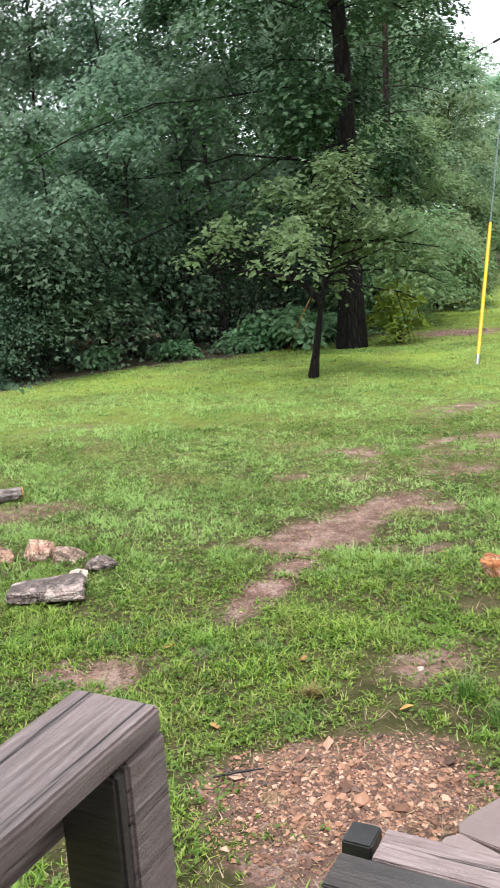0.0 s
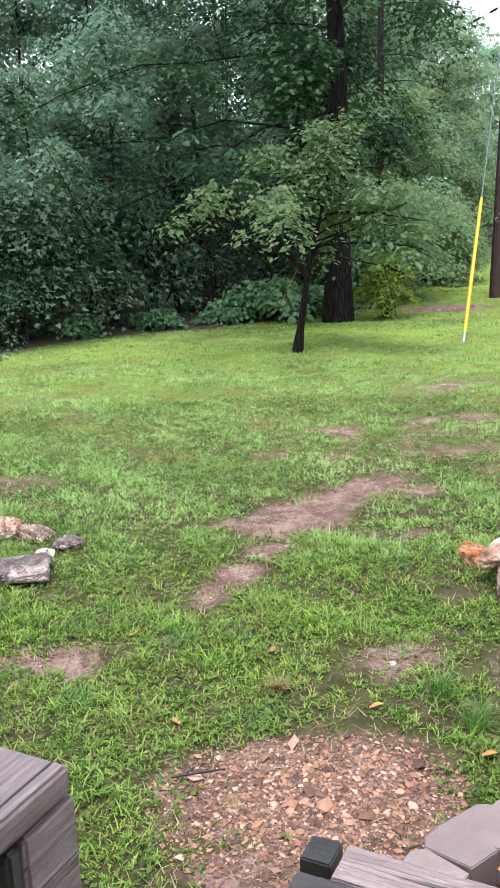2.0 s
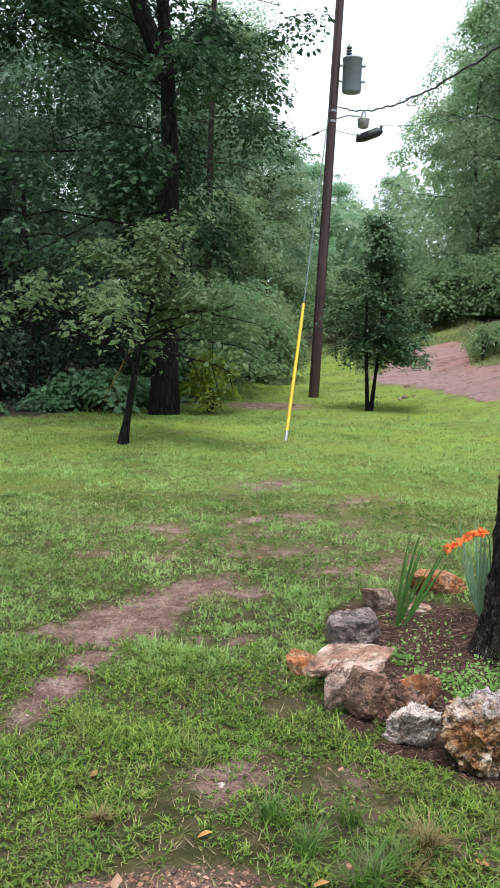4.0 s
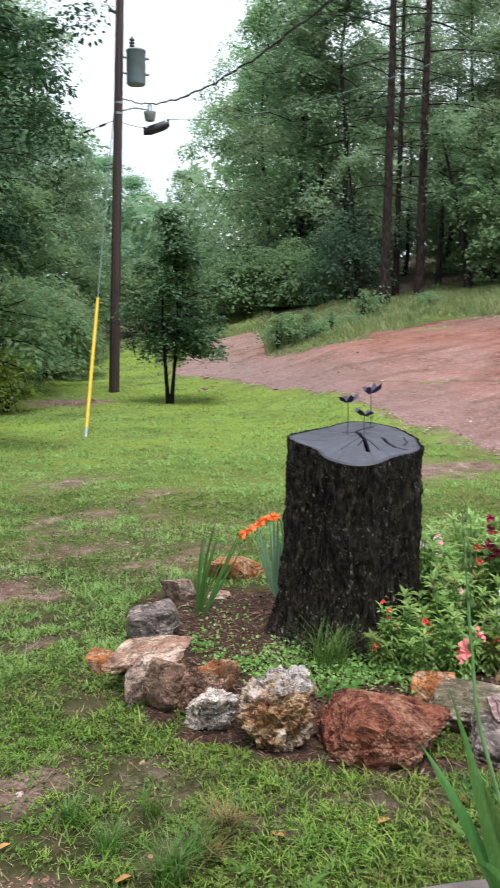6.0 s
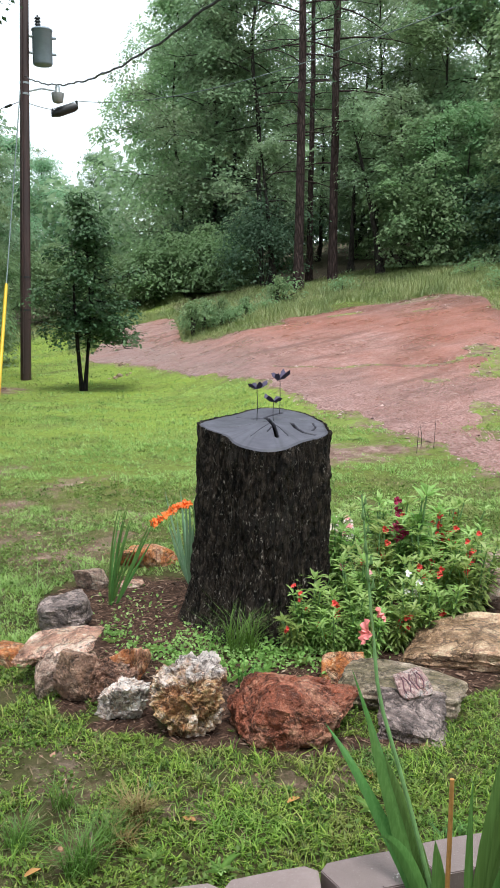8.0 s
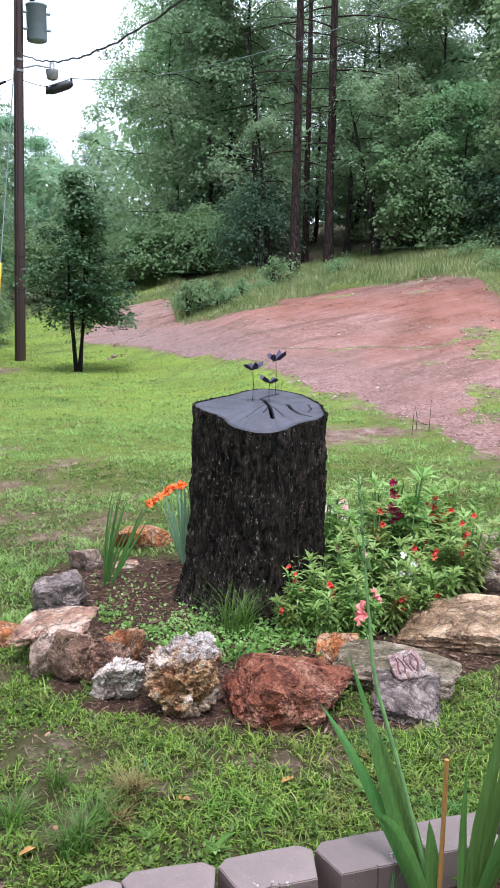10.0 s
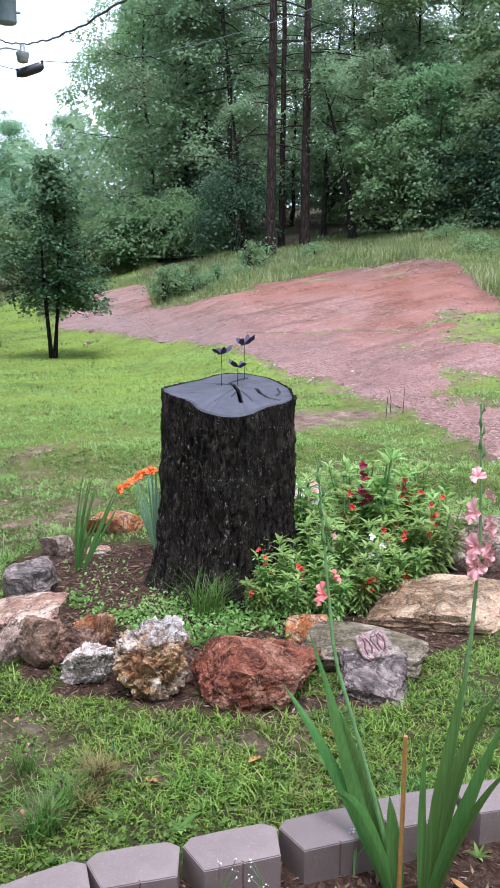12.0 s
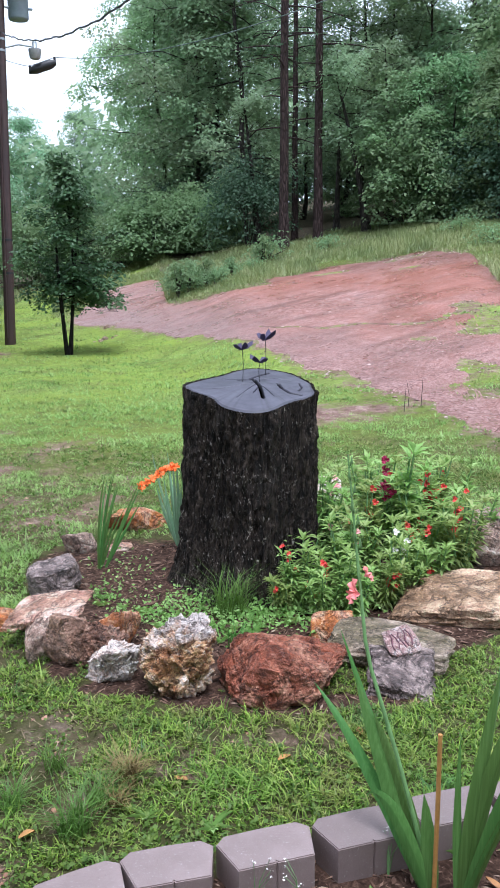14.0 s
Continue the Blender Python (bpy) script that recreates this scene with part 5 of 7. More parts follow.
def can(r, h):
    acc = Acc()
    prof = [(0.0, 0.0), (0.92, 0.0), (1.0, 0.04), (1.0, 0.9), (1.06, 0.905), (1.06, 0.94), (0.9, 0.97), (0.4, 1.0), (0.0, 1.0)]
    k = np.linspace(0, 2 * np.pi, 28, endpoint=False)
    v = np.array([[p * r * math.cos(a), p * r * math.sin(a), q * h] for p, q in prof for a in k])
    f = [[i * 28 + j, i * 28 + (j + 1) % 28, (i + 1) * 28 + (j + 1) % 28, (i + 1) * 28 + j] for i in range(len(prof) - 1) for j in range(28)]
    return acc.add(v, f)


right = unit(np.array([22.13, -6.5, 0.0]))
near = -unit(np.array([6.5, 22.13, 0.0]))
tank = thing("transformer", "grey cylindrical pole-mounted transformer with a bushing on top", "transformer", place=tuple(on_pole(7.62) + right * 0.43))
drum = part("tank", can(0.235, 0.86), TANK, tank)
acc = Acc()
acc.tube([(-0.1, 0, 0.84), (-0.1, 0, 0.95), (-0.1, 0, 1.12)], [0.05, 0.045, 0.02], 10)
for z in (0.9, 0.97, 1.04):
    acc.tube([(-0.1, 0, z), (-0.1, 0, z + 0.03)], [0.075, 0.06], 12)
part("bushing", acc, BLACK, drum, "dark ribbed porcelain bushing")
for z in (0.25, 0.62):
    acc = Acc()
    acc.tube([(-0.2, 0, z), (-0.32, 0, z)], [0.03, 0.03], 8)
    part("bracket", acc, STEEL, drum)
    acc = Acc()
    acc.tube([(0.2, -0.1, z), (0.3, -0.12, z)], [0.035, 0.03], 8)
    part("lug", acc, TANK, drum)

lamp = thing("yard_light", "small grey yard light on a short bracket arm", "lamp", place=tuple(on_pole(7.0)))
acc = Acc()
acc.tube([right * 0.1, right * 0.4 + np.array([0, 0, 0.08]), right * 0.72 + np.array([0, 0, 0.05])], [0.02] * 3, 8)
part("arm", acc, STEEL, lamp)
acc = Acc()
h0 = right * 0.78
acc.tube([h0 + [0, 0, 0.2], h0 + [0, 0, 0.14], h0 + [0, 0, 0.02], h0 + [0, 0, 0.0]], [0.03, 0.06, 0.06, 0.12], 14)
part("housing", acc, STEEL, lamp)
acc = Acc()
acc.tube([h0 + [0, 0, 0.0], h0 + [0, 0, -0.03], h0 + [0, 0, -0.2], h0 + [0, 0, -0.22]], [0.15, 0.15, 0.125, 0.10], 16)
part("shade", acc, LENS, lamp, "dull ribbed plastic refractor")

case0, case1 = np.array([7.36, 22.13, 6.52]), np.array([7.95, 21.93, 6.75])
splice = thing("cable_splice_case", "black tubular splice case hanging on the telephone line", "cable box")
acc = Acc()
s = np.linspace(0, 1, 9)
acc.tube([case0 + (case1 - case0) * k for k in s], [0.05, 0.09, 0.11, 0.11, 0.11, 0.11, 0.11, 0.1, 0.06], 16)
part("case", acc, BLACK, splice)
for k in (0.03, 0.97):
    acc = Acc()
    acc.tube([case0 + (case1 - case0) * k + [0, 0, -0.06], case0 + (case1 - case0) * k + [0, 0, 0.13]], [0.03, 0.03], 8)
    part("hanger", acc, BLACK, splice)


def sagging(a, b, sag, n=24):
    s = np.linspace(0, 1, n)[:, None]
    return np.asarray(a) + s * (np.asarray(b) - np.asarray(a)) - np.array([0, 0, 1]) * sag * 4 * s * (1 - s)


cable = thing("service_cable", "thick twisted black service cable sagging from the pole", "cable")
core = sagging(on_pole(7.35), (3.75, 5.0, 4.6), 0.62, 90)
core[:, 2] += 0.018 * np.sin(np.arange(90) * 0.9) * np.sin(np.arange(90) * 0.37)
for phase in (0, 2.1, 4.2):
    k = np.arange(90) * 1.1 + phase
    acc = Acc()
    acc.tube(core + 0.009 * np.stack([np.cos(k), 0 * k, np.sin(k)], 1), [0.0065] * 90, 5)
    part("strand", acc, BLACK, cable)
line = thing("telephone_line", "thin grey telephone line running from the pole to the house", "cable")
acc = Acc()
acc.tube(sagging(on_pole(6.75), case0 + [0, 0, 0.12], 0.02), [0.008] * 24, 5)
acc.tube(sagging(case0 + [0, 0, 0.12], case1 + [0, 0, 0.12], 0.0), [0.008] * 24, 5)
acc.tube(sagging(case1 + [0, 0, 0.12], (7.5, 8.2, 5.3), 0.35), [0.008] * 24, 5)
part("wire", acc, WIRE, line)
line2 = thing("telephone_line", "thin dark line with splices running from the pole into the woods", "cable")
acc = Acc()
acc.tube(sagging(on_pole(6.8), (-6, 34, 6.2), 1.2), [0.008] * 24, 5)
part("wire", acc, BLACK, line2)
for k in (0.02, 0.045):
    q = on_pole(6.8) + (np.array([-6, 34, 6.2]) - on_pole(6.8)) * k - [0, 0, 4.8 * k * (1 - k)]
    acc = Acc()
    acc.tube([q, q + [-0.12, 0.12, -0.05]], [0.03, 0.03], 8)
    part("splice", acc, BLACK, line2)

guy0, guy1 = np.array([3.72, 14.26, -0.03]), on_pole(7.0) + [-0.12, -0.05, 0]
guy = thing("guy_wire", "taut grey guy wire with a bright yellow plastic guard", "guy wire")
acc = Acc()
acc.tube([guy0, guy1], [0.013, 0.013], 6)
part("wire", acc, WIRE, guy)
acc = Acc()
w = guy1 - guy0
acc.tube([guy0 + w * k for k in (0.022, 0.1, 0.2, 0.3, 0.33)], [0.03, 0.032, 0.032, 0.032, 0.027], 12)
part("guard", acc, YELLOW, guy, "bright yellow plastic guy guard")
acc = Acc()
acc.tube([guy0 - w * 0.02, guy0 + w * 0.026], [0.03, 0.028], 10)
part("anchor_rod", acc, STEEL, guy, "pale metal anchor rod")


# ---- the stump ----
STUMP = np.array([3.0, 4.84])
sx, sy = STUMP
view = math.atan2(0.25 - sy, 0.15 - sx)


def outline(a):
    """The stump's outline: lobes by bearing."""
    b = a - view
    return 0.392 + 0.10 * np.exp(-((np.angle(np.exp(1j * b)) - 0.03) / 0.4) ** 2) - 0.04 * np.exp(-((np.abs(np.angle(np.exp(1j * b)) - 0.03) - 0.85) / 0.28) ** 2) - 0.022 * np.cos(3 * b + 0.5) + 0.016 * np.cos(5 * b + 1.2) + 0.01 * np.sin(8 * b)


def cut_height(x, y):
    """The saw-cut, slightly tipped towards the porch."""
    n = (x * math.cos(view) + y * math.sin(view)) / 0.42
    u = (-x * math.sin(view) + y * math.cos(view)) / 0.42
    return 1.238 - 0.045 * n - 0.055 * np.clip(n - 0.1, 0, 1.2) ** 2 + 0.012 * np.sin(5 * u + 1)


stump = thing("tree_stump", "tall wide wet black-barked tree stump with a cracked cut top", "tree stump", place=(sx, sy, float(land(sx, sy))))
na, nz = 420, 130
aa, zz = np.meshgrid(np.linspace(0, 2 * np.pi, na, endpoint=False), np.linspace(0, 1, nz))
b = np.angle(np.exp(1j * (aa - view)))
rad = outline(aa) * (1.0 + 0.02 * (1 - zz)) + 0.13 * np.exp(-zz / 0.10) * (0.75 + 0.5 * np.cos(3 * aa + 0.8)) + 0.05 * np.exp(-zz / 0.22) * (1 - np.sin(b))
ridge = np.zeros_like(rad)
for i in range(nz):
    for j in range(na):
        a, h = aa[i, j], zz[i, j] * 1.2
        p = Vector((math.cos(a) * 13, math.sin(a) * 13, h * 5 + 0.6 * math.sin(a * 5)))
        ridge[i, j] = abs(noise.noise(p)) * 1.3 + 0.7 * abs(noise.noise(p * 2.3)) + 0.35 * noise.noise(Vector((math.cos(a) * 24, math.sin(a) * 24, h * 30)))
rad += 0.03 * (ridge - 0.5) - 0.03 * np.exp(-((b - 0.02 - 0.05 * np.sin(7 * zz)) / 0.06) ** 2) * np.clip(1.3 - zz, 0, 1)
top = cut_height(outline(aa[0]) * np.cos(aa[0]), outline(aa[0]) * np.sin(aa[0]))
acc = Acc()
z = -0.04 + zz * (top[None] + 0.04)
v = np.stack([rad * np.cos(aa), rad * np.sin(aa), z], -1)
rim_r = outline(aa[0]) * 0.965
i, j = np.meshgrid(np.arange(nz - 1), np.arange(na), indexing="ij")
acc.add(v, np.stack([i * na + j, i * na + (j + 1) % na, (i + 1) * na + (j + 1) % na, (i + 1) * na + j], -1).reshape(-1, 4))
lip = np.vstack([v[-1], np.stack([rim_r * np.cos(aa[0]), rim_r * np.sin(aa[0]), top - 0.012], 1)])
k = np.arange(na)
acc.add(lip, np.stack([k, (k + 1) % na, na + (k + 1) % na, na + k], -1))
part("bark", acc, STUMP_BARK, stump, "rugged wet black bark")


def near_line(x, y, pts):
    """Distance to a broken line, and how far along it the nearest place lies."""
    best = np.full(x.shape, 9.0)
    for (x0, y0), (x1, y1) in zip(pts, pts[1:]):
        dx, dy = x1 - x0, y1 - y0
        t = np.clip(((x - x0) * dx + (y - y0) * dy) / (dx * dx + dy * dy), 0, 1)
        best = np.minimum(best, np.hypot(x - x0 - t * dx, y - y0 - t * dy))
    return best


vx, vy = np.array([math.cos(view), math.sin(view)]), np.array([-math.sin(view), math.cos(view)])
CRACKS = [
    ([(-0.25, 0.09), (-0.2, 0.05), (-0.12, -0.02), (-0.08, 0.0), (0.08, 0.035), (0.29, 0.055)], 0.008),
    ([(0.0, 0.15), (0.10, 0.17), (0.17, 0.215), (0.19, 0.28)], 0.008), ([(-0.07, 0.28), (0.04, 0.295), (0.12, 0.27)], 0.003), ([(-0.08, 0.0), (-0.12, -0.1)], 0.004),
    ([(0.08, 0.035), (0.2, 0.0)], 0.003), ([(-0.02, 0.0), (0.05, -0.25)], 0.002), ([(0.04, 0.01), (0.25, -0.1)], 0.002), ([(-0.1, 0.0), (-0.15, 0.25)], 0.002), ([(0.08, 0.05), (0.26, 0.12)], 0.002), ([(-0.12, -0.05), (-0.2, -0.2)], 0.002),
]
nr = 70
rr, aa2 = np.meshgrid(np.linspace(0.002, 1, nr), np.linspace(0, 2 * np.pi, na, endpoint=False), indexing="ij")
x, y = rr * outline(aa2) * 0.972 * np.cos(aa2), rr * outline(aa2) * 0.972 * np.sin(aa2)
n, u = x * vx[0] + y * vx[1], x * vy[0] + y * vy[1]
z = cut_height(x, y)
cracked = np.zeros_like(z)
for pts, wide in CRACKS:
    cracked = np.maximum(cracked, np.clip(1.9 - near_line(n, u, pts) / wide, 0, 1))
    z -= 0.05 * np.clip(1 - near_line(n, u, pts) / (wide * 1.5), 0, 1) ** 0.7
z = np.where(rr > 0.985, z - 0.006, z)
acc = Acc()
i, j = np.meshgrid(np.arange(nr - 1), np.arange(na), indexing="ij")
acc.add(np.stack([x, y, z], -1), np.stack([i * na + j, (i + 1) * na + j, (i + 1) * na + (j + 1) % na, i * na + (j + 1) % na], -1).reshape(-1, 4))
face = part("cut_face", acc, CUT, stump, "smooth wet grey sawn top with dark cracks")
rays = np.clip(ripple(np.cos(aa2) * 9, np.sin(aa2) * 9, 3.0, 91) + ripple(np.cos(aa2) * 30, np.sin(aa2) * 30, 3.0, 92) * 0.8 - 0.1, 0, 0.6) * 1.6 * np.clip(rr * 1.6, 0, 1) + 0.35 * np.clip(np.sin(rr * 60 + 3 * np.sin(aa2 * 2)), 0, 1) * rr + np.clip((rr - 0.95) / 0.04, 0, 1)
face.data.attributes.new("ray", "FLOAT", "POINT").data.foreach_set("value", np.clip(rays, 0, 1).ravel().astype(np.float32))
face.data.attributes.new("crack", "FLOAT", "POINT").data.foreach_set("value", cracked.ravel().astype(np.float32))


def ornament(n, u, high, size, turn, tilt, label):
    """A winged garden stake: wire, body and four flat wings."""
    x, y = n * vx + u * vy
    z = float(cut_height(np.array(x), np.array(y)))
    ob = thing("garden_ornament", label, "ornament", "ornaments on the stump")
    part("stake", Acc().tube([(0, 0, -0.02), (0.004, 0.003, high * 0.5), (0, 0, high)], [0.0022] * 3, 6), BLACK, ob, "thin dark wire stake")
    part("body", Acc().tube([(-size * 0.3, 0, high - 0.004), (0, 0, high + 0.004), (size * 0.32, 0, high + 0.01)], [0.003, 0.006, 0.003], 7), WING, ob)
    for s in (-1, 1):
        for shape in ([(-0.02, 0.02), (0.35, 0.12), (0.72, 0.62), (0.6, 1.1), (0.3, 0.78), (0.02, 0.3)], [(-0.02, 0.02), (-0.1, 0.35), (-0.3, 0.72), (-0.62, 0.66), (-0.58, 0.28), (-0.3, 0.05)]):
            p = np.array([(q * size, s * w * size * math.cos(tilt), high + w * size * math.sin(tilt)) for q, w in shape])
            k = len(p)
            both = np.vstack([p, p - [0, 0, 0.0025]])
            acc = Acc().add(both, np.array([[i, (i + 1) % k, k + (i + 1) % k, k + i] for i in range(k)]))
            acc.f.append(np.array([[0, i, i + 1] for i in range(1, k - 1)] + [[k, k + i + 1, k + i] for i in range(1, k - 1)]))
            part("wing", acc, WING, ob, smooth=False)
    ob.matrix_basis = Matrix.Translation((sx + x, sy + y, float(land(sx, sy)) + z)) @ Matrix.Rotation(turn, 4, "Z")


ornament(-0.07, -0.07, 0.2, 0.075, view + 1.2, 0.7, "dark metal winged ornament on a thin wire stake")
ornament(-0.22, 0.075, 0.22, 0.078, view + 2.0, 0.9, "purple winged ornament on the tallest wire stake")
ornament(-0.02, 0.035, 0.12, 0.075, view - 1.4, 0.6, "dark winged ornament low over the crack")


# ---- stones ----
def rock(label, mat, place, size, seed, turn=0.0, lift=0.0, facets=9, lumpy=0.05, fine=0.008, flat_top=False, group="stones round the stump bed", name="rock", detail=5, crag=0.028, chunk=1.9, tip=(0, 0), sunk=0.12, strata=0.0, blocky=0.0, facet=0.3, edge=34):
    """A broken stone: a block cut by random planes, then chipped and pitted."""
    g = rng_of(seed)
    bm = bmesh.new()
    bmesh.ops.create_icosphere(bm, subdivisions=detail, radius=1)
    box = np.array([(1, 0, 0), (-1, 0, 0), (0, 1, 0), (0, -1, 0), (0, 0, 1), (0, 0, -1)], float)
    box[:5] += g.normal(0, blocky or (0.06 if flat_top else 0.3), (5, 3))
    cuts = unit(g.normal(size=(facets, 3)) + [0, 0, 0.15])
    normals = unit(np.vstack([box, cuts]))
    reach = np.r_[g.uniform(0.58, 0.78, 6), g.uniform(0.64, 0.88, facets)]
    co = np.array([v.co[:] for v in bm.verts])
    crag, lumpy = crag * 0.8, lumpy * 0.7
    dots = co @ normals.T
    rad = ((np.maximum(dots, 0) / reach) ** edge).sum(1) ** (-1 / edge)
    o = Vector((seed * 1.7, seed * 0.9, seed * 2.3))
    out = []
    for d, r in zip(co, rad):
        p = Vector(d) * float(r)
        cell, seats = noise.voronoi(p * chunk * 1.4 + o)
        r += crag * (noise.noise(seats[0] * 3.1) * 1.4 - 0.25 * (1 - min(1.0, (cell[1] - cell[0]) / 0.12)))
        cell, seats = noise.voronoi(p * chunk * 3.8 + o)
        r += crag * 0.4 * (noise.noise(seats[0] * 3.1) * 1.3 - 0.25 * (1 - min(1.0, (cell[1] - cell[0]) / 0.16)))
        cell, seats = noise.voronoi(p * chunk * 1.15 + o)
        r += 0.35 * facet * noise.noise_vector(seats[0] * 3.1).dot(p * chunk * 1.15 + o - seats[0])
        r += lumpy * noise.fractal(p * 1.8 + o, 0.8, 2.0, 4) + fine * (0.6 - 1.6 * abs(noise.noise(p * 6 + o))) + fine * 0.8 * noise.fractal(p * 12 + o, 0.7, 2.1, 3)
        if strata:
            r += strata * noise.noise(Vector((p.x * 0.6, p.y * 0.6, p.z * 9)) + o) * (1 - abs(d[2]))
        out.append(d * r)
    out = np.array(out)
    lo, hi = out.min(0), out.max(0)
    out = (out - lo) / (hi - lo)
    h = (np.maximum(out[:, 2], sunk) - sunk) / (1 - sunk) * size[2] - 0.015
    under = 0.8 + 0.2 * np.clip((out[:, 2] - sunk) / 0.3, 0, 1) ** 0.7
    co = np.stack([(out[:, 0] - 0.5) * size[0] * under, (out[:, 1] - 0.5) * size[1] * under, h], 1)
    for v, c in zip(bm.verts, co):
        v.co = c
    x, y = place[:2]
    ob = single(name, bm, mat, label, "rock", group=group)
    ob.data.set_sharp_from_angle(angle=radians(30))
    ob.matrix_basis = Matrix.Translation((x, y, float(land(x, y)) + lift - 0.01)) @ Matrix.Rotation(radians(turn), 4, "Z") @ pose(0, 0, 0, tip[0], tip[1], 0)
    return ob


FACE = -27
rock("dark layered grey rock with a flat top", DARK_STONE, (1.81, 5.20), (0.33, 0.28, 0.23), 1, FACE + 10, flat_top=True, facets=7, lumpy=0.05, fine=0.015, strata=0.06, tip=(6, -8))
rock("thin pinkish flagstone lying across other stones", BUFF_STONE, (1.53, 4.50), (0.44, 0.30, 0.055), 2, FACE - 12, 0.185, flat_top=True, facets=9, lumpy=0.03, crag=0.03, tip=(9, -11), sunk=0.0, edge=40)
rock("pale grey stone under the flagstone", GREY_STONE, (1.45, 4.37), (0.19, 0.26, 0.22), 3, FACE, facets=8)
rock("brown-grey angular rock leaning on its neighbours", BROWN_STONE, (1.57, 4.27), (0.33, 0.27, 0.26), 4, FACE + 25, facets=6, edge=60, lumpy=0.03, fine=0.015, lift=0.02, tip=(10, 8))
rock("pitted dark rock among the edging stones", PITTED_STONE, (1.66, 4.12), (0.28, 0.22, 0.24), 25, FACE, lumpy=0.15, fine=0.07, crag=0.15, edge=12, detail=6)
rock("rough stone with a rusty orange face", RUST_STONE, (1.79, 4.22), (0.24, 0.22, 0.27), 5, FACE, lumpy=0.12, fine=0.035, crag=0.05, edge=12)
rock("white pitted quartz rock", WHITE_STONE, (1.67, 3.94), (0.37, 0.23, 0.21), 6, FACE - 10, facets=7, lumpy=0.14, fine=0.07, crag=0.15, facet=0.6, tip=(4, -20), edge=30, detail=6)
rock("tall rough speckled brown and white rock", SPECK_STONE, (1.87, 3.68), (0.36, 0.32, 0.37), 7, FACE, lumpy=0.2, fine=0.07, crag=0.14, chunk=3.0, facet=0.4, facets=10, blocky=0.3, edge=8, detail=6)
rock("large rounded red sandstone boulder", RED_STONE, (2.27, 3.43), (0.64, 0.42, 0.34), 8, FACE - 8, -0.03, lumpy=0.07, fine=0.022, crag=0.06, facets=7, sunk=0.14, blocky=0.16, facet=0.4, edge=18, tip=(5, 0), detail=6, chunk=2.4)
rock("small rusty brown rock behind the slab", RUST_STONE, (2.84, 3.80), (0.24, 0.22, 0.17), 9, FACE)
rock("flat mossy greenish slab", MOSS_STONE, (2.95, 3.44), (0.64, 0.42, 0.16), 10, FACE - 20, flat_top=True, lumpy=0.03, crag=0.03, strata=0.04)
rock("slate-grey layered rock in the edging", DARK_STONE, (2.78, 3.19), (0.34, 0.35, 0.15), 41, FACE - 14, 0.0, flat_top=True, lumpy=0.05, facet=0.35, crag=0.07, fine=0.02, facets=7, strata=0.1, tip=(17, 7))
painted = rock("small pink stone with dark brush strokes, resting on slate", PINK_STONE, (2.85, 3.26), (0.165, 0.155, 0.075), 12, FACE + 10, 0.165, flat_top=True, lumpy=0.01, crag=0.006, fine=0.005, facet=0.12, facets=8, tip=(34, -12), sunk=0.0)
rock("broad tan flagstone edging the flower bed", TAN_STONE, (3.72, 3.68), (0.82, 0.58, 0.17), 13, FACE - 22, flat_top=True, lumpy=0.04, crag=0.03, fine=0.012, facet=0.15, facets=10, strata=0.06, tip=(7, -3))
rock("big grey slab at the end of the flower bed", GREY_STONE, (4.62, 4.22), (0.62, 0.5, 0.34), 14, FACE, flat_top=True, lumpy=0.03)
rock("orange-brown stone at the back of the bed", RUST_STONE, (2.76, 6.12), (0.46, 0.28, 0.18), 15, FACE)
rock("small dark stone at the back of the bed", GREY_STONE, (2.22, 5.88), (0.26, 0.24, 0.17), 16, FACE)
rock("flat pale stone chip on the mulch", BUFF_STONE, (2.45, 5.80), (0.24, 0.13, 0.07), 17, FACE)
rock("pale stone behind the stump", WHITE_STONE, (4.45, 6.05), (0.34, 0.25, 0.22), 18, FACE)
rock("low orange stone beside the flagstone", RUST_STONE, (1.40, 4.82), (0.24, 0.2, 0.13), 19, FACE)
rock("small tan pebble in the grass", TAN_STONE, (2.72, 3.0), (0.09, 0.06, 0.04), 20, FACE, group="")
LEFT = "stones on the lawn"
rock("wide flat dark grey slab on the lawn", DARK_STONE, (-1.24, 4.88), (0.46, 0.34, 0.085), 31, 8, 0.045, sunk=0.0, tip=(3, 0), flat_top=True, lumpy=0.03, crag=0.03, group=LEFT)
rock("dark grey stone in a row on the lawn", BROWN_STONE, (-1.82, 5.62), (0.42, 0.22, 0.15), 32, 5, group=LEFT)
rock("pinkish stone in a row on the lawn", BUFF_STONE, (-1.47, 5.6), (0.24, 0.2, 0.16), 33, 0, group=LEFT)
rock("pale grey stone in a row on the lawn", GREY_STONE, (-1.22, 5.5), (0.26, 0.18, 0.12), 34, 0, group=LEFT)
rock("grey pitted stone at the row's end", DARK_STONE, (-0.99, 5.32), (0.24, 0.18, 0.11), 35, 20, group=LEFT)
rock("small white stone on the lawn", WHITE_STONE, (-1.13, 5.2), (0.14, 0.1, 0.06), 36, 20, group=LEFT)
rock("white stone half sunk in the grass", WHITE_STONE, (-1.55, 4.55), (0.22, 0.18, 0.10), 37, 20, group=LEFT)
rock("pale stone in the bare soil", WHITE_STONE, (0.70, 3.70), (0.06, 0.045, 0.03), 38, 20, group="")
rock("pale broken stone in the gravel", TAN_STONE, (0.0, 2.82), (0.11, 0.09, 0.04), 39, 20, group="", name="rock")

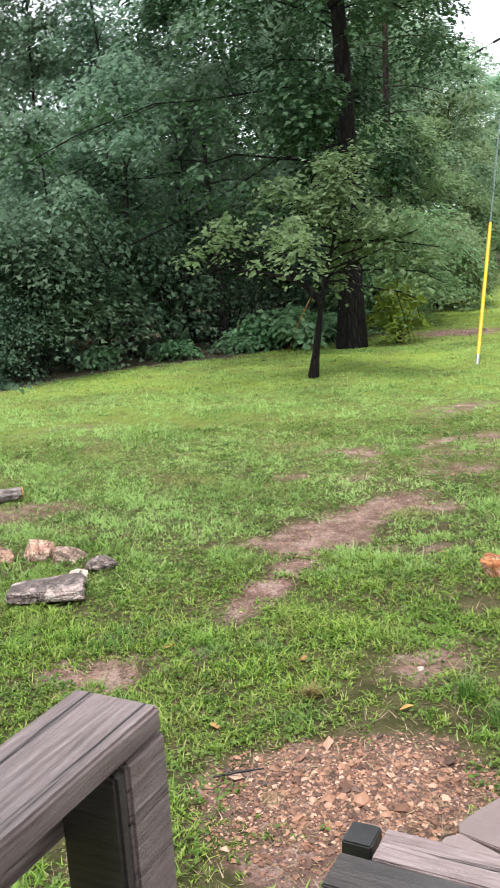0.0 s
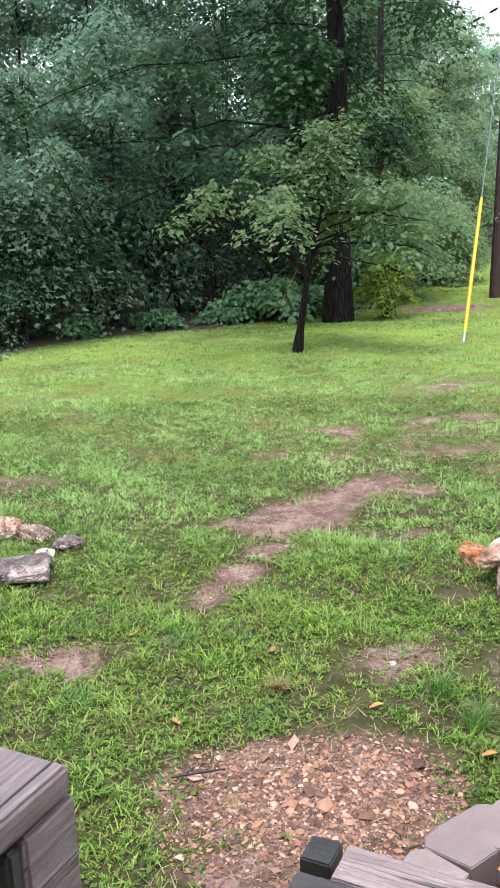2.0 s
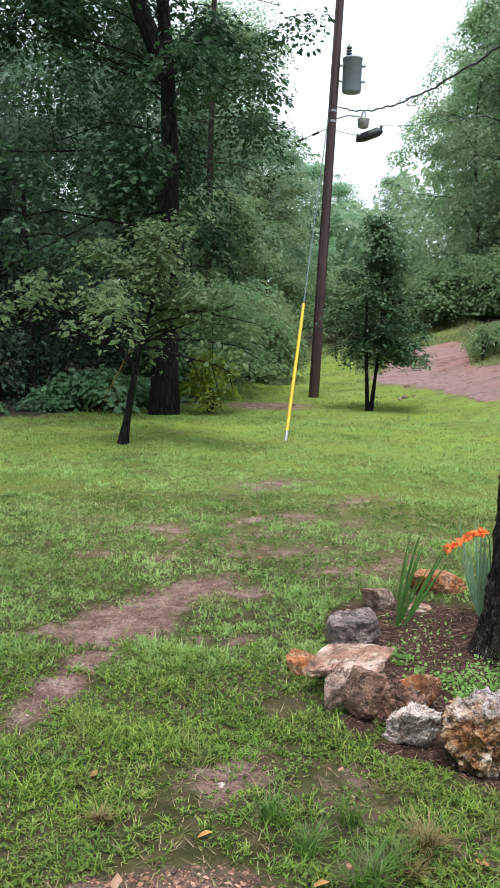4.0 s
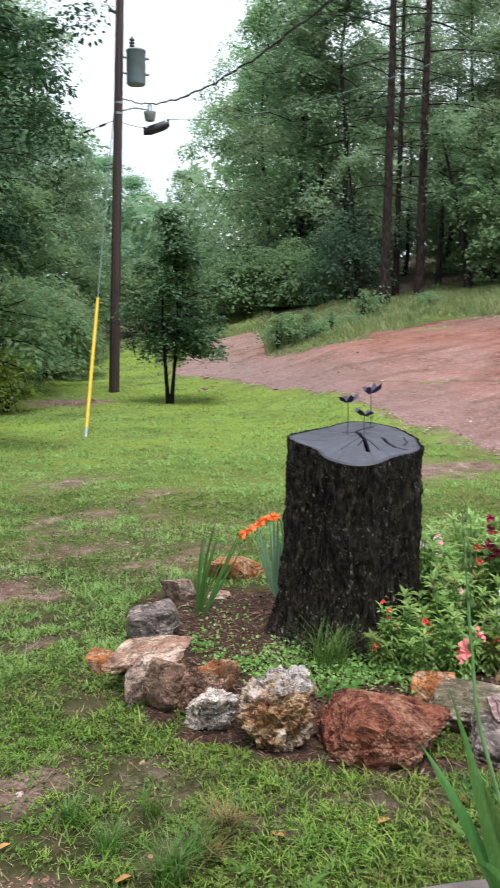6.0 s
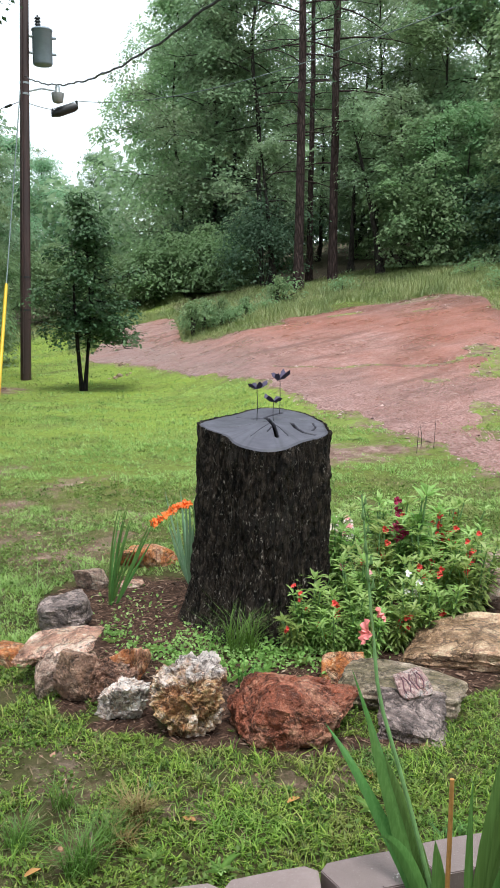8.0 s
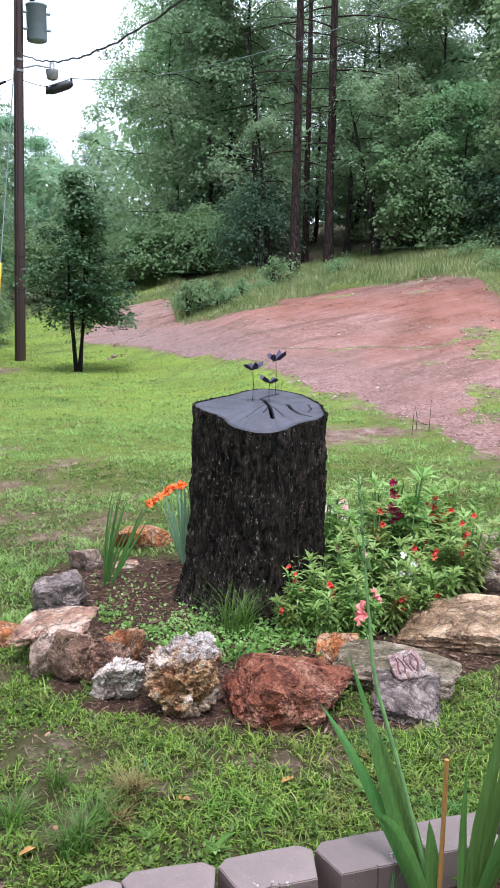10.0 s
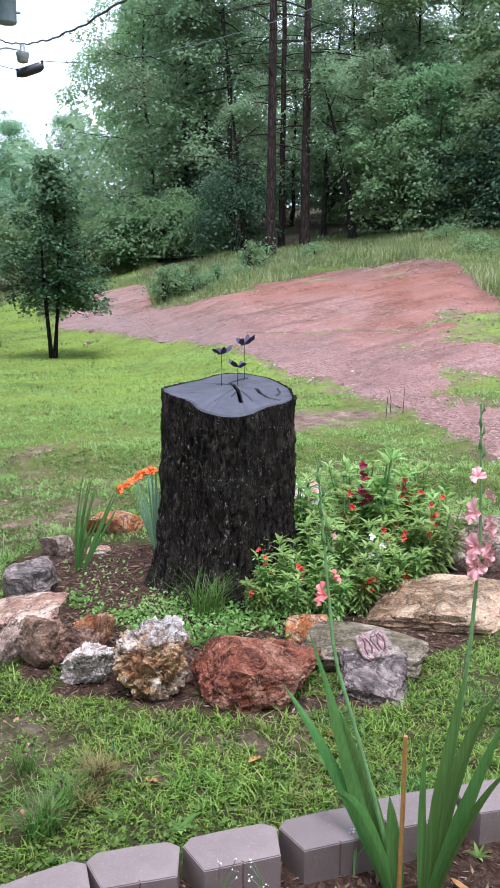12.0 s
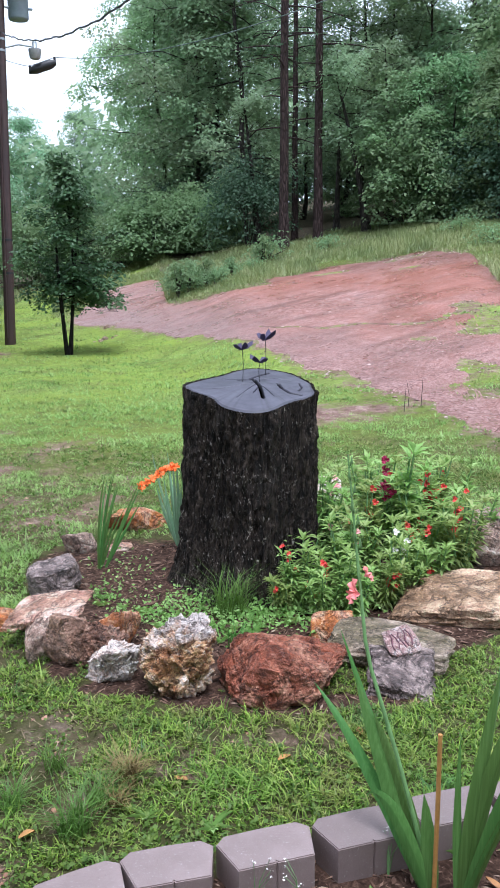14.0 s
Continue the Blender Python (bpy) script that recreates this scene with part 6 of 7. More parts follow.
for k, (x, y, size) in enumerate(((8.35, 20.7, 0.15), (8.52, 20.85, 0.19), (8.7, 20.78, 0.13), (8.62, 21.05, 0.16), (8.42, 20.95, 0.12), (8.85, 20.95, 0.1), (8.25, 20.9, 0.1))):
    rock("pale broken stone in a small heap on the grass", GREY_STONE, (x, y), (size, size * 0.8, size * 0.5), 61 + k, 40 * k, group="stone heap by the driveway", detail=3)

skin = [v.co for v in painted.data.vertices]
for k, du in enumerate((-0.05, -0.028, -0.005, 0.018, 0.04)):
    way = []
    for v in (-0.045, -0.015, 0.015, 0.04):
        x = du + 0.008 * math.sin(k * 2 + v * 60)
        z = max(c.z for c in sorted(skin, key=lambda c: (c.x - x) ** 2 + (c.y - v) ** 2 + (0.0 if c.z > 0.035 else 1.0))[:5])
        way.append((x, v, z + 0.0005))
    part("stroke", Acc().tube(way, [0.0035] * 4, 6), PAINT_STROKE, painted, "dark red brush stroke")

m = Mat("weathered_log", 0.6)
grain = m.noise(6, 9, 0.75, (2, 7, 7), 0.4)
LOG_WOOD = m.done(m.ramp(grain, [(0.35, (0.025, 0.02, 0.018)), (0.5, (0.20, 0.16, 0.145)), (0.68, (0.48, 0.42, 0.40))]), grain, 1.0, 0.02)
log = thing("log", "short weathered grey log with an orange sawn end", "log", place=(-2.3, 7.12, float(land(-2.3, 7.12)) + 0.05))
acc = Acc()
u = np.linspace(0, 1, 24)
core = np.c_[-0.5 + 0.83 * u, -0.12 + 0.22 * u + 0.008 * np.sin(u * 9), 0.02 * u + 0.006 * np.sin(u * 13)]
acc.tube(core, 0.062 - 0.012 * u + 0.005 * np.sin(u * 17) + 0.003 * np.sin(u * 41), 16, False)
for turn in (0.4, 1.3, 2.1, 2.9, 4.3, 5.4):
    shift = np.c_[-0.26 * np.cos(turn + u), 0.97 * np.cos(turn + u), np.sin(turn + u)] * (0.05 - 0.008 * u)[:, None]
    acc.tube((core + shift)[2:-1], (0.016 + 0.006 * np.sin(u * 11 + turn * 3) + 0.003 * np.sin(u * 37 + turn))[2:-1], 7)
part("bark", acc, LOG_WOOD, log)
acc = Acc()
acc.tube([(0.325, 0.098, 0.02), (0.335, 0.102, 0.02)], [0.054, 0.052], 16)
part("sawn_end", acc, STAKE, log, "pale orange sawn end")

# Rubble by the pole and the holly, and a few fallen leaves
for k, (x, y, w) in enumerate(((4.5, 19.6, 0.2), (4.95, 19.9, 0.16), (5.4, 20.1, 0.22), (5.0, 20.4, 0.14), (9.35, 22.7, 0.25), (9.7, 22.9, 0.2), (9.5, 23.1, 0.18), (9.95, 22.8, 0.15))):
    rock("grey rubble stone lying in the grass", GREY_STONE, (x, y), (w, w * 0.7, w * 0.4), 60 + k, k * 40, group="rubble on the lawn", detail=3)


# ---- porch ----
U, N = np.array([0.891, -0.454]), np.array([0.454, 0.891])
TURN = math.atan2(U[1], U[0])


def porch_at(u, n, z):
    x, y = U * u + N * n
    return Matrix.Translation((x, y, z)) @ Matrix.Rotation(TURN, 4, "Z")


def plank(parent, name, u, n, z, size, mat, label="", turn=0.0):
    bm = block(*size, bevel=0.005)
    ob = part(name, bm, mat, parent, label, False)
    ob.matrix_basis = porch_at(u, n, z) @ Matrix.Rotation(turn, 4, "Z")
    return ob


rail = thing("porch_railing", "weathered grey timber porch railing with a flat cap board", "railing")
plank(rail, "cap_board", -0.70, -0.30, 1.242, (0.142, 2.5, 0.038), BOARD)
for n in (0.908, -0.6):
    plank(rail, "post", -0.672, n, 0.0, (0.09, 0.09, 1.24), BOARD)
# Added board: shade on the post's house-facing side, put in as dark timber.
plank(rail, "shade_board", -0.678, 0.849, 0.0, (0.098, 0.022, 1.236), DARK_BOARD, "dark added board standing in for the post's shaded face")
plank(rail, "rail_board", -0.765, -0.30, 1.10, (0.036, 2.4, 0.09), BOARD)
plank(rail, "bottom_board", -0.74, -0.30, 0.50, (0.036, 2.4, 0.09), BOARD)

deck = thing("porch_floor", "weathered board porch floor behind the railing", "porch")
for i in range(18):
    plank(deck, "plank", 0.9, 0.93 - 0.145 * i, 0.36, (3.3, 0.138, 0.036), BOARD_ACROSS)
for u in (-0.7, 0.9, 2.5):
    plank(deck, "joist", u, -0.3, 0.0, (0.09, 2.4, 0.358), BOARD)

landing = thing("landing_step", "low dark wet timber landing step with a tarred corner post", "step")
for i, mat in enumerate((BOARD_ACROSS, DARK_BOARD, DARK_BOARD, BOARD_ACROSS, DARK_BOARD, BOARD_ACROSS, DARK_BOARD)):
    plank(landing, "plank", -0.42 + (0.045 if i == 0 else 0), 2.115 - 0.146 * i, 0.205, (0.82 - (0.09 if i == 0 else 0), 0.14, 0.036), mat)
plank(landing, "corner_post", -0.797, 2.128, 0.0, (0.088, 0.10, 0.246), TAR, "black tarred square corner post")
for n in (2.10, 1.2):
    plank(landing, "bearer", -0.42, n, 0.0, (0.74, 0.06, 0.203), DARK_BOARD)

# Unseen ceiling, added to shade the railing post from the house side.
shade_slab = single("ceiling", block(4.2, 2.0, 0.12, 0), SIDING, "unseen plain ceiling added over the porch to shade the railing", "ceiling", "structure", smooth=False)
shade_slab.matrix_basis = porch_at(0.9, -0.72, 2.75)
wall = single("wall_south", block(9, 0.2, 3.2, 0), SIDING, "plain house wall behind the porch", "wall", "structure", smooth=False)
wall.matrix_basis = porch_at(0.9, -1.75, 0.0)


# ---- block edging ----
EDGE = [(0.43, 2.26), (0.545, 2.43), (0.80, 2.615), (1.105, 2.605), (1.40, 2.515), (1.72, 2.435), (2.045, 2.36), (2.365, 2.275), (2.68, 2.18), (2.99, 2.08), (3.29, 1.97)]
edging = thing("block_edging", "curved low edging of tapered pinkish-grey concrete blocks", "garden edging")
for i, (p, q) in enumerate(zip(EDGE, EDGE[1:])):
    p, q = np.array(p), np.array(q)
    way = q - p
    length = np.linalg.norm(way)
    way /= length
    half = length / 2 - 0.004
    prof = [(-half, 0.035), (-half + 0.035, 0.0), (0.0, -0.004), (half - 0.035, 0.0), (half, 0.035), (half - 0.035, 0.175), (0.004, 0.175), (0.0, 0.168), (-0.004, 0.175), (-half + 0.035, 0.175)]
    bm = bmesh.new()
    low = [bm.verts.new((a, -b, -0.05)) for a, b in prof]
    upr = [bm.verts.new((a, -b, 0.118 + 0.004 * math.sin(i * 2.3))) for a, b in prof]
    bm.faces.new(upr[::-1])
    bm.faces.new(low)
    for k in range(len(prof)):
        bm.faces.new((low[k], upr[k], upr[(k + 1) % len(prof)], low[(k + 1) % len(prof)]))
    bmesh.ops.recalc_face_normals(bm, faces=bm.faces)
    bmesh.ops.bevel(bm, geom=[e for e in bm.edges if all(v.co.z > 0.05 for v in e.verts)], offset=0.0035, segments=2, affect="EDGES")
    ob = part("block", bm, CONCRETE, edging, smooth=False)
    mid = (p + q) / 2
    ob.matrix_basis = Matrix.Translation((*mid, 0.0)) @ Matrix.Rotation(math.atan2(way[1], way[0]), 4, "Z") @ pose(0, 0, 0, 0, 1.2 * math.sin(i * 3.1), 0)


# ---- plants ----
def sword(acc, base, tip, bow, width, n=9, fold=0.3):
    """One sword-shaped leaf, keeled, from base to tip."""
    base, tip, bow = np.array(base, float), np.array(tip, float), np.array(bow, float)
    s = np.linspace(0, 1, n)
    path = base + s[:, None] * (tip - base) + (4 * s * (1 - s))[:, None] * bow
    way = unit(np.gradient(path, axis=0))
    side = unit(np.cross(way, unit(np.array([bow[1] + 0.3, -bow[0] + 0.8, 0.2]))))
    lift = np.cross(side, way)
    w = width * np.interp(s, [0, 0.15, 0.45, 0.8, 1], [0.6, 0.92, 1.0, 0.5, 0.02])[:, None] / 2
    v = np.stack([path - side * w, path - side * w * 0.1 - lift * w * fold, path + side * w * 0.1 - lift * w * fold, path + side * w], 1).reshape(-1, 3)
    f = [[i * 4 + j, i * 4 + j + 1, i * 4 + j + 5, i * 4 + j + 4] for i in range(n - 1) for j in range(3)]
    acc.add(v, f)


def floret(seed, size):
    """An open ruffled six-lobed bloom facing +x, one skin from throat to rim."""
    g = rng_of(seed)
    a = np.linspace(0, 2 * np.pi, 48, endpoint=False)
    lobe = np.abs(np.cos(1.5 * (a + 0.3 * np.sin(a)))) ** 0.55
    odd = g.uniform(0.75, 1.15, 6)[(np.floor((a + np.pi / 6) / (np.pi / 3)) % 6).astype(int)]
    rows = []
    for s in (0.0, 0.25, 0.5, 0.75, 1.0):
        out = 0.1 + s * (0.25 + 0.75 * lobe * odd) * (0.5 + 0.5 * s)
        deep = -0.55 + 1.1 * s - 0.45 * s**2 + 0.16 * s**2 * np.sin(9 * a + seed) - 0.25 * s**2 * (lobe - 0.5)
        rows.append(np.stack([deep, out * np.cos(a), out * np.sin(a)], 1) * size)
    n = len(a)
    v = np.vstack(rows)
    f = [[i * n + j, i * n + (j + 1) % n, (i + 1) * n + (j + 1) % n, (i + 1) * n + j] for i in range(4) for j in range(n)]
    return Acc().add(v, f)


BLOOM = floret(3, 0.038).mesh("bloom", PINK)
SMALL_BLOOM = floret(5, 0.028).mesh("bloom", PINK)
PALE_BLOOM = floret(3, 0.037).mesh("bloom", PALE_PINK)
PALE_SMALL = floret(5, 0.026).mesh("bloom", PALE_PINK)


def gladiolus(label, foot, leaves, spike, blooms, buds):
    ob = thing("gladiolus", label, "flower", "gladioli behind the edging", (foot[0], foot[1], float(land(*foot))))
    for tip, bow, width in leaves:
        acc = Acc()
        b = np.array(tip[:2]) * 0.06
        sword(acc, (b[0], b[1], -0.02), tip, bow, width * 1.08, 12, 0.4)
        part("leaf", acc, GLAD_LEAF, ob)
    acc = Acc()
    pts = np.array(spike, float)
    s = np.linspace(0, 1, 16)
    path = along(pts, s)
    acc.tube(path, np.interp(s, [0, 0.6, 1], [0.008, 0.0058, 0.0025]), 8)
    part("stem", acc, STEM, ob)
    for k, t in enumerate(buds):
        p = along(pts, np.array([t]))[0]
        sgn = (-1) ** k
        acc = Acc()
        size = 0.035 * (1.15 - 0.75 * t)
        acc.tube([p, p + np.array([0.5 * sgn * size, -0.3 * size, 0.9 * size]), p + np.array([0.45 * sgn * size, -0.2 * size, 2.4 * size])], [size * 0.32, size * 0.36, size * 0.05], 6)
        part("bud", acc, STEM, ob)
    for t, turn, up, small in blooms:
        p = along(pts, np.array([t]))[0]
        b = part("bloom", (PALE_SMALL if small else PALE_BLOOM) if len(blooms) > 3 else (SMALL_BLOOM if small else BLOOM), PINK, ob, "pink open bloom")
        b.matrix_basis = Matrix.Translation(p + 0.03 * np.array([math.cos(radians(turn)), math.sin(radians(turn)), 0.3])) @ pose(0, 0, 0, 0, -up, turn)
    return ob


f1 = (1.96, 2.072)
gladiolus(
    "gladiolus with sword leaves and one coral-pink bloom on its spike", f1,
    [((-0.154, 0.446, 0.576), (-0.01, 0.0, 0.07), 0.04), ((-0.116, 0.357, 0.796), (0.0, 0.01, 0.03), 0.03), ((-0.108, 0.289, 0.673), (-0.01, 0.01, 0.02), 0.056),
     ((-0.079, 0.228, 0.55), (0.01, 0.0, 0.02), 0.05), ((-0.166, 0.144, 0.325), (-0.02, 0.0, 0.13), 0.045), ((-0.016, 0.042, 0.33), (0.0, 0.0, 0.02), 0.052)],
    [(0, 0, 0), (-0.05, 0.12, 0.4), (-0.097, 0.242, 0.746), (-0.088, 0.311, 1.05), (-0.104, 0.348, 1.38)],
    [(0.655, 172, 15, False), (0.70, -40, 35, True)], [0.76, 0.79, 0.82, 0.86, 0.9, 0.94, 0.97])
f2 = (1.995, 1.995)
gladiolus(
    "gladiolus with a tall spike of pale pink blooms", f2,
    [((-0.012, 0.012, 0.574), (-0.01, 0.0, 0.01), 0.028), ((0.083, -0.043, 0.783), (-0.01, 0.0, 0.02), 0.056), ((0.15, -0.13, 0.74), (-0.01, 0.02, 0.11), 0.055),
     ((0.144, -0.157, 0.679), (0.0, 0.0, 0.03), 0.056), ((0.125, -0.215, 0.55), (0.0, 0.0, 0.08), 0.036), ((0.06, -0.137, 0.424), (0.0, 0.0, 0.01), 0.02), ((0.05, -0.03, 0.5), (0.0, 0.0, 0.02), 0.05)],
    [(0, 0, 0), (0.06, -0.02, 0.4), (0.105, -0.035, 0.85), (0.135, -0.025, 1.18), (0.134, 0.004, 1.59)],
    [(0.69, -150, 5, False), (0.71, -10, 5, False), (0.735, -170, 5, False), (0.77, -30, 10, False), (0.80, 170, 15, False), (0.83, -20, 30, True), (0.87, -160, 40, True)], [0.9, 0.92, 0.94, 0.96, 0.98])

acc = Acc()
acc.tube([(0, 0, -0.1), (0.005, 0.003, 0.28), (0.0, 0.0, 0.545)], [0.0075, 0.0075, 0.007], 8)
cane = single("garden_cane", acc, STAKE, "brown bamboo cane pushed into the flower bed", "stake")
cane.location = (1.95, 2.06, 0.0)


def fan(name, label, category, place, leaves, length, width, seed, spread=0.5, mat=GLAD_LEAF, lean=(0, 0), group=""):
    g = rng_of(seed)
    ob = thing(name, label, category, group, (*place, float(land(*place))))
    for k in range(leaves):
        a = g.uniform(0, 6.283)
        h = length * g.uniform(0.6, 1.1)
        q = spread * h * g.uniform(0.2, 1.0)
        acc = Acc()
        root = np.array([math.cos(a), math.sin(a)]) * 0.02
        sword(acc, (*root, -0.02), (math.cos(a) * q + lean[0], math.sin(a) * q + lean[1], h), (math.cos(a) * q * 0.12, math.sin(a) * q * 0.12, 0.06 * h), width * g.uniform(0.7, 1.2), 7)
        part("leaf", acc, mat, ob)
    return ob


fan("iris_plant", "clump of upright narrow green sword leaves", "plant", (2.2, 5.46), 12, 0.64, 0.018, 71, 0.3, lean=(0.17, -0.07))
croc = fan("montbretia", "blue-green sword leaves with an arching orange flower spike", "flower", (2.86, 5.60), 22, 0.6, 0.022, 72, 0.5, mat=MONT_LEAF)
arc = np.array([(0, 0, 0.0), (-0.06, -0.03, 0.35), (-0.10, -0.05, 0.60), (-0.24, -0.1, 0.60), (-0.46, -0.12, 0.49)]) + [0.06, -0.04, 0]
acc = Acc()
acc.tube(along(arc, np.linspace(0, 1, 14)), np.interp(np.linspace(0, 1, 14), [0, 1], [0.007, 0.003]), 6)
part("stem", acc, STEM, croc)
for k in range(15):
    p = along(arc, np.array([0.58 + 0.42 * k / 15]))[0]
    b = part("bloom", floret(80 + k, 0.032).mesh("bloom", ORANGE), ORANGE, croc, "orange bloom")
    b.matrix_basis = Matrix.Translation(p + [0, 0, 0.015]) @ pose(0, 0, 0, 0, -50 + 20 * math.sin(k), 200 + 70 * (k % 3))
for x, y, n, h, seed, sp in ((2.52, 4.32, 170, 0.27, 73, 0.9), (2.35, 3.98, 50, 0.12, 74, 1.0), (1.15, 3.35, 60, 0.12, 75, 1.2), (0.85, 3.42, 90, 0.11, 76, 1.2), (0.93, 3.2, 90, 0.12, 77, 1.2), (1.08, 2.95, 160, 0.16, 79, 1.3), (1.22, 3.05, 90, 0.13, 80, 1.3), (1.36, 3.12, 280, 0.115, 81, 1.2), (1.27, 3.0, 90, 0.08, 82, 1.4), (0.2, 3.55, 120, 0.06, 83, 1.6)):
    g = rng_of(seed)
    tuft = Acc()
    a, q = g.uniform(0, 6.283, n), h * 0.35 * np.sqrt(g.random(n))
    blades(tuft, q * np.cos(a), q * np.sin(a), np.zeros(n), g, np.full(n, h), 0.0045, sp, True)
    single("grass_tuft", tuft, OLIVE if seed > 80 else TUFT, "withered olive-brown grass tuft in the lawn" if seed > 80 else "tuft of long dark green grass blades", "grass", "stuff", smooth=False).location = (x, y, float(land(x, y)))


def balsam_shape(seed, high, stems=9):
    g = rng_of(seed)
    wood, leaves, spots = Acc(), Acc(), []
    for k in range(stems):
        a, q = g.uniform(0, 6.28), g.uniform(0.03, 0.19)
        h = high * g.uniform(0.55, 1.1)
        top = np.array([math.cos(a) * q, math.sin(a) * q, h])
        path = np.array([(0.02 * math.cos(a), 0.02 * math.sin(a), -0.02), top * [0.6, 0.6, 0.5], top])
        wood.tube(path, [0.008, 0.007, 0.004], 6)
        n = 56
        t = np.sort(g.uniform(0.12, 1.0, n))
        t[-9:] = 0.97 + 0.03 * g.random(9)
        p = along(path, t)
        b = np.arange(n) * 2.4 + g.uniform(0, 1)
        el = np.interp(t, [0.25, 1.0], [-0.35, 0.55]) + g.normal(0, 0.2, n)
        way = np.stack([np.cos(b) * np.cos(el), np.sin(b) * np.cos(el), np.sin(el)], 1)
        ln = (0.084 * g.uniform(0.7, 1.25, n))[:, None]
        side = unit(np.cross(way, [0, 0, 1.0]))
        up = np.cross(side, way)
        m1, tip = p + way * ln * 0.5 + up * ln * 0.06, p + way * ln - up * ln * 0.1
        l, r = m1 + side * ln * 0.14 + up * ln * 0.05, m1 - side * ln * 0.14 + up * ln * 0.05
        v = np.stack([p, r, m1, l, tip], 1).reshape(-1, 3)
        i = np.arange(n)[:, None] * 5
        leaves.add(v, np.concatenate([i + [0, 1, 2], i + [0, 2, 3], i + [1, 4, 2], i + [2, 4, 3]]))
        spots.append(along(path, np.array([0.55, 0.66, 0.75, 0.83, 0.9, 0.97])) + g.normal(0, 0.012, (6, 3)))
    return wood, leaves, np.vstack(spots)


def balsam(shape, mat, word, place, turn, scale, blooms, seed):
    g = rng_of(seed)
    ob = thing("balsam_plant", "leafy green garden balsam plant " + ("without open blooms" if not blooms else "with small " + word + " blooms"), "flower", "balsams in the stump bed")
    part("stalk", shape[0], STEM, ob)
    part("foliage", shape[1], BALSAM_LEAF, ob, smooth=False)
    for k in range(blooms):
        stems = len(shape[2]) // 6
        p = shape[2][(k // 4 * 3 + seed) % stems * 6 + (3 + k % 3 if mat is MAGENTA else 1 + k % 5)] + g.normal(0, 0.01, 3)
        c, s = math.cos(-turn), math.sin(-turn)
        toward = -unit(np.array([place[0], place[1], -1.2]))
        p = p + 0.045 * np.array([c * toward[0] - s * toward[1], s * toward[0] + c * toward[1], toward[2]])
        b = part("bloom", floret(int(g.integers(1, 90)), 0.021).mesh("bloom", mat), mat, ob, word + " bloom")
        b.matrix_basis = Matrix.Translation(p) @ Matrix.Rotation(-turn, 4, "Z") @ pose(0, 0, 0, 0, g.uniform(-60, 0), g.uniform(200, 270))
    ob.matrix_basis = Matrix.Translation((*place, float(land(*place)))) @ Matrix.Rotation(turn, 4, "Z") @ Matrix.Scale(scale, 4)


BALSAMS = [balsam_shape(91, 0.42), balsam_shape(92, 0.46, 10), balsam_shape(93, 0.36)]
ROWS = [
    (2.98, 4.30, 0, 0.85, RED, "red", 6), (2.80, 4.18, 2, 0.65, RED, "red", 2), (3.15, 4.12, 1, 0.95, RED, "red", 4), (2.95, 4.02, 0, 0.65, RED, "red", 2), (3.35, 4.3, 1, 1.0, PALE_PINK, "pale pink", 6), (3.1, 3.92, 2, 0.75, RED, "red", 2), (3.48, 3.95, 0, 0.8, RED, "coral red", 3), (3.75, 4.0, 2, 0.95, RED, "red", 2), (2.9, 4.2, 1, 0.7, RED, "red", 2), (3.32, 3.98, 2, 0.8, RED, "red", 4),
    (3.55, 4.15, 0, 0.95, WHITE, "white", 7), (3.62, 4.5, 1, 1.1, RED, "coral red", 6), (3.9, 4.3, 1, 1.1, RED, "red", 10), (4.1, 4.15, 0, 1.1, RED, "red", 4), (3.98, 4.62, 1, 1.5, MAGENTA, "deep magenta", 12), (3.55, 4.85, 0, 1.15, PALE_PINK, "pale pink", 9),
    (4.2, 4.55, 1, 1.15, RED, "coral red", 8), (4.4, 4.35, 0, 1.05, RED, "red", 6), (3.7, 5.15, 0, 1.2, PALE_PINK, "pale pink", 8), (4.1, 4.95, 1, 1.2, RED, "red", 6), (4.45, 4.8, 1, 1.1, RED, "coral red", 6), (4.3, 5.25, 0, 1.1, WHITE, "white", 6), (4.75, 4.95, 0, 1.1, RED, "red", 6), 
]
for k, (x, y, s, scale, mat, word, blooms) in enumerate(ROWS):
    balsam(BALSAMS[s], mat, word, (x, y), k * 1.3, scale, blooms, k)


def weed(place, leaves, length, seed, label="low broad-leaved seedling with pale green leaves"):
    g = rng_of(seed)
    ob = thing("weed", label, "plant", "weeds", (*place, float(land(*place))))
    acc = Acc()
    for k in range(leaves):
        a = k * 2.4 + g.uniform(-0.3, 0.3)
        h = length * g.uniform(0.6, 1.1)
        sword(acc, (0, 0, 0), (math.cos(a) * h, math.sin(a) * h, h * g.uniform(0.2, 0.7)), (0, 0, h * 0.15), h * 0.3, 6)
    part("foliage", acc, BALSAM_LEAF, ob)


for k, (x, y) in enumerate(((1.33, 2.88), (1.28, 2.75), (1.85, 2.85), (2.2, 2.75), (1.5, 2.7), (1.75, 2.1), (2.3, 2.05), (1.35, 2.3), (2.15, 2.15), (2.45, 1.95), (1.1, 2.35), (2.68, 4.25), (2.58, 4.1), (2.2, 4.4), (2.12, 4.6), (1.95, 4.85), (2.05, 4.75), (2.4, 4.12), (2.3, 4.2), (2.75, 4.05), (2.0, 4.95), (2.62, 4.2), (2.5, 4.05), (2.1, 4.35), (2.85, 3.95), (2.3, 4.05))):
    weed((x, y), 9, 0.07 + 0.02 * math.sin(k * 5), 200 + k)

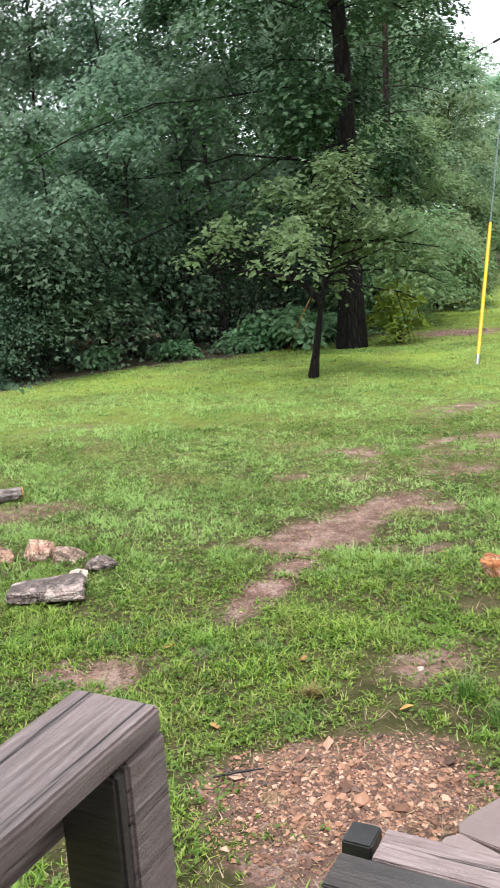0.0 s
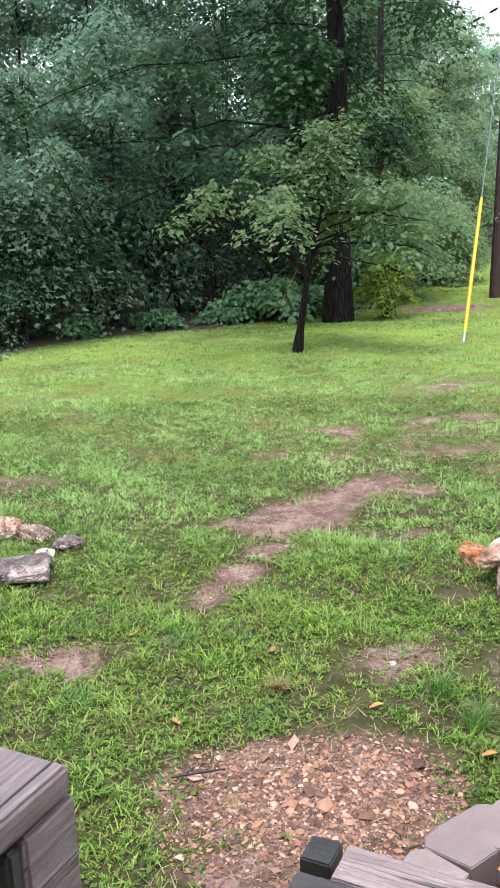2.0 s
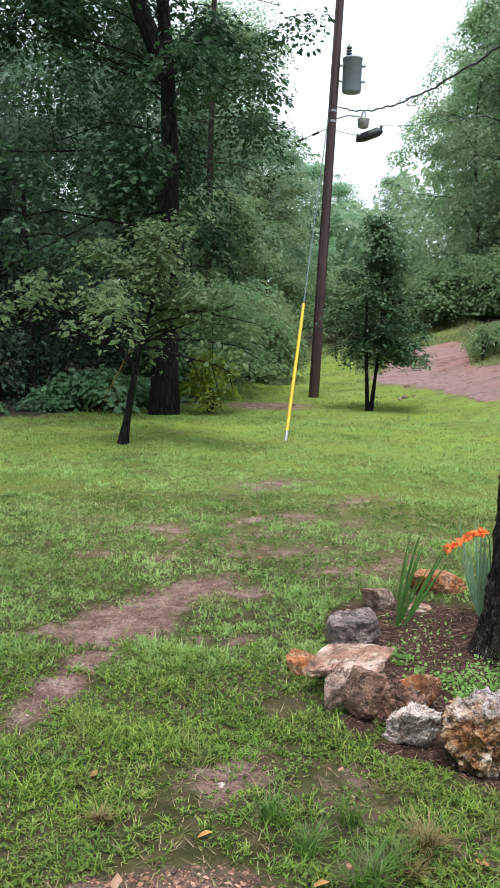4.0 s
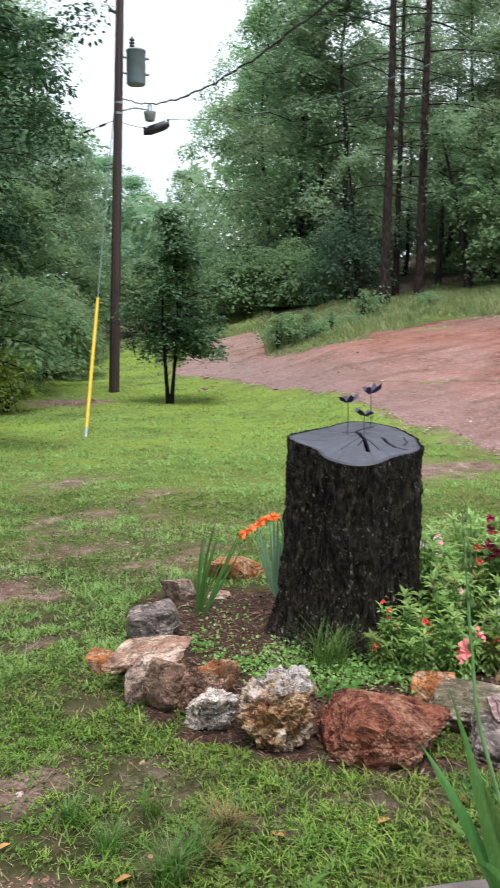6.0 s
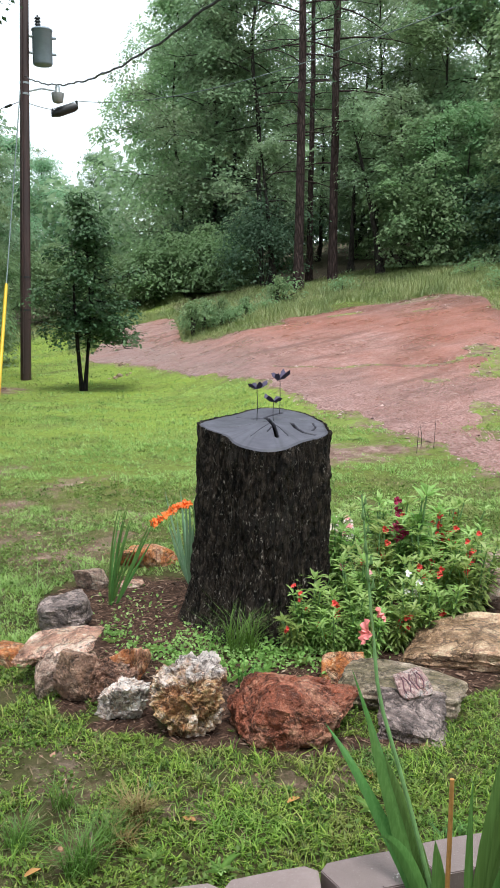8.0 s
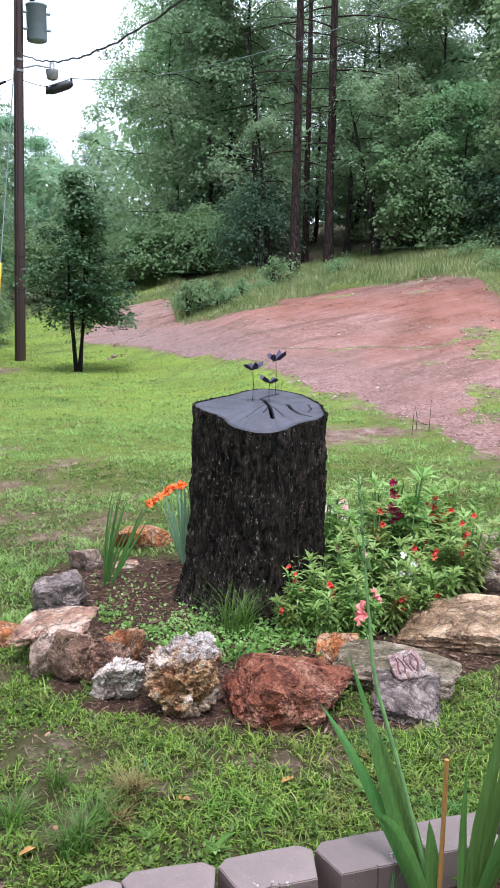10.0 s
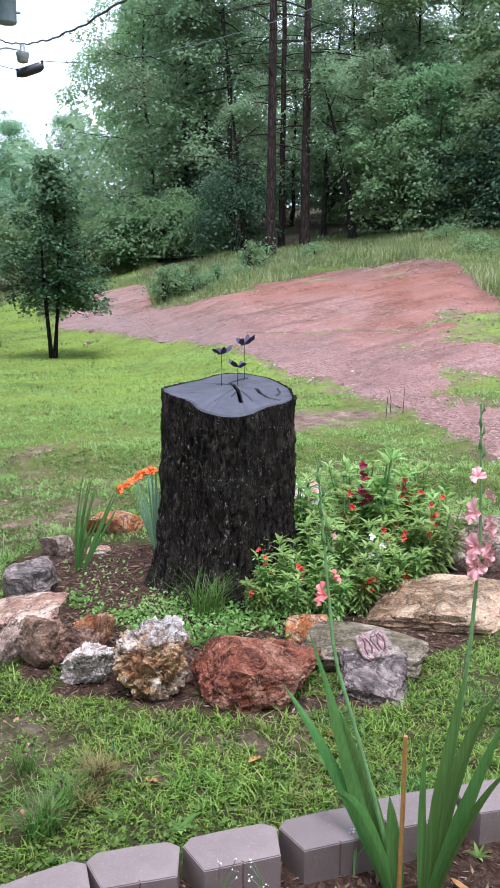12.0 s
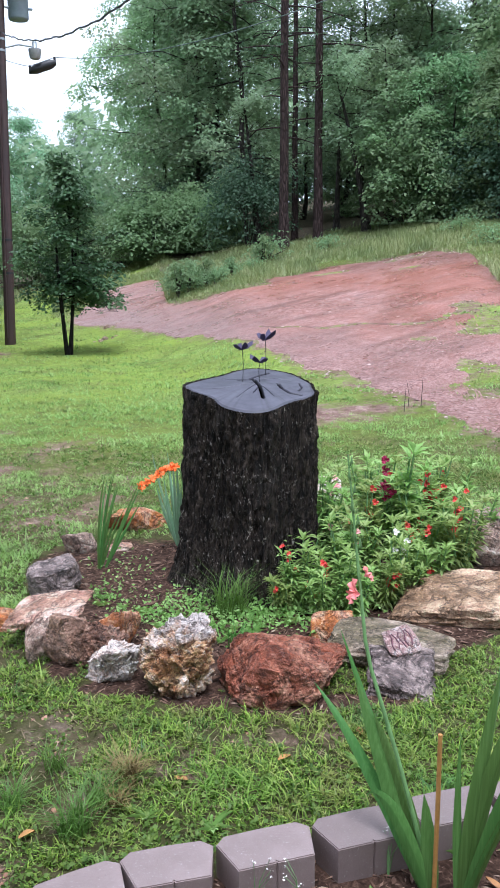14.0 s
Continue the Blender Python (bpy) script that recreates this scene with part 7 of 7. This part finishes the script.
g = rng_of(340)
seedlings = Acc()
for cx, cy, wx, wy, n in ((2.02, 4.92, 0.07, 0.1, 130), (2.14, 4.5, 0.1, 0.1, 160), (2.5, 4.45, 0.22, 0.16, 900), (2.62, 4.2, 0.2, 0.1, 600), (2.95, 4.1, 0.25, 0.14, 800), (1.98, 4.5, 0.05, 0.06, 80), (2.3, 4.15, 0.08, 0.06, 70), (2.3, 5.3, 0.12, 0.15, 100), (2.42, 4.62, 0.08, 0.1, 90)):
    x, y = g.normal(cx, wx, n), g.normal(cy, wy, n)
    leaf_quads(seedlings, np.stack([x, y, land(x, y) + g.uniform(0.01, 0.075, n)], 1), g, 0.027, 0.6, 0.7)
single("seedlings", seedlings, BALSAM_LEAF, "scattered pale green seedlings in the mulch", "plant", "stuff", smooth=False)


def tiny_flower(place, seed):
    g = rng_of(seed)
    ob = thing("white_weed", "thin weed with tiny white flowers against the edging blocks", "plant", "white-flowered weeds", (*place, float(land(*place))))
    stalks, heads = Acc(), Acc()
    for k in range(4):
        a, h = g.uniform(0, 6.28), g.uniform(0.09, 0.17)
        tip = np.array([0.05 * math.cos(a), 0.05 * math.sin(a), h])
        stalks.tube([(0, 0, -0.01), tip * [0.3, 0.3, 0.6], tip], [0.0018, 0.0015, 0.001], 5)
        leaf_quads(heads, tip + g.normal(0, 0.004, (4, 3)), g, 0.007, 0.8)
    part("stalk", stalks, STEM, ob)
    part("bloom", heads, WHITE, ob, "tiny white flower heads", False)


for k, (x, y) in enumerate(((1.42, 2.28), (1.56, 2.24), (1.88, 2.2))):
    tiny_flower((x, y), 330 + k)

dry = thing("dried_flower", "brown dried flower heads inside the edging", "plant", place=(0.98, 2.24, 0.0))
g = rng_of(301)
acc, heads = Acc(), Acc()
for k in range(110):
    a, q = g.uniform(0, 6.28), 0.15 * math.sqrt(g.random())
    p = np.array([math.cos(a) * q * 1.2, math.sin(a) * q * 0.7, 0])
    top = p + [g.normal(0, 0.03), g.normal(0, 0.03), g.uniform(0.05, 0.16)]
    acc.tube([p, (p + top) / 2 + g.normal(0, 0.008, 3), top], [0.003, 0.003, 0.002], 4)
    leaf_quads(heads, top + g.normal(0, 0.014, (10, 3)), g, 0.024, 0.6)
part("stalk", acc, DRY, dry)
part("seed_mass", heads, DRY, dry, smooth=False)


# ---- loose bits ----
ICO = bmesh.new()
bmesh.ops.create_icosphere(ICO, subdivisions=1, radius=1)
BALL_V = np.array([v.co[:] for v in ICO.verts])
BALL_F = np.array([[v.index for v in f.verts] for f in ICO.faces])
ICO.free()


OCTA_V = np.array([(1, 0, 0), (0, 1, 0), (-1, 0, 0), (0, -1, 0), (0, 0, 1), (0, 0, -1)], float)
OCTA_F = np.array([(0, 1, 4), (1, 2, 4), (2, 3, 4), (3, 0, 4), (1, 0, 5), (2, 1, 5), (3, 2, 5), (0, 3, 5)])


def bits(name, label, category, x, y, size, mat, seed, squash=(1, 1, 0.5), lift=0.2, small=False):
    g = rng_of(seed)
    ICO_V, ICO_F = (OCTA_V, OCTA_F) if small else (BALL_V, BALL_F)
    n = len(x)
    s = size * g.lognormal(0, 0.45, n)[:, None, None]
    v = ICO_V[None] * g.uniform(0.65, 1.25, (n, len(ICO_V), 1)) * np.array(squash) * s
    a = g.uniform(0, 6.28, n)[:, None]
    vx_, vy_ = v[..., 0] * np.cos(a) - v[..., 1] * np.sin(a), v[..., 0] * np.sin(a) + v[..., 1] * np.cos(a)
    tilt = g.normal(0, 0.25, (n, 1))
    v = np.stack([vx_ + x[:, None], vy_ + y[:, None], v[..., 2] + tilt * vx_ + land(x, y)[:, None] + s[..., 0] * lift], -1)
    acc = Acc().add(v, (ICO_F[None] + (np.arange(n) * len(ICO_V))[:, None, None]).reshape(-1, 3))
    return single(name, acc, mat, label, category, "stuff", smooth=False)


g = rng_of(401)
x, y = g.normal(0.3, 0.3, 11000), g.normal(2.8, 0.23, 11000)
keep = (patches(x, y, BARE) > 0.35) & (y > 2.25) & ~((0.454 * x + 0.891 * y < 2.14)) & (patches(x, y, MULCH) < 0.25)
bits("gravel", "loose reddish-brown gravel and stone chips by the step", "gravel", x[keep], y[keep], 0.006, PEBBLE, 402, (1, 0.75, 0.4), 0.25, True)
x, y = g.normal(0.3, 0.3, 520), g.normal(2.8, 0.22, 520)
keep = (patches(x, y, BARE) > 0.3) & (0.454 * x + 0.891 * y > 2.18) & (patches(x, y, MULCH) < 0.25)
bits("stone_chips", "larger pale and reddish stone chips on the soil", "gravel", x[keep], y[keep], 0.0105, PEBBLE, 409, (1, 0.75, 0.4), 0.2)
x, y, g = scatter(26000, 2.3, 10, 403)
keep = (patches(x, y, BARE) > 0.3 + 0.3 * g.random(26000)) & (0.454 * x + 0.891 * y > 2.2)
bits("soil_crumbs", "small stones and crumbs on the bare soil", "gravel", x[keep], y[keep], 0.006, PEBBLE, 404, small=True)
g = rng_of(405)
x, y = g.uniform(1.3, 5, 27000), g.uniform(1.7, 6.2, 27000)
keep = patches(x, y, MULCH) > 0.35
bits("mulch_chips", "brown bark and leaf mulch in the beds", "mulch", x[keep], y[keep], 0.0062, CHIP, 406, (2.0, 0.42, 0.4), 0.4, True)
x, y, g = scatter(24000, 8, 27, 407, 20, 54)
keep = on_road(x, y) > -0.9 * g.random(24000) ** 2
bits("road_stones", "loose stones on the clay driveway", "gravel", x[keep], y[keep], 0.014, ROAD_STONE, 408, small=True)

twig = Acc()
twig.tube([(-0.09, 0.0, 0.012), (0.0, 0.008, 0.02), (0.1, 0.03, 0.016)], [0.004, 0.005, 0.003], 6)
single("twig", twig, BLACK, "short dark twig on the gravel", "twig").location = (-0.12, 2.95, 0.0)

g = rng_of(501)
LEAF_SPOTS = [(1.93, 2.93), (1.55, 2.98), (0.2, 3.9), (-0.5, 4.1), (1.25, 2.62), (2.3, 2.72), (0.9, 3.0), (-0.2, 3.3), (2.35, 2.95), (1.75, 2.0), (2.15, 1.95), (1.5, 2.12), (0.55, 3.35)]
for k, (x, y) in enumerate(LEAF_SPOTS):
    acc = Acc()
    s = np.linspace(0, 1, 6)
    w = 0.014 * np.sin(np.pi * (0.08 + 0.9 * s))
    v = np.concatenate([np.stack([0.06 * s, side * w, 0.008 + 0.01 * np.abs(side) * s + 0.006 * np.sin(4 * s + k)], 1) for side in (-1, 0, 1)])
    acc.add(v, [[r * 6 + i, r * 6 + i + 1, (r + 1) * 6 + i + 1, (r + 1) * 6 + i] for r in range(2) for i in range(5)])
    leaf = single("fallen_leaf", acc, DRY if k % 3 else STAKE, "curled brown fallen leaf on the ground", "leaf", group="fallen leaves")
    leaf.matrix_basis = Matrix.Translation((x, y, float(land(x, y)) + 0.012)) @ Matrix.Rotation(k * 2.1, 4, "Z")

acc = Acc()
acc.tube([(0, 0, -0.05), (0.25, 0.1, 0.55), (0.62, 0.2, 1.25)], [0.008, 0.008, 0.007], 8)
marker = single("marker_cane", acc, STAKE, "thin faded brown cane leaning among the weeds", "stake")
marker.location = (0.75, 17.3, float(land(0.75, 17.3)))
for k, (x, y) in enumerate(((7.55, 8.6), (7.75, 8.75), (7.85, 8.62))):
    acc = Acc()
    acc.tube([(0, 0, -0.02), (0.01, 0.0, 0.16), (0.03 * (-1) ** k, 0.01, 0.3 + 0.05 * k)], [0.005, 0.004, 0.002], 5)
    single("dry_stalk", acc, TREE_BARK, "thin dead weed stalk beside the driveway", "plant", group="dead stalks").location = (x, y, float(land(x, y)))
